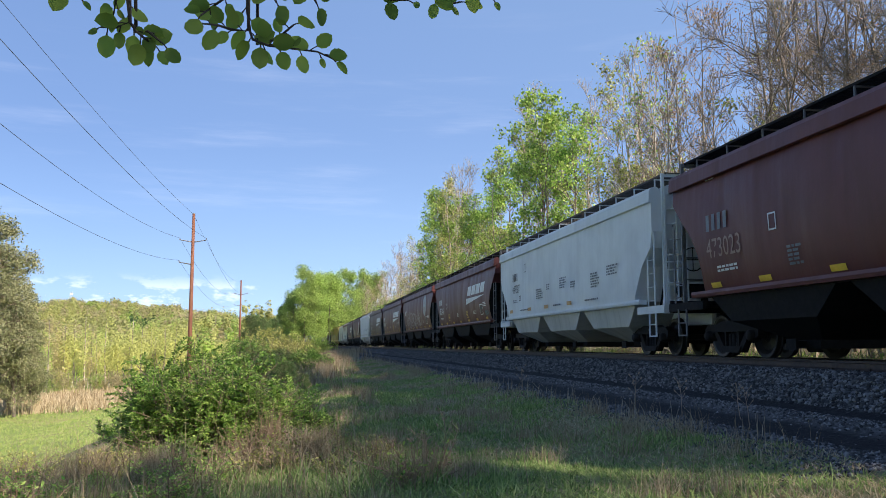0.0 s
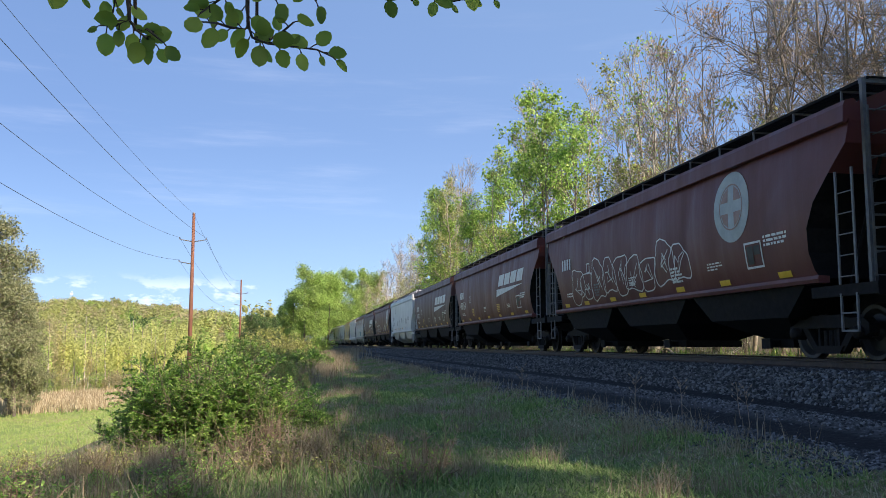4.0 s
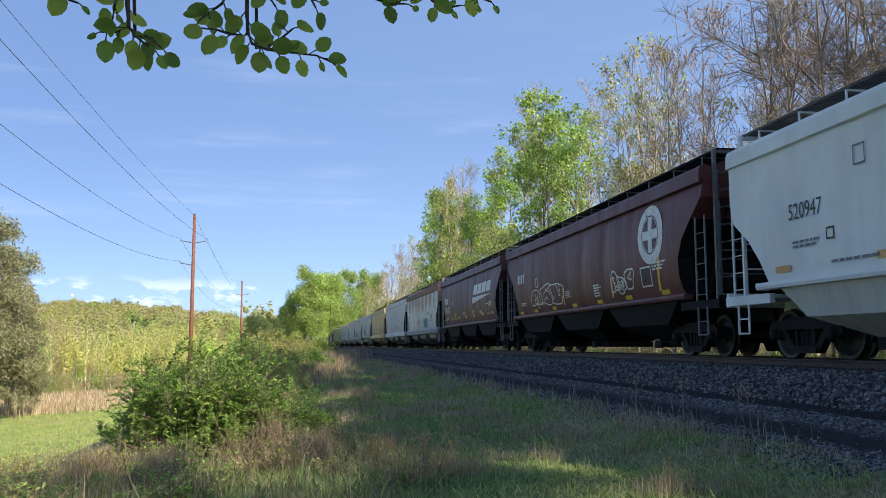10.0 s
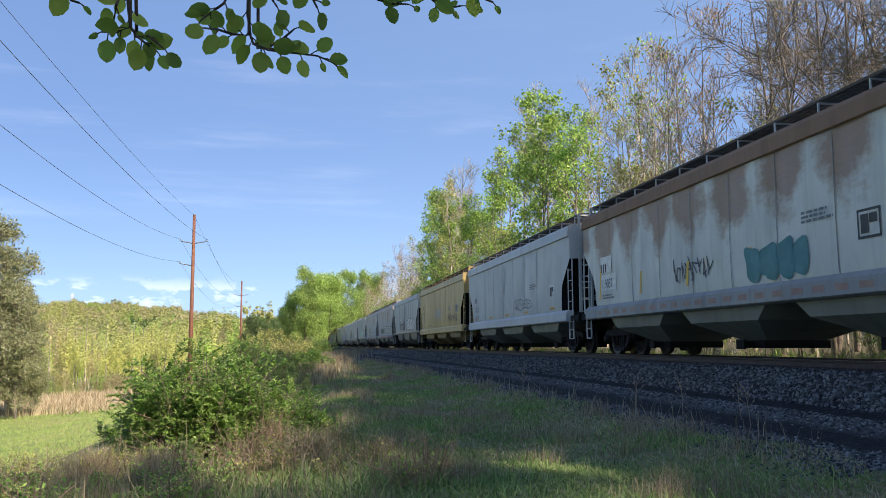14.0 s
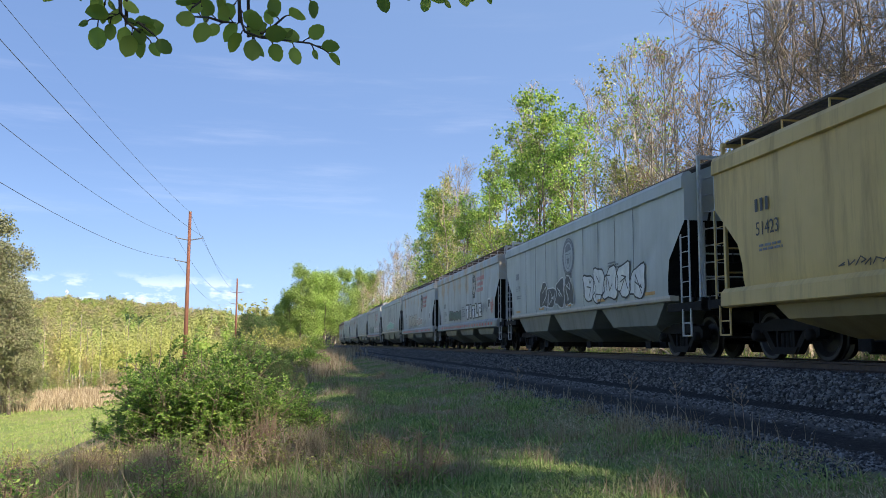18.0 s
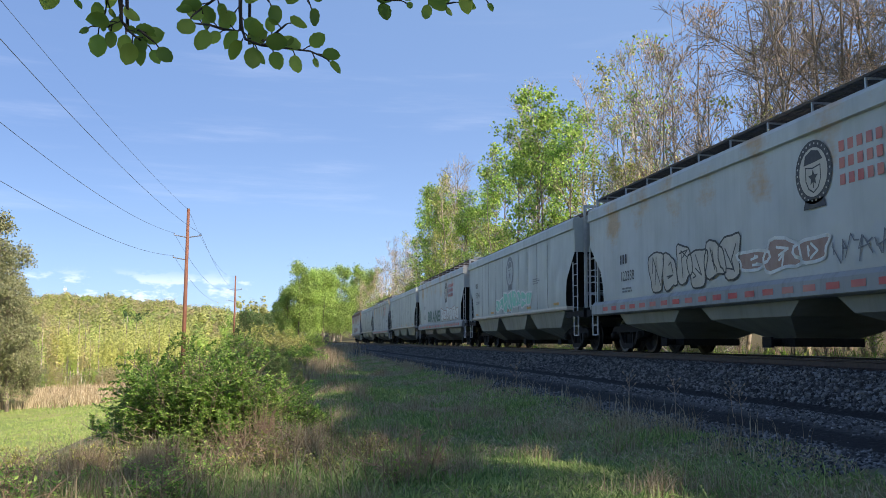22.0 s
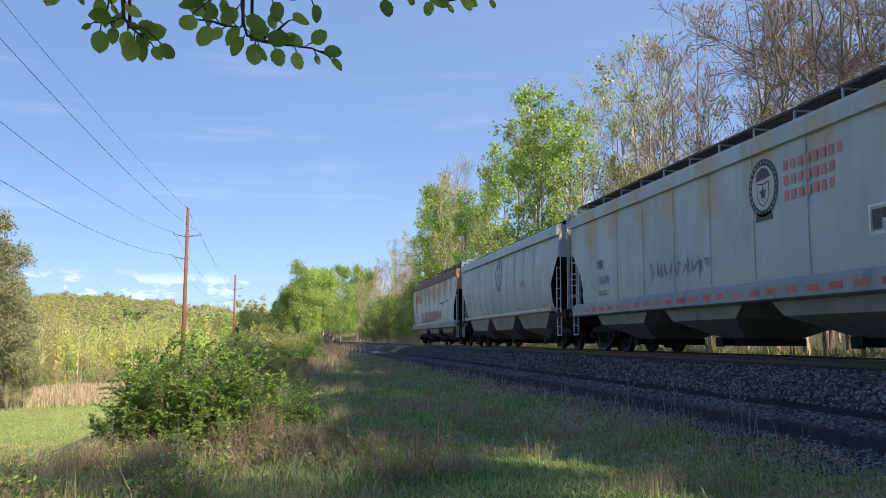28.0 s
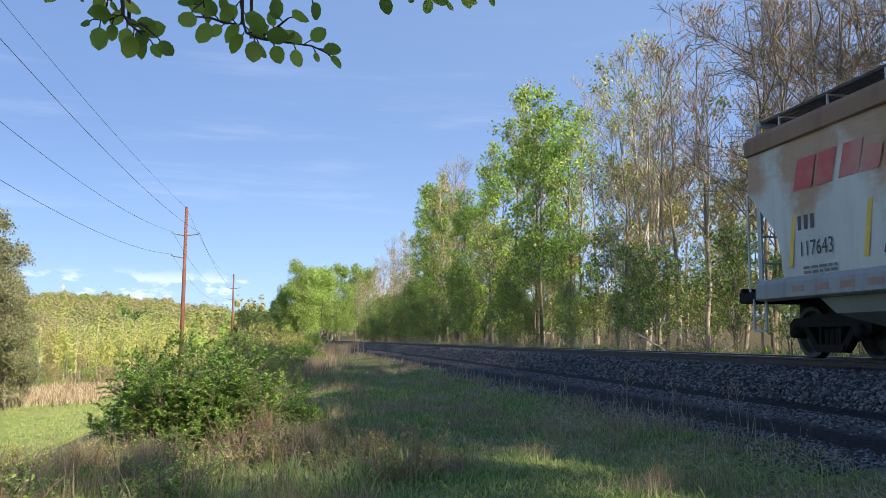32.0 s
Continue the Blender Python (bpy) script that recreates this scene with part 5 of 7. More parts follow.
def motions():
    """The train rolls towards the camera's right; its wheels turn; the branch overhead sways."""
    for k, car in enumerate(CARS):
        rows = []
        for n in range(0, 65):
            t = n / 2
            x, y, a = along(gap_at(t) + (coupling(k - 1) + coupling(k)) / 2)
            rows.append((t, pose(x, y, 0, 0, 0, a)))
        walk(car, rows)
    drift = [(0.0, 0.0, 0.0), (1.0, -0.001, 0.002), (2.0, 0.001, 0.0), (3.0, -0.001, 0.001), (3.5, -0.001, 0.004), (5.5, -0.003, -0.001), (6.0, -0.003, 0.003), (7.0, -0.004, 0.0), (8.0, -0.005, -0.003), (9.0, -0.004, -0.005), (10.0, -0.003, -0.008), (11.0, -0.001, -0.009), (12.0, 0.001, -0.005), (13.0, 0.0, -0.007), (14.0, 0.001, -0.007), (14.5, 0.003, -0.005), (16.5, -0.001, 0.001), (17.0, -0.002, 0.009), (17.5, -0.011, 0.02), (18.0, -0.014, 0.013), (18.5, -0.024, 0.035), (19.0, -0.017, 0.035), (19.5, -0.009, 0.014), (20.0, -0.011, 0.006), (20.5, -0.008, 0.004), (21.0, -0.007, -0.009), (21.5, -0.006, -0.011), (22.0, -0.007, -0.01), (23.0, -0.009, -0.01), (24.0, -0.005, -0.01), (25.0, -0.002, -0.009), (25.5, -0.002, -0.008), (27.5, -0.001, -0.003), (28.0, -0.002, -0.004), (29.0, -0.001, -0.004), (30.0, 0.0, -0.001), (31.0, -0.002, 0.001), (32.0, -0.001, 0.0)]
    for n, s in enumerate(SPRIGS):
        x, y, z = s.location
        walk(s, [(t, pose(x + dx * math.cos(YAW), y - dx * math.sin(YAW), z + dz, 0, 60 * dx * (1 + 0.3 * (n % 3)), 0)) for t, dx, dz in drift])
    spin = [(n / 30, Matrix.Rotation(-(gap_at(0) - gap_at(n / 30)) / 0.457, 4, "X") @ Matrix.Identity(4)) for n in range(0, 961)]
    first = WHEELS[0]
    walk(first, spin)
    for w in WHEELS[1:]:
        w.rotation_mode = "QUATERNION"
        w.animation_data_create().action = first.animation_data.action
        w.animation_data.action_slot = first.animation_data.action_slot


# ---- trees ----
def branch_tubes(segs, sides):
    """Tubes from arrays: segs (n, k, 3) polylines with radii (n, k)."""
    P, Rr = segs
    n, k, _ = P.shape
    d = np.gradient(P, axis=1)
    d /= np.linalg.norm(d, axis=2, keepdims=True) + 1e-9
    ref = np.where(np.abs(d[..., 2:3]) < 0.9, np.array([0, 0, 1.0]), np.array([1.0, 0, 0]))
    a = np.cross(d, ref)
    a /= np.linalg.norm(a, axis=2, keepdims=True) + 1e-9
    b = np.cross(d, a)
    ang = 2 * np.pi * np.arange(sides) / sides
    V = P[:, :, None] + Rr[:, :, None, None] * (a[:, :, None] * np.cos(ang)[:, None] + b[:, :, None] * np.sin(ang)[:, None])
    idx = np.arange(n * k * sides).reshape(n, k, sides)
    nxt = np.roll(idx, -1, axis=2)
    F = np.stack([idx[:, :-1], nxt[:, :-1], nxt[:, 1:], idx[:, 1:]], -1).reshape(-1, 4)
    return V.reshape(-1, 3), F


def join(parts):
    vs, fs, o = [], [], 0
    for v, f in parts:
        vs.append(v)
        fs.append(f + o)
        o += len(v)
    return np.concatenate(vs), np.concatenate(fs)


def offshoots(rg, P, Rr, count, lo, hi, length, up, spread, rad, k=4, wig=0.12):
    """count children from each of the polylines P."""
    n, kk, _ = P.shape
    t = rg.uniform(lo, hi, (n, count))
    i = np.minimum((t * (kk - 1)).astype(int), kk - 2)
    fr = t * (kk - 1) - i
    rows = np.arange(n)[:, None]
    base = P[rows, i] * (1 - fr[..., None]) + P[rows, i + 1] * fr[..., None]
    axis = P[rows, i + 1] - P[rows, i]
    axis /= np.linalg.norm(axis, axis=2, keepdims=True) + 1e-9
    rnd = rg.normal(size=(n, count, 3))
    rnd -= (rnd * axis).sum(-1, keepdims=True) * axis
    rnd /= np.linalg.norm(rnd, axis=2, keepdims=True) + 1e-9
    d = axis * (1 - spread) + rnd * spread + np.array([0, 0, up])
    d /= np.linalg.norm(d, axis=2, keepdims=True) + 1e-9
    L = length * rg.uniform(0.55, 1.15, (n, count)) * (1.15 - 0.7 * (t - lo) / max(hi - lo, 1e-6))
    s = np.linspace(0, 1, k)
    Q = base[:, :, None] + d[:, :, None] * (L[..., None] * s)[..., None]
    Q += rg.normal(size=Q.shape) * (wig * L[..., None, None] * s[None, None, :, None] * 0.5)
    Q[..., 2] += (up * 0.35 * L[..., None] * s ** 2)
    r0 = np.minimum(rad, 0.75 * (Rr[rows, i]))
    R2 = r0[..., None] * (1 - 0.8 * s)
    return Q.reshape(-1, k, 3), R2.reshape(-1, k)


def leaves_at(rg, pts, size, droop=0.0, aspect=0.6):
    """Small four-cornered blades, turned at random, at the points given."""
    n = len(pts)
    d = rg.normal(size=(n, 3))
    d[:, 2] -= droop
    d /= np.linalg.norm(d, axis=1, keepdims=True)
    e = np.cross(d, rg.normal(size=(n, 3)))
    e /= np.linalg.norm(e, axis=1, keepdims=True) + 1e-9
    up = np.cross(d, e)
    s = (size * rg.uniform(0.6, 1.3, n))[:, None]
    v = np.stack([pts, pts + d * s * 0.5 + e * s * aspect * 0.5 + up * s * 0.08, pts + d * s, pts + d * s * 0.5 - e * s * aspect * 0.5 + up * s * 0.08], 1).reshape(-1, 3)
    f = np.arange(4 * n).reshape(n, 4)
    return v, f


def grow(seed, height, trunk_r, crown_lo, limb, counts, up, nleaf, leaf, jitter, lean=0.03, forks=1):
    rg = np.random.default_rng(seed)
    k = 9
    s = np.linspace(0, 1, k)
    P, R0 = [], []
    for j in range(forks):
        a = rg.uniform(0, 6.28)
        off = (0.12 * height * s ** 1.3)[:, None] * np.array([math.cos(a), math.sin(a), 0]) * (j > 0)
        p = np.stack([rg.normal() * lean * height * s ** 1.5, rg.normal() * lean * height * s ** 1.5, height * s * (1 - 0.08 * j)], -1) + off
        p[1:] += rg.normal(size=(k - 1, 3)) * np.array([0.006, 0.006, 0]) * height
        p[0, 2] = -0.3
        P.append(p)
        R0.append(trunk_r * (1 - 0.25 * (forks > 1)) * (1 - 0.93 * s ** 0.85))
    T, TR = np.array(P), np.array(R0)
    L1, R1 = offshoots(rg, T, TR, counts[0], crown_lo, 0.97, limb, up, 0.68, trunk_r * 0.25, 5)
    L2, R2 = offshoots(rg, L1, R1, counts[1], 0.25, 1.0, limb * 0.42, up * 0.8, 0.6, trunk_r * 0.09, 4)
    L3, R3 = offshoots(rg, L2, R2, counts[2], 0.2, 1.0, limb * 0.24, up * 0.6, 0.6, 0.012, 2)
    R3 = np.maximum(R3, 0.0105)
    wood = join([branch_tubes((T, TR), 7), branch_tubes((L1, R1), 5), branch_tubes((L2, np.maximum(R2, 0.018)), 3), branch_tubes((L3, R3), 3)])
    tips = np.concatenate([L3[:, 1], L3.mean(1), L2[:, 3]])
    pts = tips[rg.integers(0, len(tips), nleaf)] + rg.normal(size=(nleaf, 3)) * jitter
    return wood, leaves_at(rg, pts, leaf, 0.3, 0.7)


SPECIES = {}
TALL = {}


def plant_species():
    """name: seeds of a few forms each."""
    forms = [
        ("bare", 3, 19.5, 0.16, 0.3, 3.6, (17, 5, 3), 0.6, 260, 0.11, 0.12, 1, "bark", "leaf_olive", "tall bare tree with pale stems and fine twigs", "bare tree"),
        ("rusty", 3, 17.0, 0.15, 0.3, 3.6, (15, 5, 3), 0.55, 900, 0.12, 0.14, 1, "bark", "bud", "tall tree with swelling rust-red buds", "budding tree"),
        ("sparse", 3, 18.5, 0.15, 0.25, 3.6, (15, 5, 2), 0.5, 1500, 0.20, 0.2, 1, "bark", "leaf_olive", "slender tree in thin olive spring leaf", "tree"),
        ("green", 3, 19.0, 0.17, 0.18, 4.1, (18, 5, 2), 0.5, 3600, 0.25, 0.24, 1, "bark_dark", "leaf_yellowgreen", "tall tree in fresh yellow-green leaf", "tree"),
        ("low", 4, 8.0, 0.06, 0.06, 2.7, (14, 5, 2), 0.35, 2200, 0.19, 0.15, 3, "bark_dark", "leaf_green", "young tree in fresh green leaf at the wood's edge", "young tree"),
        ("shade", 3, 9.5, 0.07, 0.1, 2.8, (14, 5, 2), 0.4, 1500, 0.18, 0.16, 2, "bark", "leaf_olive", "young tree in thin olive leaf under the tall trees", "young tree"),
        ("birch", 2, 15.0, 0.13, 0.4, 2.2, (11, 5, 2), 0.6, 600, 0.16, 0.12, 3, "birch", "leaf_yellowgreen", "cluster of thin pale stems with few leaves", "tree"),
        ("forked", 3, 21.0, 0.18, 0.25, 5.4, (12, 7, 6), 0.22, 600, 0.10, 0.12, 3, "bark_dark", "bud", "tall forked bare tree with spreading dark twigs", "bare tree"),
        ("full", 3, 19.0, 0.26, 0.08, 5.0, (32, 6, 4), 0.3, 15000, 0.34, 0.5, 1, "bark_dark", "leaf_lime", "broad tree in full yellow-green leaf", "tree"),
        ("cedar", 2, 16.0, 0.26, 0.06, 3.4, (60, 6, 3), 0.05, 16000, 0.20, 0.22, 1, "bark_dark", "cedar", "dark grey-green evergreen tree", "evergreen"),
        ("juniper", 2, 7.0, 0.14, 0.05, 1.9, (40, 5, 3), 0.2, 9000, 0.13, 0.18, 1, "bark_dark", "leaf_dark", "small dark green evergreen", "evergreen"),
    ]
    for form in forms:
        TALL[form[0]] = form[2]
    for name, variants, h, tr, lo, limb, cnt, up, nl, leaf, jit, forks, bark, lm, label, cat in forms:
        SPECIES[name] = []
        for v in range(variants):
            w, l = grow(hash_of(name) + v, h, tr, lo, limb, cnt, up, nl, leaf, jit, 0.03, forks)
            SPECIES[name].append((fast_mesh("trunk", *w, M[bark], True), fast_mesh("crown", *l, M[lm]), label, cat))


def hash_of(s):
    return sum(ord(c) * (i + 3) for i, c in enumerate(s))


def plant(kind, v, x, y, scale=1.0, turn=0.0, group="trees of the trackside wood"):
    tr, cr, label, cat = SPECIES[kind][v % len(SPECIES[kind])]
    t = tagged(new("tree", None), label, cat, group)
    part("trunk", tr, None, t)
    part("crown", cr, None, t)
    t.matrix_basis = pose(x, y, float(land(x, y)), 0, 0, turn) @ Matrix.Diagonal((scale, scale, scale * 1.0, 1))
    return t


def crown_line(x, y):
    """How high the wood's crowns reach at a place: highest by the big green tree and towards the bend."""
    b = math.degrees(math.atan2(x, y))
    rise = np.interp(b, [2, 4.3, 6.2, 7.5, 8.3, 9.6, 10.4, 12.3, 13.4, 14.4, 15.9, 18, 19.5, 20.6, 22.9, 24.7, 26.4, 28, 32.6, 38, 60],
                     [3.5, 4.5, 6.0, 7.5, 8.8, 10.2, 12.2, 11.9, 12.5, 13.8, 16.5, 16.4, 16.0, 17.0, 19.2, 18.3, 19.6, 21.4, 25, 28, 40])
    return min(0.27 + math.hypot(x, y) * math.tan(radians(float(rise))), 26.0) - float(land(x, y))


def kind_at(b, roll, back):
    """What grows there, by the bearing along the edge of the wood."""
    if b < 7.6:
        return "bare" if roll < 0.55 else "rusty" if roll < 0.85 else "sparse"
    if b < 10.0:
        return "bare" if back and roll < 0.5 else "green" if roll < 0.85 else "sparse"
    if b < 12.6:
        return "bare" if back else "sparse" if roll < 0.3 else "green"
    if b < 14.6:
        return "green" if roll < 0.6 else "sparse"
    if b < 18.2:
        return "bare" if back and roll < 0.5 else "green" if roll < 0.6 else "sparse"
    if b < 19.6:
        return "sparse" if roll < 0.6 else "bare"
    if b < 24.0:
        return "bare" if roll < 0.35 else "birch" if roll < 0.75 else "sparse"
    if b < 27.5:
        return "rusty" if roll < 0.75 else "bare"
    return "forked" if roll < 0.6 else "rusty" if roll < 0.75 else "bare"


def build_wood():
    rg = random.Random(11)
    plant_species()
    # a strip of wood beyond the track; its part behind the eye shades the grass
    y = -78.0
    while y < 14:
        for x0, x1 in ((16.3, 18.6), (21, 25)):
            x, yy, roll = rg.uniform(x0, x1), y + rg.uniform(-1, 1), rg.random()
            # unseen trees, each kind picked for how much sun it should hold back
            plant("sparse" if -1 < yy < 8 and x0 < 20 else "full" if x0 < 20 and not -24 < yy < -8 else "green", rg.randrange(3), x, yy, rg.uniform(0.90, 1.05), rg.uniform(0, 360))
        y += 4.6
    # the wood before the eye, row behind row
    for x0, x1, y0, y1, step in ((16.4, 18.2, 15, 230, 4.4), (18.8, 22.0, 17, 215, 7.0)):
        y = y0
        while y < y1:
            x, yy, roll = rg.uniform(x0, x1), y + rg.uniform(-1, 1), rg.random()
            b = math.degrees(math.atan2(x, yy))
            kind = kind_at(b, roll, x0 > 18.5)
            top = crown_line(x, yy) * rg.choice((0.99, 0.93, 0.86, 0.78))
            if kind == "green" and 10 < b < 13:
                top *= 0.8
            plant(kind, rg.randrange(3), x, yy, min(top / TALL[kind], 1.25), rg.uniform(0, 360))
            y += step * (1 + max(0, y - 60) / 160)
    # the fuller trees that stand out from the row
    for kind, x, yy, q in (("green", 18.0, 62.5, 0.94), ("green", 19.0, 59, 0.88), ("green", 17.6, 117, 1.0), ("green", 17.2, 108, 0.92), ("bare", 19.5, 105, 1.02), ("bare", 20.5, 110, 1.0), ("bare", 18.4, 43.5, 1.0), ("birch", 18.8, 44.5, 0.98), ("birch", 17.6, 41.2, 1.0), ("rusty", 18.0, 38.5, 1.0), ("rusty", 18.6, 36.5, 1.0), ("forked", 18.8, 31.5, 1.05), ("forked", 18.0, 27.0, 1.1), ("green", 17.0, 86, 0.8), ("green", 17.4, 76, 0.85)):
        plant(kind, int(x * 7 + yy), x, yy, crown_line(x, yy) * q / TALL[kind], yy * 37)
    # leafy thickets low along the edge towards the bend
    for k in range(22):
        yy = 62 + 6.2 * k
        plant("low", k, 16.2 + 0.9 * math.sin(k * 2.3), yy, 0.75 + 0.3 * math.sin(k * 1.3) ** 2, k * 71, "young trees at the wood's edge")
    # young growth at its edge and under the tall trees
    y = 14.0
    while y < 205:
        plant("low", rg.randrange(4), rg.uniform(15.2, 18), y, rg.uniform(0.3, 0.75), rg.uniform(0, 360), "young trees at the wood's edge")
        kind = "shade" if rg.random() < 0.6 else "low"
        plant(kind, rg.randrange(4), rg.uniform(18, 22), y + rg.uniform(-1, 1), rg.uniform(0.6, 1.15), rg.uniform(0, 360), "young trees at the wood's edge")
        if y < 60 and rg.random() < 0.4:
            plant(kind, rg.randrange(4), rg.uniform(22, 30), y + rg.uniform(-1, 1), rg.uniform(0.6, 1.1), rg.uniform(0, 360), "young trees at the wood's edge")
        y += rg.uniform(2.2, 3.8)


# ---- the valley side: bush, brush, field woods, hill, poles and wires ----
def at(bearing, dist):
    """A place by its bearing from the track's direction, in degrees, and its distance."""
    return dist * math.sin(radians(bearing)), dist * math.cos(radians(bearing))


def bush_mesh(seed, width, height, stems, nleaf, leaf, dome=False):
    rg = np.random.default_rng(seed)
    k = 6
    s = np.linspace(0, 1, k)
    a = rg.uniform(0, 6.28, stems)
    tilt = rg.uniform(0.05, 1.2, stems)
    L = height * rg.uniform(0.75, 1.15, stems) / np.cos(np.minimum(tilt, 1.0) * 0.72)
    L = np.minimum(L, 0.62 * width)
    base = np.stack([np.cos(a) * 0.16 * width * rg.random(stems), np.sin(a) * 0.16 * width * rg.random(stems), np.full(stems, -0.05)], -1)
    d = np.stack([np.cos(a) * np.sin(tilt), np.sin(a) * np.sin(tilt), np.cos(tilt)], -1)
    if dome:
        # stems end on an uneven dome, and more of them reach the top
        tilt = np.arccos(rg.uniform(0.12, 1.0, stems))
        d = np.stack([np.cos(a) * np.sin(tilt), np.sin(a) * np.sin(tilt), np.cos(tilt)], -1)
        L = 1.0 / np.sqrt((np.sin(tilt) / (0.42 * width)) ** 2 + (np.cos(tilt) / (0.86 * height)) ** 2)
        L *= rg.uniform(0.72, 1.02, stems) * (1 + 0.10 * np.sin(3 * a + 1) * np.sin(tilt))
        base *= np.array([0.5, 0.5, 1])
    T = base[:, None] + d[:, None] * (L[:, None] * s)[..., None]
    T[..., 2] += (0.05 if dome else -0.12) * height * np.sin(tilt)[:, None] * s ** 2.5
    T += rg.normal(size=T.shape) * 0.03 * height * s[None, :, None]
    TR = 0.014 * (1 - 0.75 * s)[None].repeat(stems, 0)
    L1, R1 = offshoots(rg, T, TR, 11, 0.2, 1.0, (0.30 if dome else 0.34) * height, 0.1, 0.7, 0.004 if dome else 0.006, 4, 0.12)
    wood = join([branch_tubes((T, TR), 4), branch_tubes((L1, np.maximum(R1, 0.003)), 3)])
    # leaves in two ranks along each twig, their faces turned mostly to the sky
    n = len(L1)
    i = rg.integers(0, n, nleaf)
    t = rg.random(nleaf) ** 0.7
    j = np.minimum((t * 3).astype(int), 2)
    fr = (t * 3 - j)[:, None]
    pts = L1[i, j] * (1 - fr) + L1[i, j + 1] * fr
    pts[:, 2] = np.maximum(pts[:, 2], 0.03)
    tw = L1[i, j + 1] - L1[i, j]
    tw /= np.linalg.norm(tw, axis=1, keepdims=True) + 1e-9
    nrm = np.array([0, 0, 1.0]) + rg.normal(size=(nleaf, 3)) * 0.38
    side = np.cross(tw, nrm)
    side /= np.linalg.norm(side, axis=1, keepdims=True) + 1e-9
    d = tw * 0.55 + side * np.where(rg.random(nleaf) < 0.5, 1, -1)[:, None]
    d /= np.linalg.norm(d, axis=1, keepdims=True)
    e = np.cross(nrm, d)
    e /= np.linalg.norm(e, axis=1, keepdims=True) + 1e-9
    s1 = (leaf * rg.uniform(0.6, 1.3, nleaf))[:, None]
    v = np.stack([pts, pts + d * s1 * 0.5 + e * s1 * 0.25, pts + d * s1, pts + d * s1 * 0.5 - e * s1 * 0.25], 1).reshape(-1, 3)
    return wood, (v, np.arange(4 * nleaf).reshape(nleaf, 4))


def bush(x, y, seed, width, height, stems, nleaf, leaf, mat, label, name="bush", group="", wood="twig", dome=False):
    w, l = bush_mesh(seed, width, height, stems, nleaf, leaf, dome)
    b = tagged(new(name, None), label, "bush", group)
    part("stem_work", fast_mesh("stem_work", *w, M[wood]), None, b)
    part("foliage", fast_mesh("leaves", *l, M[mat]), None, b)
    b.location = (x, y, float(land(x, y)))
    return b


def stalks(name, label, n, place, height, mat, seed, lean=0.25, width=0.004, seg=3, category="grass"):
    """Thin bent blades: place(rg, n) gives x, y and a factor of height."""
    rg = np.random.default_rng(seed)
    x, y, hf = place(rg, n)
    h = height * hf * rg.uniform(0.5, 1.25, n)
    z = land(x, y)
    a, ln = rg.uniform(0, 6.28, n), rg.normal(0, lean, n)
    s = np.linspace(0, 1, seg)
    bend = ln[:, None] * s ** 2 * h[:, None]
    cx, cy, cz = x[:, None] + np.cos(a)[:, None] * bend, y[:, None] + np.sin(a)[:, None] * bend, z[:, None] + s * h[:, None] * (1 - 0.15 * np.abs(ln)[:, None])
    fx = rg.uniform(0, 6.28, n)[:, None]
    wd = width * (1 + y[:, None] / 22) * (1 - 0.85 * s)
    v = np.stack([np.stack([cx - np.cos(fx) * wd, cy - np.sin(fx) * wd * 0.4, cz], -1), np.stack([cx + np.cos(fx) * wd, cy + np.sin(fx) * wd * 0.4, cz], -1)], 2)
    i = np.arange(n * seg * 2).reshape(n, seg, 2)
    f = np.stack([i[:, :-1, 0], i[:, :-1, 1], i[:, 1:, 1], i[:, 1:, 0]], -1).reshape(-1, 4)
    return tagged(new(name, fast_mesh(name, v.reshape(-1, 3), f, M[mat])), label, category, "", "stuff")


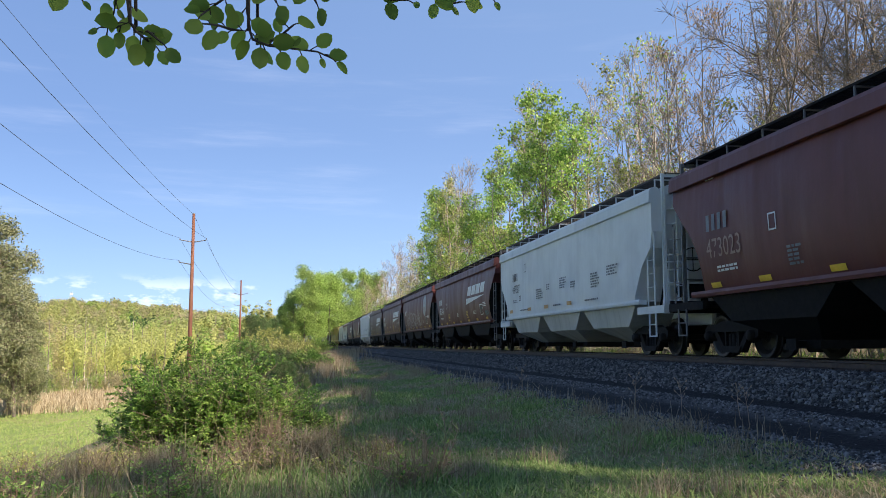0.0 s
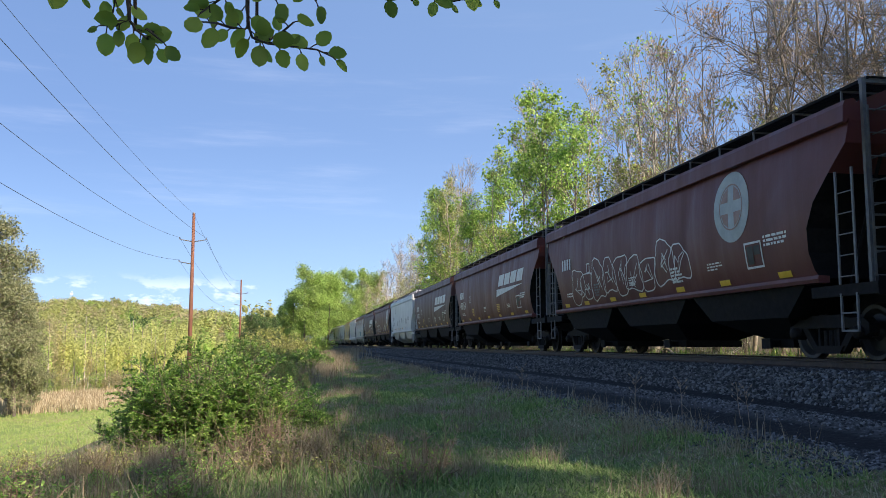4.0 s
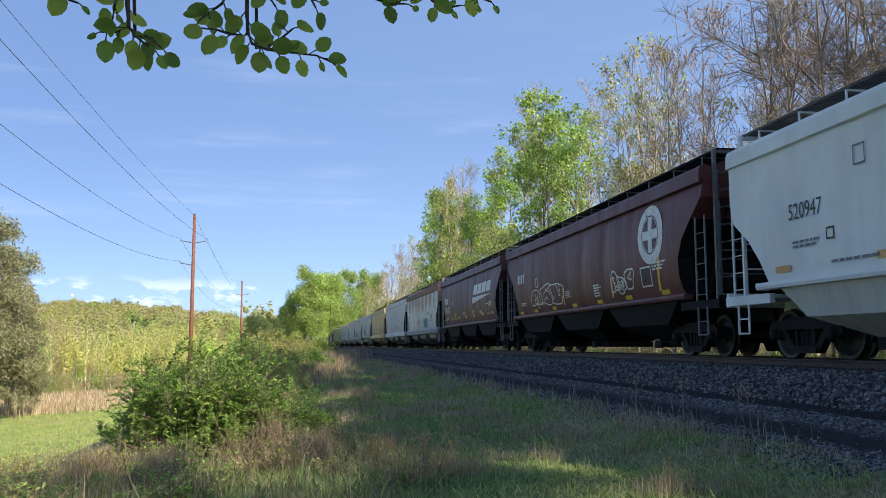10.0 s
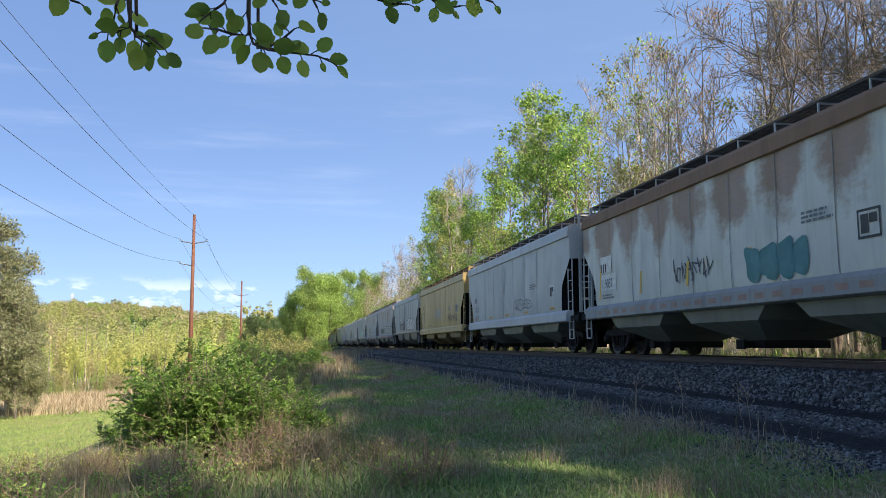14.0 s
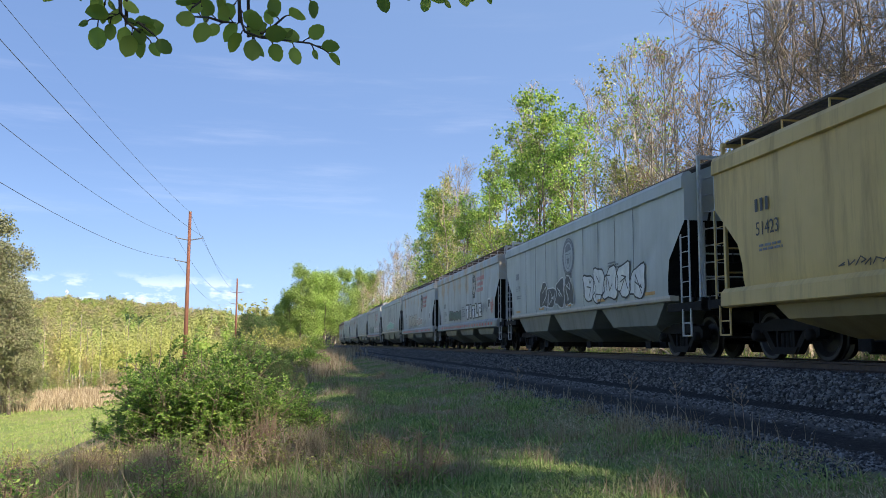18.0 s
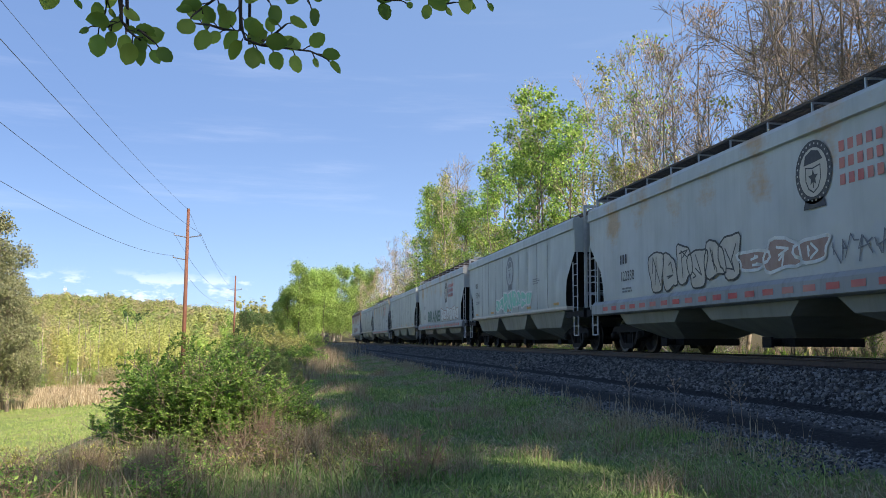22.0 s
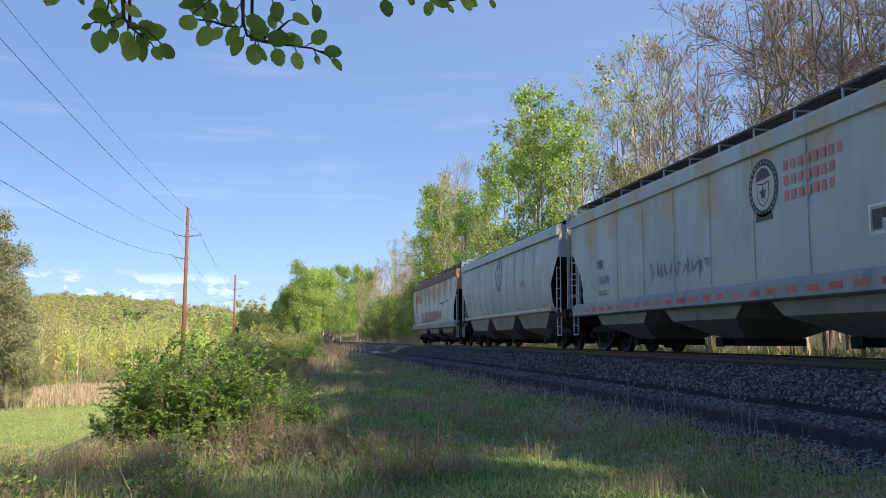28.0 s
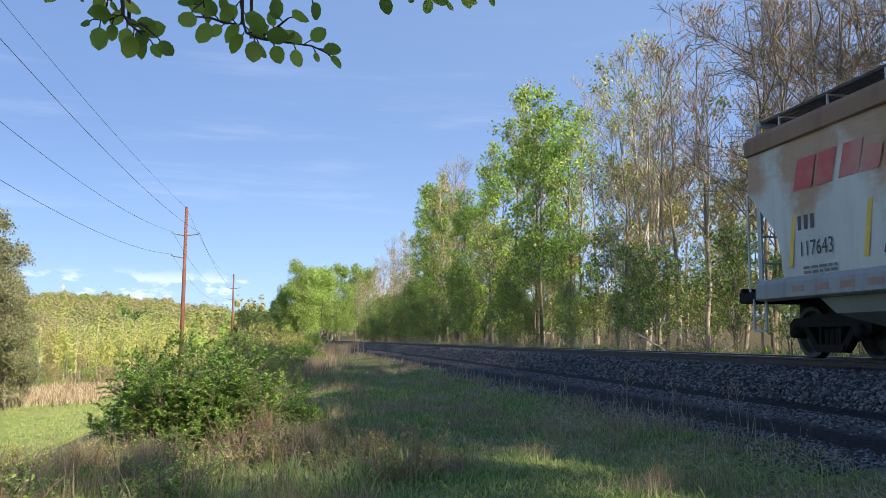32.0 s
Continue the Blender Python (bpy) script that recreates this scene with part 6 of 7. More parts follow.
def far_wood(name, label, seed, spots, height, nleaf, leaf, mats, trunk=True, wide=1.0, mid=0.62, jig=0.35, lift=0.35):
    """Many far trees in one mesh: a stem and an uneven crown of leaf clumps each."""
    rg = np.random.default_rng(seed)
    x, y = spots
    n = len(x)
    z = land(x, y)
    h = height * rg.uniform(0.65, 1.15, n)
    cr = h * rg.uniform(0.16, 0.28, n) * wide
    # each crown is a heap of smaller heads of leaf
    heads = rg.normal(size=(n, 9, 3))
    heads *= (rg.random((n, 9, 1)) ** 0.5 * 0.85) / np.linalg.norm(heads, axis=2, keepdims=True)
    own = rg.normal(size=(n, nleaf, 3)) * 0.21
    m = heads[np.arange(n)[:, None], rg.integers(0, 9, (n, nleaf))] + own
    lump = 1 + 0.35 * np.sin(m[..., 0] * 5 + rg.uniform(0, 6, (n, 1))) * np.sin(m[..., 2] * 4 + rg.uniform(0, 6, (n, 1)))
    px = x[:, None] + m[..., 0] * cr[:, None] * lump
    py = y[:, None] + m[..., 1] * cr[:, None] * lump
    pz = z[:, None] + h[:, None] * (mid + (1 - mid) * m[..., 2])
    pts = np.stack([px, py, pz], -1).reshape(-1, 3)
    # clumps face outward from the crown
    nm = (own / (np.linalg.norm(own, axis=2, keepdims=True) + 1e-9) + 0.5 * m).reshape(-1, 3) + rg.normal(size=(n * nleaf, 3)) * jig + np.array([0, 0, lift])
    nm /= np.linalg.norm(nm, axis=1, keepdims=True)
    e = np.cross(nm, rg.normal(size=nm.shape))
    e /= np.linalg.norm(e, axis=1, keepdims=True) + 1e-9
    d = np.cross(nm, e)
    sz = (leaf * rg.uniform(0.5, 0.9, n * nleaf))[:, None]
    v = np.stack([pts - d * sz, pts + e * sz * 0.8, pts + d * sz, pts - e * sz * 0.8], 1).reshape(-1, 3)
    f = np.arange(4 * n * nleaf).reshape(-1, 4)
    me = fast_mesh(name, v, f, [M[k] for k in mats])
    drift = np.sin(x / 17 + 1.7 * np.sin(y / 31)) + np.sin(y / 23 + 1.3 * np.sin(x / 19)) + rg.normal(0, 0.7, n)
    kinds = np.clip(((drift + 2.4) / 4.8 * len(mats)).astype(int), 0, len(mats) - 1)
    idx = np.repeat(kinds, nleaf).astype(np.int32)
    me.polygons.foreach_set("material_index", idx)
    tagged(new(name, me), label, "wood", "", "stuff")
    if trunk:
        s = np.linspace(0, 1, 3)
        T = np.stack([x[:, None] + 0 * s, y[:, None] + 0 * s, z[:, None] + h[:, None] * 0.9 * s], -1) + rg.normal(size=(n, 3, 3)) * 0.15
        tv, tf = branch_tubes((T, (0.012 * h)[:, None] * (1 - 0.7 * s)), 4)
        tagged(new(name + "_trunks", fast_mesh(name + "_trunks", tv, tf, M["birch"])), "pale trunks of the far wood", "tree trunks", "", "stuff")


def build_left():
    rg = np.random.default_rng(21)
    # the big bush at the edge of the bank, and lesser ones along it
    bush(-1.42, 13.8, 1, 3.7, 2.2, 210, 120000, 0.051, "leaf_bush", "dense rounded green bush with arching leafy sprays", "large_bush", dome=True)
    bush(0.0, 14.8, 2, 1.6, 1.2, 55, 18000, 0.052, "leaf_bush", "low green bush with arching sprays beside the large bush", dome=True)
    for k, (b, d, w, h) in enumerate(((-2.3, 34, 3.0, 1.7), (-1.0, 40, 2.2, 1.5), (-3.3, 46, 3.2, 2.4), (-2.0, 58, 4.5, 3.2), (-3.6, 64, 4.0, 3.4), (0.4, 50, 2.4, 1.3), (-0.2, 76, 4.0, 2.2), (1.0, 110, 5, 2.4))):
        x, y = at(b, d)
        bush(x, y, 30 + k, w, h, 60, 9000, 0.07 + 0.0006 * d, ("leaf_olive", "leaf_green", "leaf_bush")[k % 3], "straggling shrub in young leaf on the bank", "shrub", "shrubs along the bank")
    for k, (b, d, w, h) in enumerate(((-18.5, 13, 1.6, 0.7), (-16.5, 15, 1.4, 0.6), (-17.5, 17, 1.8, 0.8), (-12.0, 12.0, 1.0, 0.5))):
        x, y = at(b, d)
        bush(x, y, 50 + k, w, h, 22, 1300, 0.05, "leaf_olive", "low weedy shrub at the top of the bank", "weed_shrub", "low shrubs on the bank")
    rb = random.Random(77)
    for k in range(34):
        y, h = rb.uniform(8.6, 12.8), rb.uniform(0.25, 0.62)
        x = rb.uniform(-4.6, 0.6) + (12.8 - y) * 0.2
        bush(x, y, 200 + k, h * 1.9, h, 18, (500, 160, 1000)[k % 3], 0.05, ("leaf_olive", "leaf_green", "leaf_bush")[k % 3], "tangled low weeds with brown stems on the bank", "weed_clump", "weed clumps before the bush", "weed")
    # dark juniper-like trees behind the shrubs
    plant_far = (("juniper", -3.3, 80, 0.66), ("juniper", -2.4, 84, 0.6), ("juniper", -4.1, 90, 0.45), ("juniper", -1.7, 96, 0.62), ("juniper", -2.9, 92, 0.72))
    for kind, b, d, sc in plant_far:
        x, y = at(b, d)
        plant(kind, int(d), x, y, sc, b * 50, "dark evergreens on the bank")
    for b, d, sc in ((-1.2, 26, 0.17), (-0.6, 27.5, 0.14), (-1.7, 29, 0.16), (0.3, 24, 0.10)):
        x, y = at(b, d)
        plant("juniper", int(d * 3), x, y, sc, b * 90, "dark evergreens on the bank")
    # evergreen and tall tree at the field's edge
    for b, d, kind, sc in ((-18.3, 112, "cedar", 1.46), (-16.9, 116, "cedar", 0.98), (-20.0, 115, "cedar", 1.5), (-16.0, 120, "cedar", 0.72), (-17.2, 121, "cedar", 1.25)):
        x, y = at(b, d)
        plant(kind, int(d), x, y, sc, 40, "evergreens at the field's edge")
    x, y = at(-17.4, 130)
    plant("sparse", 1, x, y, 1.35, 0, "evergreens at the field's edge")
    x, y = at(-18.3, 126)
    plant("sparse", 2, x, y, 1.4, 90, "evergreens at the field's edge")
    # leafy trees where the track bends
    for b, d, sc in ((0.2, 200, 0.92), (0.9, 203, 0.82), (-0.5, 202, 0.68), (1.7, 208, 0.88), (2.4, 214, 0.82), (-1.2, 206, 0.55), (2.9, 222, 0.95), (0.9, 232, 0.98), (4.0, 236, 0.98), (2.2, 250, 1.0), (5.0, 262, 1.0)):
        x, y = at(b, d)
        plant("full", int(d * 7), x, y, sc, d * 31, "leafy trees at the bend")
    # valley wood beyond the field, airy in front and closed behind, and the wooded hill
    def fan(b0, b1, d0, d1, n, p=1.0):
        b, d = np.radians(rg.uniform(b0, b1, n)), d0 + (d1 - d0) * rg.random(n) ** p
        return d * np.sin(b), d * np.cos(b)
    far_wood("valley_edge", "slender pale-stemmed trees in thin tan and lime leaf", 3, fan(-27, -7, 172, 215, 85), 13.5, 1000, 0.23, ["far_tan", "far_yellow", "far_yellow", "far_tan", "far_green"], True, 0.85, 0.60, 0.25, 1.0)
    far_wood("valley_wood", "young yellow-green wood beyond the field", 8, fan(-30, -2.5, 215, 380, 440), 11.0, 380, 0.45, ["far_tan", "far_yellow", "far_green", "far_yellow", "far_yellow"], False, 1.3, 0.5, 0.2, 1.1)
    far_wood("field_thicket", "low green and tan bushes along the field's edge", 9, fan(-27, -2, 160, 172, 110), 4.2, 420, 0.16, ["far_green", "far_tan", "far_yellow"], False, 2.0, 0.45, 0.6)
    far_wood("hill_wood", "wooded hillside in mixed spring green", 4, fan(-34, 9, 370, 1000, 4200, 0.75), 9.5, 90, 1.0, ["far_olive", "far_yellow", "far_tan", "far_yellow", "far_green"], False, 1.6, 0.5, 0.14, 0.9)
    far_wood("hill_pines", "small group of dark pines on the hillside", 14, fan(-10.6, -9.3, 500, 540, 9), 12, 260, 0.8, ["leaf_dark"], False, 1.0, 0.5, 0.4)
    far_wood("trackside_thicket", "tangled young growth behind the tall trees", 12, (rg.uniform(31, 66, 330), rg.uniform(8, 300, 330)), 6.5, 420, 0.17, ["leaf_olive", "far_yellow", "leaf_green"], True, 1.7, 0.42, 0.7)
    # a second wood across the open strip behind the first
    n = 230
    far_wood("back_wood", "pale spring wood behind the trackside trees", 6, (rg.uniform(70, 130, n), rg.uniform(-10, 330, n)), 9, 180, 0.6, ["far_tan", "far_yellow", "leaf_olive"])
    n = 90
    far_wood("bend_wood", "mixed spring wood beyond the bend", 7, (rg.uniform(-30, 60, n), rg.uniform(270, 360, n)), 14, 260, 0.7, ["far_yellow", "leaf_olive", "far_green"])
    # dead brushwood along the wood's edge, pale and tangled
    brush = []
    for k in range(4):
        w, l = bush_mesh(90 + k, 2.6, 1.7, 26, 260, 0.07)
        brush.append((fast_mesh("stem_work", *w, M["birch" if k % 2 else "weed"]), fast_mesh("leaves", *l, M["leaf_olive" if k % 2 else "weed"])))
    rk = random.Random(41)
    for k in range(46):
        y = 16 + 3.2 * k + rk.uniform(-1, 1)
        x = rk.uniform(13.9, 16.2)
        b = tagged(new("brushwood", None), "tangle of pale dead stems at the wood's edge", "brushwood", "brushwood along the wood")
        part("stem_work", brush[k % 4][0], None, b)
        part("dry_leaves", brush[k % 4][1], None, b)
        b.matrix_basis = pose(x, y, float(land(x, y)), 0, 0, rk.uniform(0, 360)) @ Matrix.Scale(rk.uniform(0.5, 1.1), 4)
    # fallen pale trunks and limbs
    for k in range(12):
        x, y, L = rk.uniform(14.2, 17), rk.uniform(26, 80), rk.uniform(1.2, 2.6)
        a, up = rk.uniform(0, 6.28), rk.uniform(0.1, 0.6)
        lg = Shape().tube([(0, 0, 0), (0.5 * L * math.cos(a), 0.5 * L * math.sin(a), 0.5 * L * up + 0.1), (L * math.cos(a), L * math.sin(a), L * up)], [0.07, 0.05, 0.02], 6)
        lg.tube([(0.5 * L * math.cos(a), 0.5 * L * math.sin(a), 0.5 * L * up + 0.1), (0.8 * L * math.cos(a + 0.5), 0.8 * L * math.sin(a + 0.5), 0.7 * L * up + 0.4)], [0.03, 0.012], 5)
        f = tagged(part("fallen_limb", lg, M["birch"], smooth=True), "pale bare limb fallen at the wood's edge", "dead branch", "fallen limbs")
        f.location = (x, y, float(land(x, y)) + 0.02)
    # dry grass, turf and weeds
    def patch(x, y):
        return np.sin(x * 1.1 + 1.3 * np.sin(y * 0.45)) + np.sin(y * 0.83 + 1.7 * np.sin(x * 0.6)) + 0.7 * np.sin(x * 2.9 + y * 1.9)

    def turf(green):
        def place(rg, n):
            m = n * 3
            y = 5.2 + 60 * rg.random(m) ** 1.9
            x = rg.uniform(-4.2, 5.1, m) + 0.2 * np.sin(y * 1.7)
            q = (patch(x, y) - 0.5 * (x < 0.6) + 0.3) * green + rg.normal(0, 0.9, m) > 0.0
            x, y = x[q][:n], y[q][:n]
            k = n - len(x)
            x, y = np.concatenate([x, x[:k]]), np.concatenate([y, y[:k] + 0.05])
            return x, y, 0.7 + 0.5 * rg.random(n) * (1 + 0.6 * np.sin(x * 2 + y))
        return place
    stalks("turf", "short matted green grass beside the road", 110000, turf(1), 0.055, "grass", 61, 1.6, 0.007, 2)
    stalks("dry_turf", "dead straw-coloured grass lying among the green", 80000, turf(-1), 0.07, "straw", 62, 2.0, 0.0055, 2)

    def clumps(rg, n):
        k = 220
        cx, cy = rg.uniform(-3.5, 4.7, k), 6 + 34 * rg.random(k) ** 1.5
        i = rg.integers(0, k, n)
        return cx[i] + rg.normal(0, 0.16, n), cy[i] + rg.normal(0, 0.16, n), 0.5 + 0.6 * rg.random(n)

    def tufts(rg, n):
        k = 90
        cx, cy = rg.uniform(-2.5, 4.9, k), 7 + 34 * rg.random(k) ** 1.4
        i = rg.integers(0, k, n)
        return cx[i] + rg.normal(0, 0.13, n), cy[i] + rg.normal(0, 0.13, n), 0.7 + 0.6 * rg.random(n)
    stalks("green_tufts", "taller tufts of fresh green grass", 15000, clumps, 0.14, "grass", 71, 1.1, 0.008)
    stalks("straw_tufts", "taller tufts of dry grass", 10000, tufts, 0.26, "straw", 63, 0.6, 0.003)

    def ridge(rg, n):
        y = 30 + 95 * rg.random(n)
        x = np.interp(y, [30, 60, 125], [-1.6, -0.4, 2.6]) + rg.normal(0, 1.2, n) * (0.6 + y / 90)
        return x, y, np.full(n, 1.0)
    stalks("tall_dry_grass", "tall tan dry grass along the top of the bank", 26000, ridge, 0.62, "straw", 64, 0.35, 0.006)

    def under(rg, n):
        y = rg.uniform(8.0, 14.5, n)
        x = rg.uniform(-5.4, 0.6, n) + (14.5 - y) * 0.16
        return x, y, 0.6 + 0.7 * rg.random(n)
    stalks("bank_weeds", "tall dry weeds and twigs below the bush", 1500, under, 0.50, "straw", 65, 0.9, 0.005)
    stalks("green_weeds", "green weeds below the bush", 9000, under, 0.19, "grass", 66, 1.3, 0.0075)

    def edge(rg, n):
        y = 8 + 60 * rg.random(n) ** 1.5
        return 4.85 + rg.normal(0, 0.30, n), y, np.full(n, 1.0)
    stalks("road_weeds", "dead weed stalks along the edge of the cinder road", 800, edge, 0.30, "straw", 67, 0.5, 0.0032)

    def verge(rg, n):
        y = 12 + 130 * rg.random(n) ** 1.2
        return rg.uniform(12.7, 17.5, n), y, 0.5 + rg.random(n)
    stalks("verge_grass", "tan and green grass on the verge before the wood", 9000, verge, 0.5, "straw", 68, 0.5, 0.008, 2)
    stalks("verge_green", "green undergrowth on the verge before the wood", 24000, verge, 0.5, "leaf_green", 69, 0.8, 0.02)
    def russet(rg, n):
        return rg.normal(-0.40, 0.09, n), rg.normal(12.7, 0.09, n), 0.7 + 0.5 * rg.random(n)

    def pale_tuft(rg, n):
        i = rg.integers(0, 3, n)
        return np.array([-1.7, -2.6, 0.1])[i] + rg.normal(0, 0.15, n), np.array([10.9, 11.4, 11.2])[i] + rg.normal(0, 0.15, n), 0.6 + 0.5 * rg.random(n)
    stalks("russet_stems", "upright reddish-brown dead stems before the bush", 260, russet, 0.62, "weed", 73, 0.3, 0.004)
    stalks("pale_tufts", "pale tan tufts of dead grass before the bush", 2600, pale_tuft, 0.5, "straw", 74, 0.5, 0.0035)
    # field grass far below
    def field(rg, n):
        b, d = rg.uniform(-24, -4, n), 28 + 110 * rg.random(n)
        return d * np.sin(np.radians(b)), d * np.cos(np.radians(b)), 0.6 + 0.8 * rg.random(n)
    stalks("field_grass", "sunlit meadow grass in the valley", 34000, field, 0.16, "field_blade", 70, 0.9, 0.012, 2)
    def tan_band(rg, n):
        b, d = rg.uniform(-27, -3, n), 118 + 46 * rg.random(n) ** 0.7
        return d * np.sin(np.radians(b)), d * np.cos(np.radians(b)), 0.5 + 0.8 * rg.random(n)
    stalks("tall_meadow_grass", "tall tan dead grass at the foot of the valley wood", 26000, tan_band, 1.1, "straw", 72, 0.4, 0.012, 2)
    # single tall dead weeds
    rr = random.Random(8)
    stem = Shape().tube([(0, 0, -0.03), (0.015, 0.0, 0.3), (0.0, 0.01, 0.62)], [0.006, 0.005, 0.003], 4).mesh("stem", M["weed"])
    head = Shape().tube([(0, 0, 0), (0.08, 0, 0.08), (0.095, 0, 0.095), (0.115, 0, 0.12)], [0.003, 0.002, 0.012, 0.004], 5).mesh("seed_head", M["weed"])
    for k, (x, y, s) in enumerate(((1.75, 10.6, 1.0), (1.2, 9.1, 0.8), (4.7, 18, 1.1), (5.2, 13.0, 1.0), (5.5, 12.0, 0.9), (3.2, 14.5, 0.6), (2.2, 8.3, 0.7), (5.9, 10.8, 0.9), (6.2, 11.6, 0.8))):
        w = tagged(new("dead_weed", None), "dry brown weed stalk with seed heads", "weed", "dead weeds in the grass")
        part("stem", stem, None, w)
        for q in range(7):
            part("seed_head", head, None, w).matrix_basis = pose(0.01, 0, 0.3 + 0.042 * q, 0, 0, q * 137)
        w.matrix_basis = pose(x, y, float(land(x, y)), rr.uniform(-8, 8), rr.uniform(-8, 8), rr.uniform(0, 360)) @ Matrix.Scale(s, 4)


def build_power_line():
    """Three poles in a row; the first stands beside the camera, out of view."""
    spots = [(-11.2, 0.0, 14.0), (-11.4, 92.3, 13.92), (-12.75, 184.6, 13.7)]
    ends = []
    for x, y, top in spots:
        z0 = float(land(x, y))
        p = tagged(new("utility_pole", None), "tall rust-brown wooden utility pole with short crossarms", "utility pole", "poles of the power line")
        p.location = (x, y, 0)
        part("pole", Shape().tube([(0, 0, z0 - 0.5), (0, 0, (z0 + top) / 2), (0.0, 0, top)], [0.24, 0.2, 0.15], 10), M["pole"], p, smooth=True)
        tips = []
        for z, s in ((top - 2.85, 1), (top - 2.85, -1), (top - 5.2, -1)):
            part("crossarm", Shape().tube([(0.1 * s, 0, z - 0.12), (1.35 * s, 0, z + 0.1)], [0.07, 0.05], 6), M["porcelain"], p)
            ins = Shape()
            for k in range(4):
                ins.tube([(1.35 * s, 0, z + 0.1 + 0.06 * k), (1.35 * s, 0, z + 0.13 + 0.06 * k)], [0.075, 0.05], 8)
            part("insulator", ins, M["porcelain"], p)
            tips.append(Vector((x + 1.35 * s, y, z + 0.3)))
        tips.append(Vector((x, y, top - 0.05)))
        part("pole_cap", Shape().tube([(0, 0, top), (0, 0, top + 0.1)], [0.16, 0.12], 10), M["porcelain"], p)
        ends.append(tips)
    for a, b in ((0, 1), (1, 2)):
        for k in range(4):
            p, q = ends[a][k], ends[b][k]
            sag = (1.4, 2.0, 2.1, 1.0)[k] if a == 0 else 2.2
            pts = [p.lerp(q, i / 24) - Vector((0, 0, sag * 4 * (i / 24) * (1 - i / 24))) for i in range(25)]
            w = part("power_wire", Shape().tube(pts, 0.014 if k < 3 else 0.012, 5), M["wire"])
            tagged(w, "sagging dark grey power wire between the poles", "wire", "wires of the power line")
    x, y = at(-14.1, 900)
    z = float(land(x, y))
    tw = Shape()
    for k in range(5):
        tw.box(-0.6, 0.6, -0.6, 0.6, z + 7 + 1.7 * k, z + 7.2 + 1.7 * k)
    for sx in (-1, 1):
        tw.box(sx * 0.55 - 0.12, sx * 0.55 + 0.12, -0.15, 0.15, z - 1, z + 15)
    tw.box(-1.3, 1.3, -0.8, 0.8, z + 11.5, z + 13.2)
    t = part("radio_tower", tw, M["white"])
    t.location = (x, y, 0)
    tagged(t, "small pale lattice tower on the hilltop", "tower")


# ---- the twigs that hang in from above ----
def sky_spot(bearing, rise, dist):
    """A place by bearing and elevation from the eye."""
    c = math.cos(radians(rise))
    return Vector((EYE[0] + dist * c * math.sin(radians(bearing)), EYE[1] + dist * c * math.cos(radians(bearing)), EYE[2] + dist * math.sin(radians(rise))))


def leaf_shape(length, width, curl, rnd):
    """A broad pointed blade with a folded midrib and wavy edge."""
    sh = Shape()
    rows = []
    n = 9
    for i in range(n + 1):
        t = i / n
        w = width * 0.5 * (math.sin(math.pi * t ** 0.9) ** 0.55 if 0 < t < 1 else 0.02)
        w *= 1 + 0.06 * math.sin(i * 2.7 + rnd)
        sag = -curl * t * t * length
        rows.append([(-w, t * length, sag + 0.16 * w), (-w * 0.5, t * length, sag + 0.05 * w), (0, t * length, sag), (w * 0.5, t * length, sag + 0.05 * w), (w, t * length, sag + 0.16 * w)])
    sh.sheet(rows)
    return sh


SPRIGS = []


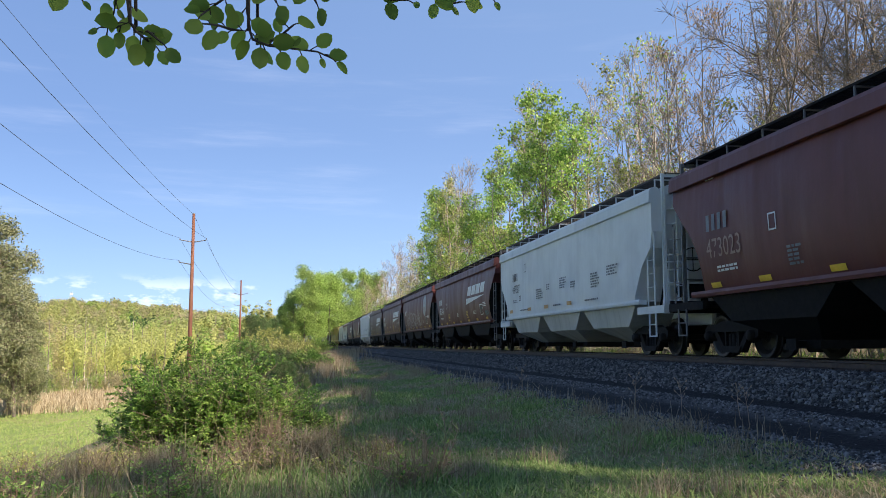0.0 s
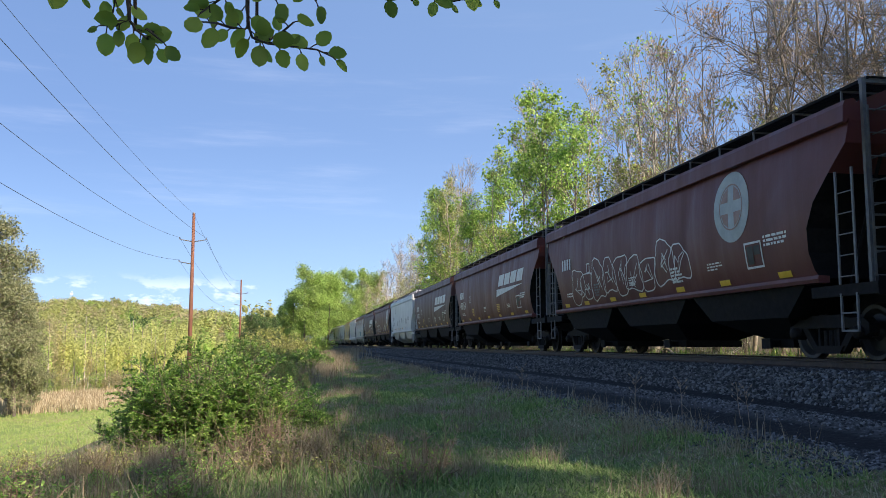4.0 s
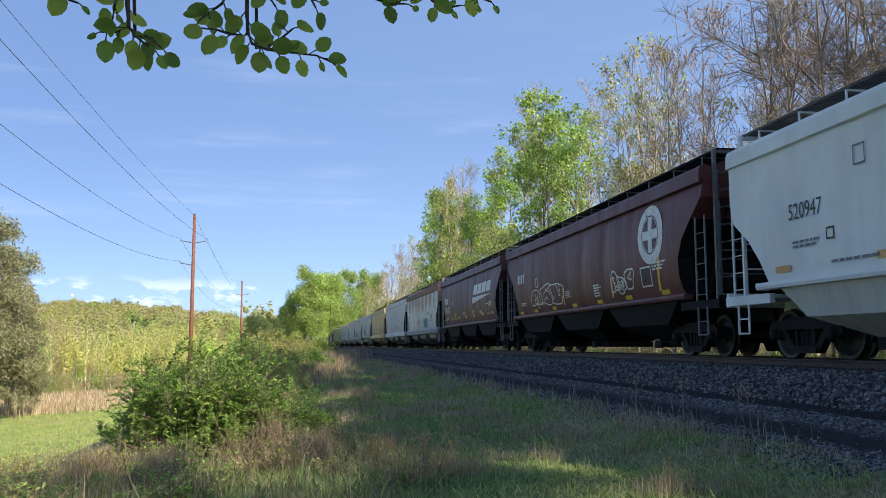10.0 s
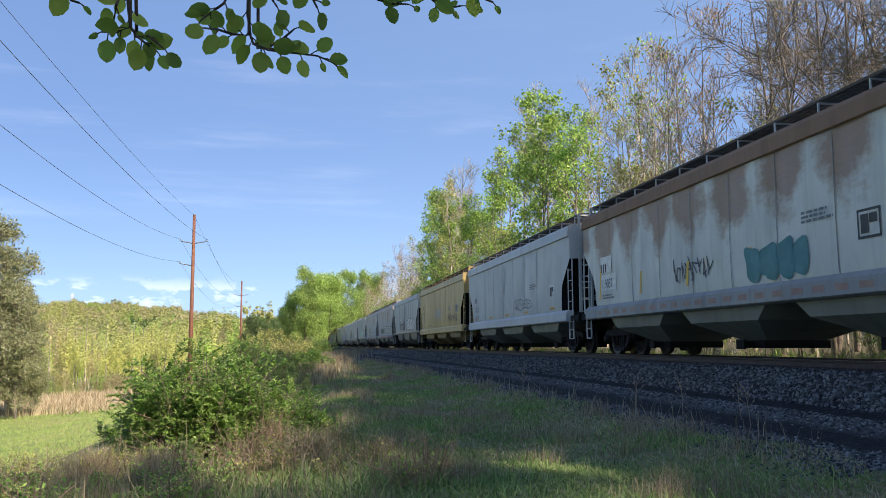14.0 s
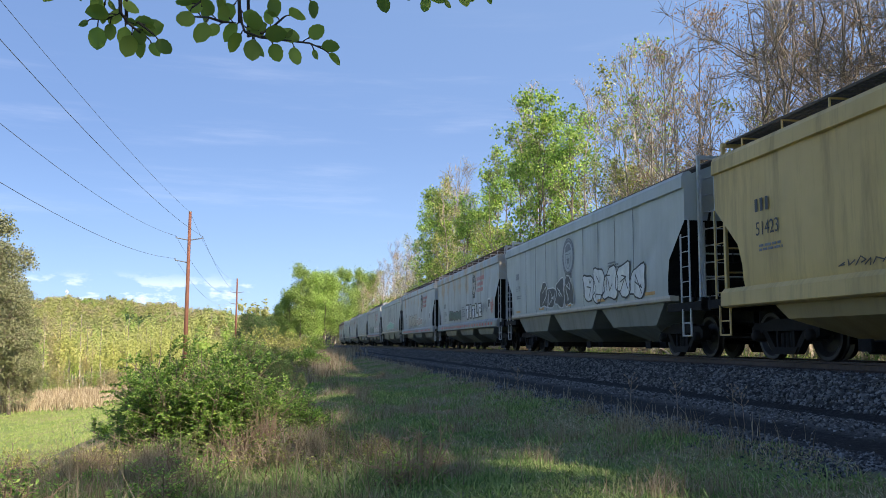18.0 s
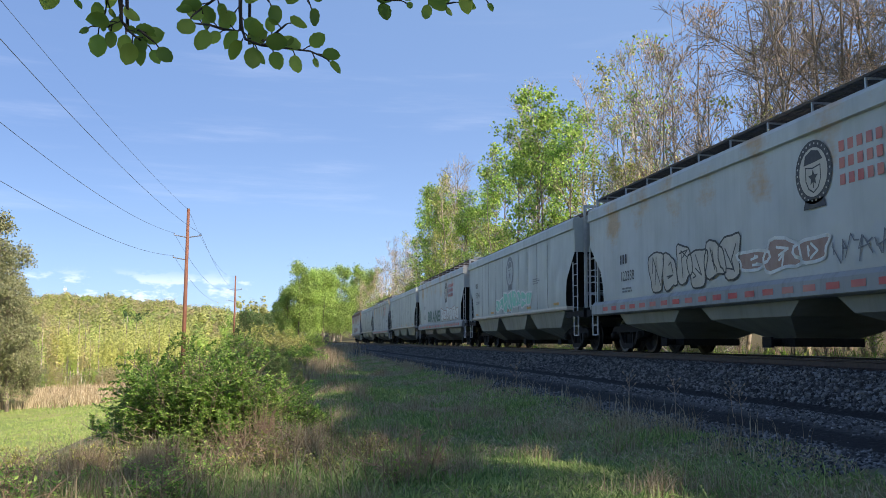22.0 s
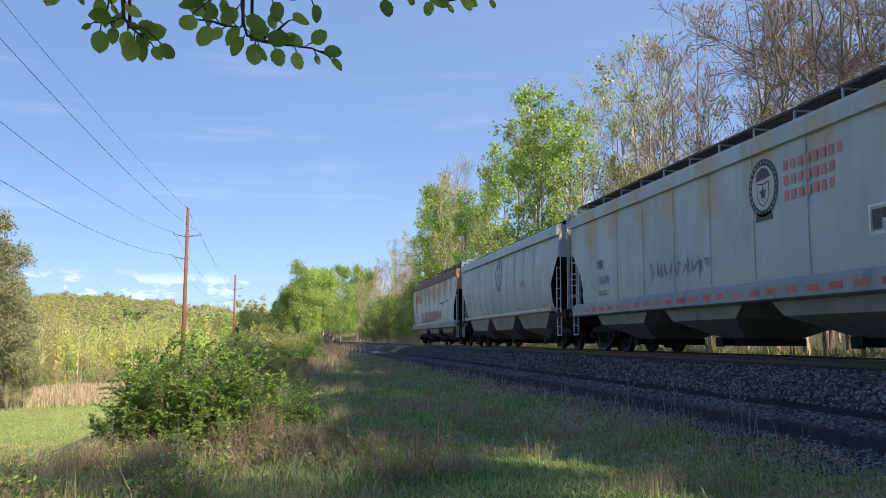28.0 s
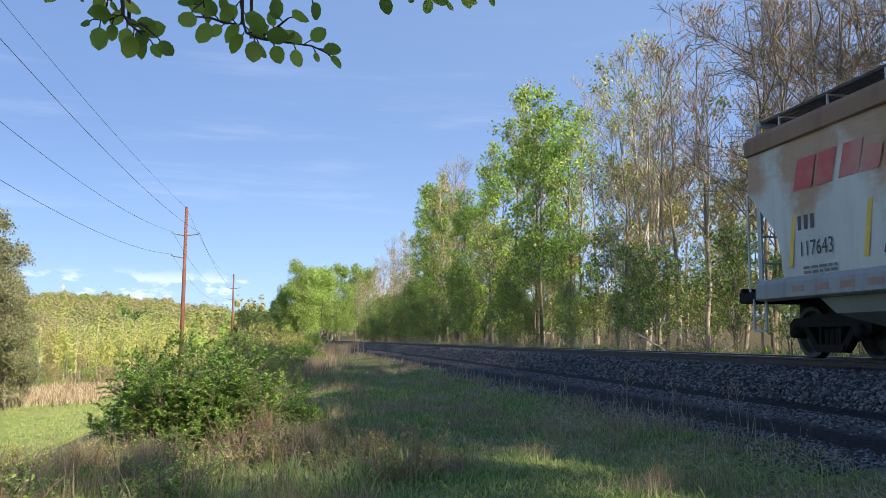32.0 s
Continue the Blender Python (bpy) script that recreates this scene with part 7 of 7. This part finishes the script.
def build_branch():
    rnd = random.Random(19)
    forms = [leaf_shape(0.040, 0.032, 0.12, 0.3), leaf_shape(0.034, 0.024, 0.25, 1.4), leaf_shape(0.048, 0.037, 0.15, 2.2), leaf_shape(0.022, 0.014, 0.3, 3)]
    forms = [f.mesh("leaf", M["leaf_fore"], True) for f in forms]
    D = 1.95
    # each sprig: the way of its stem, by bearing and elevation
    ways = [
        ([(-11.7, 22.5), (-11.6, 21.2), (-11.4, 19.9), (-11.0, 19.4), (-10.4, 19.0), (-9.7, 18.6)], 10), ([(-11.0, 19.3), (-10.3, 19.5), (-9.4, 18.9)], 3),
        ([(-11.4, 19.9), (-12.2, 19.5), (-13.1, 19.4)], 5), ([(-12.0, 22.1), (-12.3, 21.1), (-12.4, 20.3)], 3),
        ([(-4.0, 23.3), (-4.0, 21.3), (-3.8, 20.1), (-3.6, 19.6), (-2.6, 19.3), (-0.9, 19.2), (0.7, 19.1), (1.5, 18.8)], 15),
        ([(-3.9, 20.1), (-5.0, 20.1), (-5.9, 20.3), (-6.9, 20.3)], 6), ([(-3.3, 19.3), (-2.4, 19.6), (-1.6, 20.1), (-0.9, 20.7)], 7),
        ([(-5.1, 22.9), (-5.6, 21.9), (-6.5, 21.2), (-7.0, 20.8)], 6), ([(-2.9, 23.4), (-2.5, 22.5), (-2.1, 22.0)], 3), ([(-0.2, 23.6), (0.3, 22.6), (0.6, 22.1)], 3),
        ([(4.0, 24.0), (4.6, 22.8), (5.6, 22.5), (6.8, 22.5)], 5), ([(7.8, 24.3), (8.4, 22.9), (9.3, 22.2), (10.5, 22.4)], 6),
        ([(11.1, 23.9), (11.9, 22.9), (12.7, 22.6)], 3), ([(-15.4, 22.0), (-15.0, 21.0), (-14.5, 20.9)], 3),
    ]
    for way, count in ways:
        root = sky_spot(*way[0], D)
        s = tagged(new("leafy_twig", None), "hanging twig with broad fresh green leaves", "branch", "twigs overhead")
        s.location = root
        pts = [sky_spot(b, e, D + rnd.uniform(-0.06, 0.06)) - root for b, e in way]
        up = pts[0] + Vector((0, -0.1, 0.35))
        part("stem", Shape().tube([up] + pts, [0.0042] + [0.0038 - 0.0024 * i / len(pts) for i in range(len(pts))], 6), M["stem_dark"], s)
        for k in range(count):
            t = (0.12 + 0.88 * k / (count - 1)) * (len(pts) - 1)
            i = min(int(t), len(pts) - 2)
            p = pts[i].lerp(pts[i + 1], t - i)
            along_ = (pts[i + 1] - pts[i]).normalized()
            view = (p + root - Vector(EYE)).normalized()
            side = along_.cross(view).normalized() * (1 if k % 2 else -1)
            d = (along_ * rnd.uniform(0.1, 1.0) + side * rnd.uniform(0.5, 1.0) + Vector((0, 0, -0.35)) + view * rnd.uniform(-0.5, 0.5)).normalized()
            if k == count - 1:
                d = (along_ + Vector((0, 0, -0.3))).normalized()
            d = (d - view * d.dot(view) * 0.6).normalized()
            e = d.cross(view).normalized()
            q = Matrix((e, d, e.cross(d))).transposed().to_4x4() @ pose(0, 0, 0, 0, rnd.uniform(-50, 50), 0)
            # a short knobby spur carries each leaf
            spur = along_ * 0.004 + d * rnd.uniform(0.006, 0.016)
            part("spur", Shape().tube([p, p + spur * 0.6 + Vector((0, 0, 0.001)), p + spur], [0.0016, 0.0012, 0.0018], 5), M["stem_dark"], s)
            lf = part("leaf", forms[rnd.choice((0, 0, 1, 2, 2, 3))], None, s)
            lf.matrix_basis = Matrix.Translation(p + spur) @ q
        SPRIGS.append(s)


build_sky_dome()
build_ground()
build_track()
build_ballast()
build_wood()
build_left()
build_power_line()
build_train()
mark_cars()
build_branch()
motions()
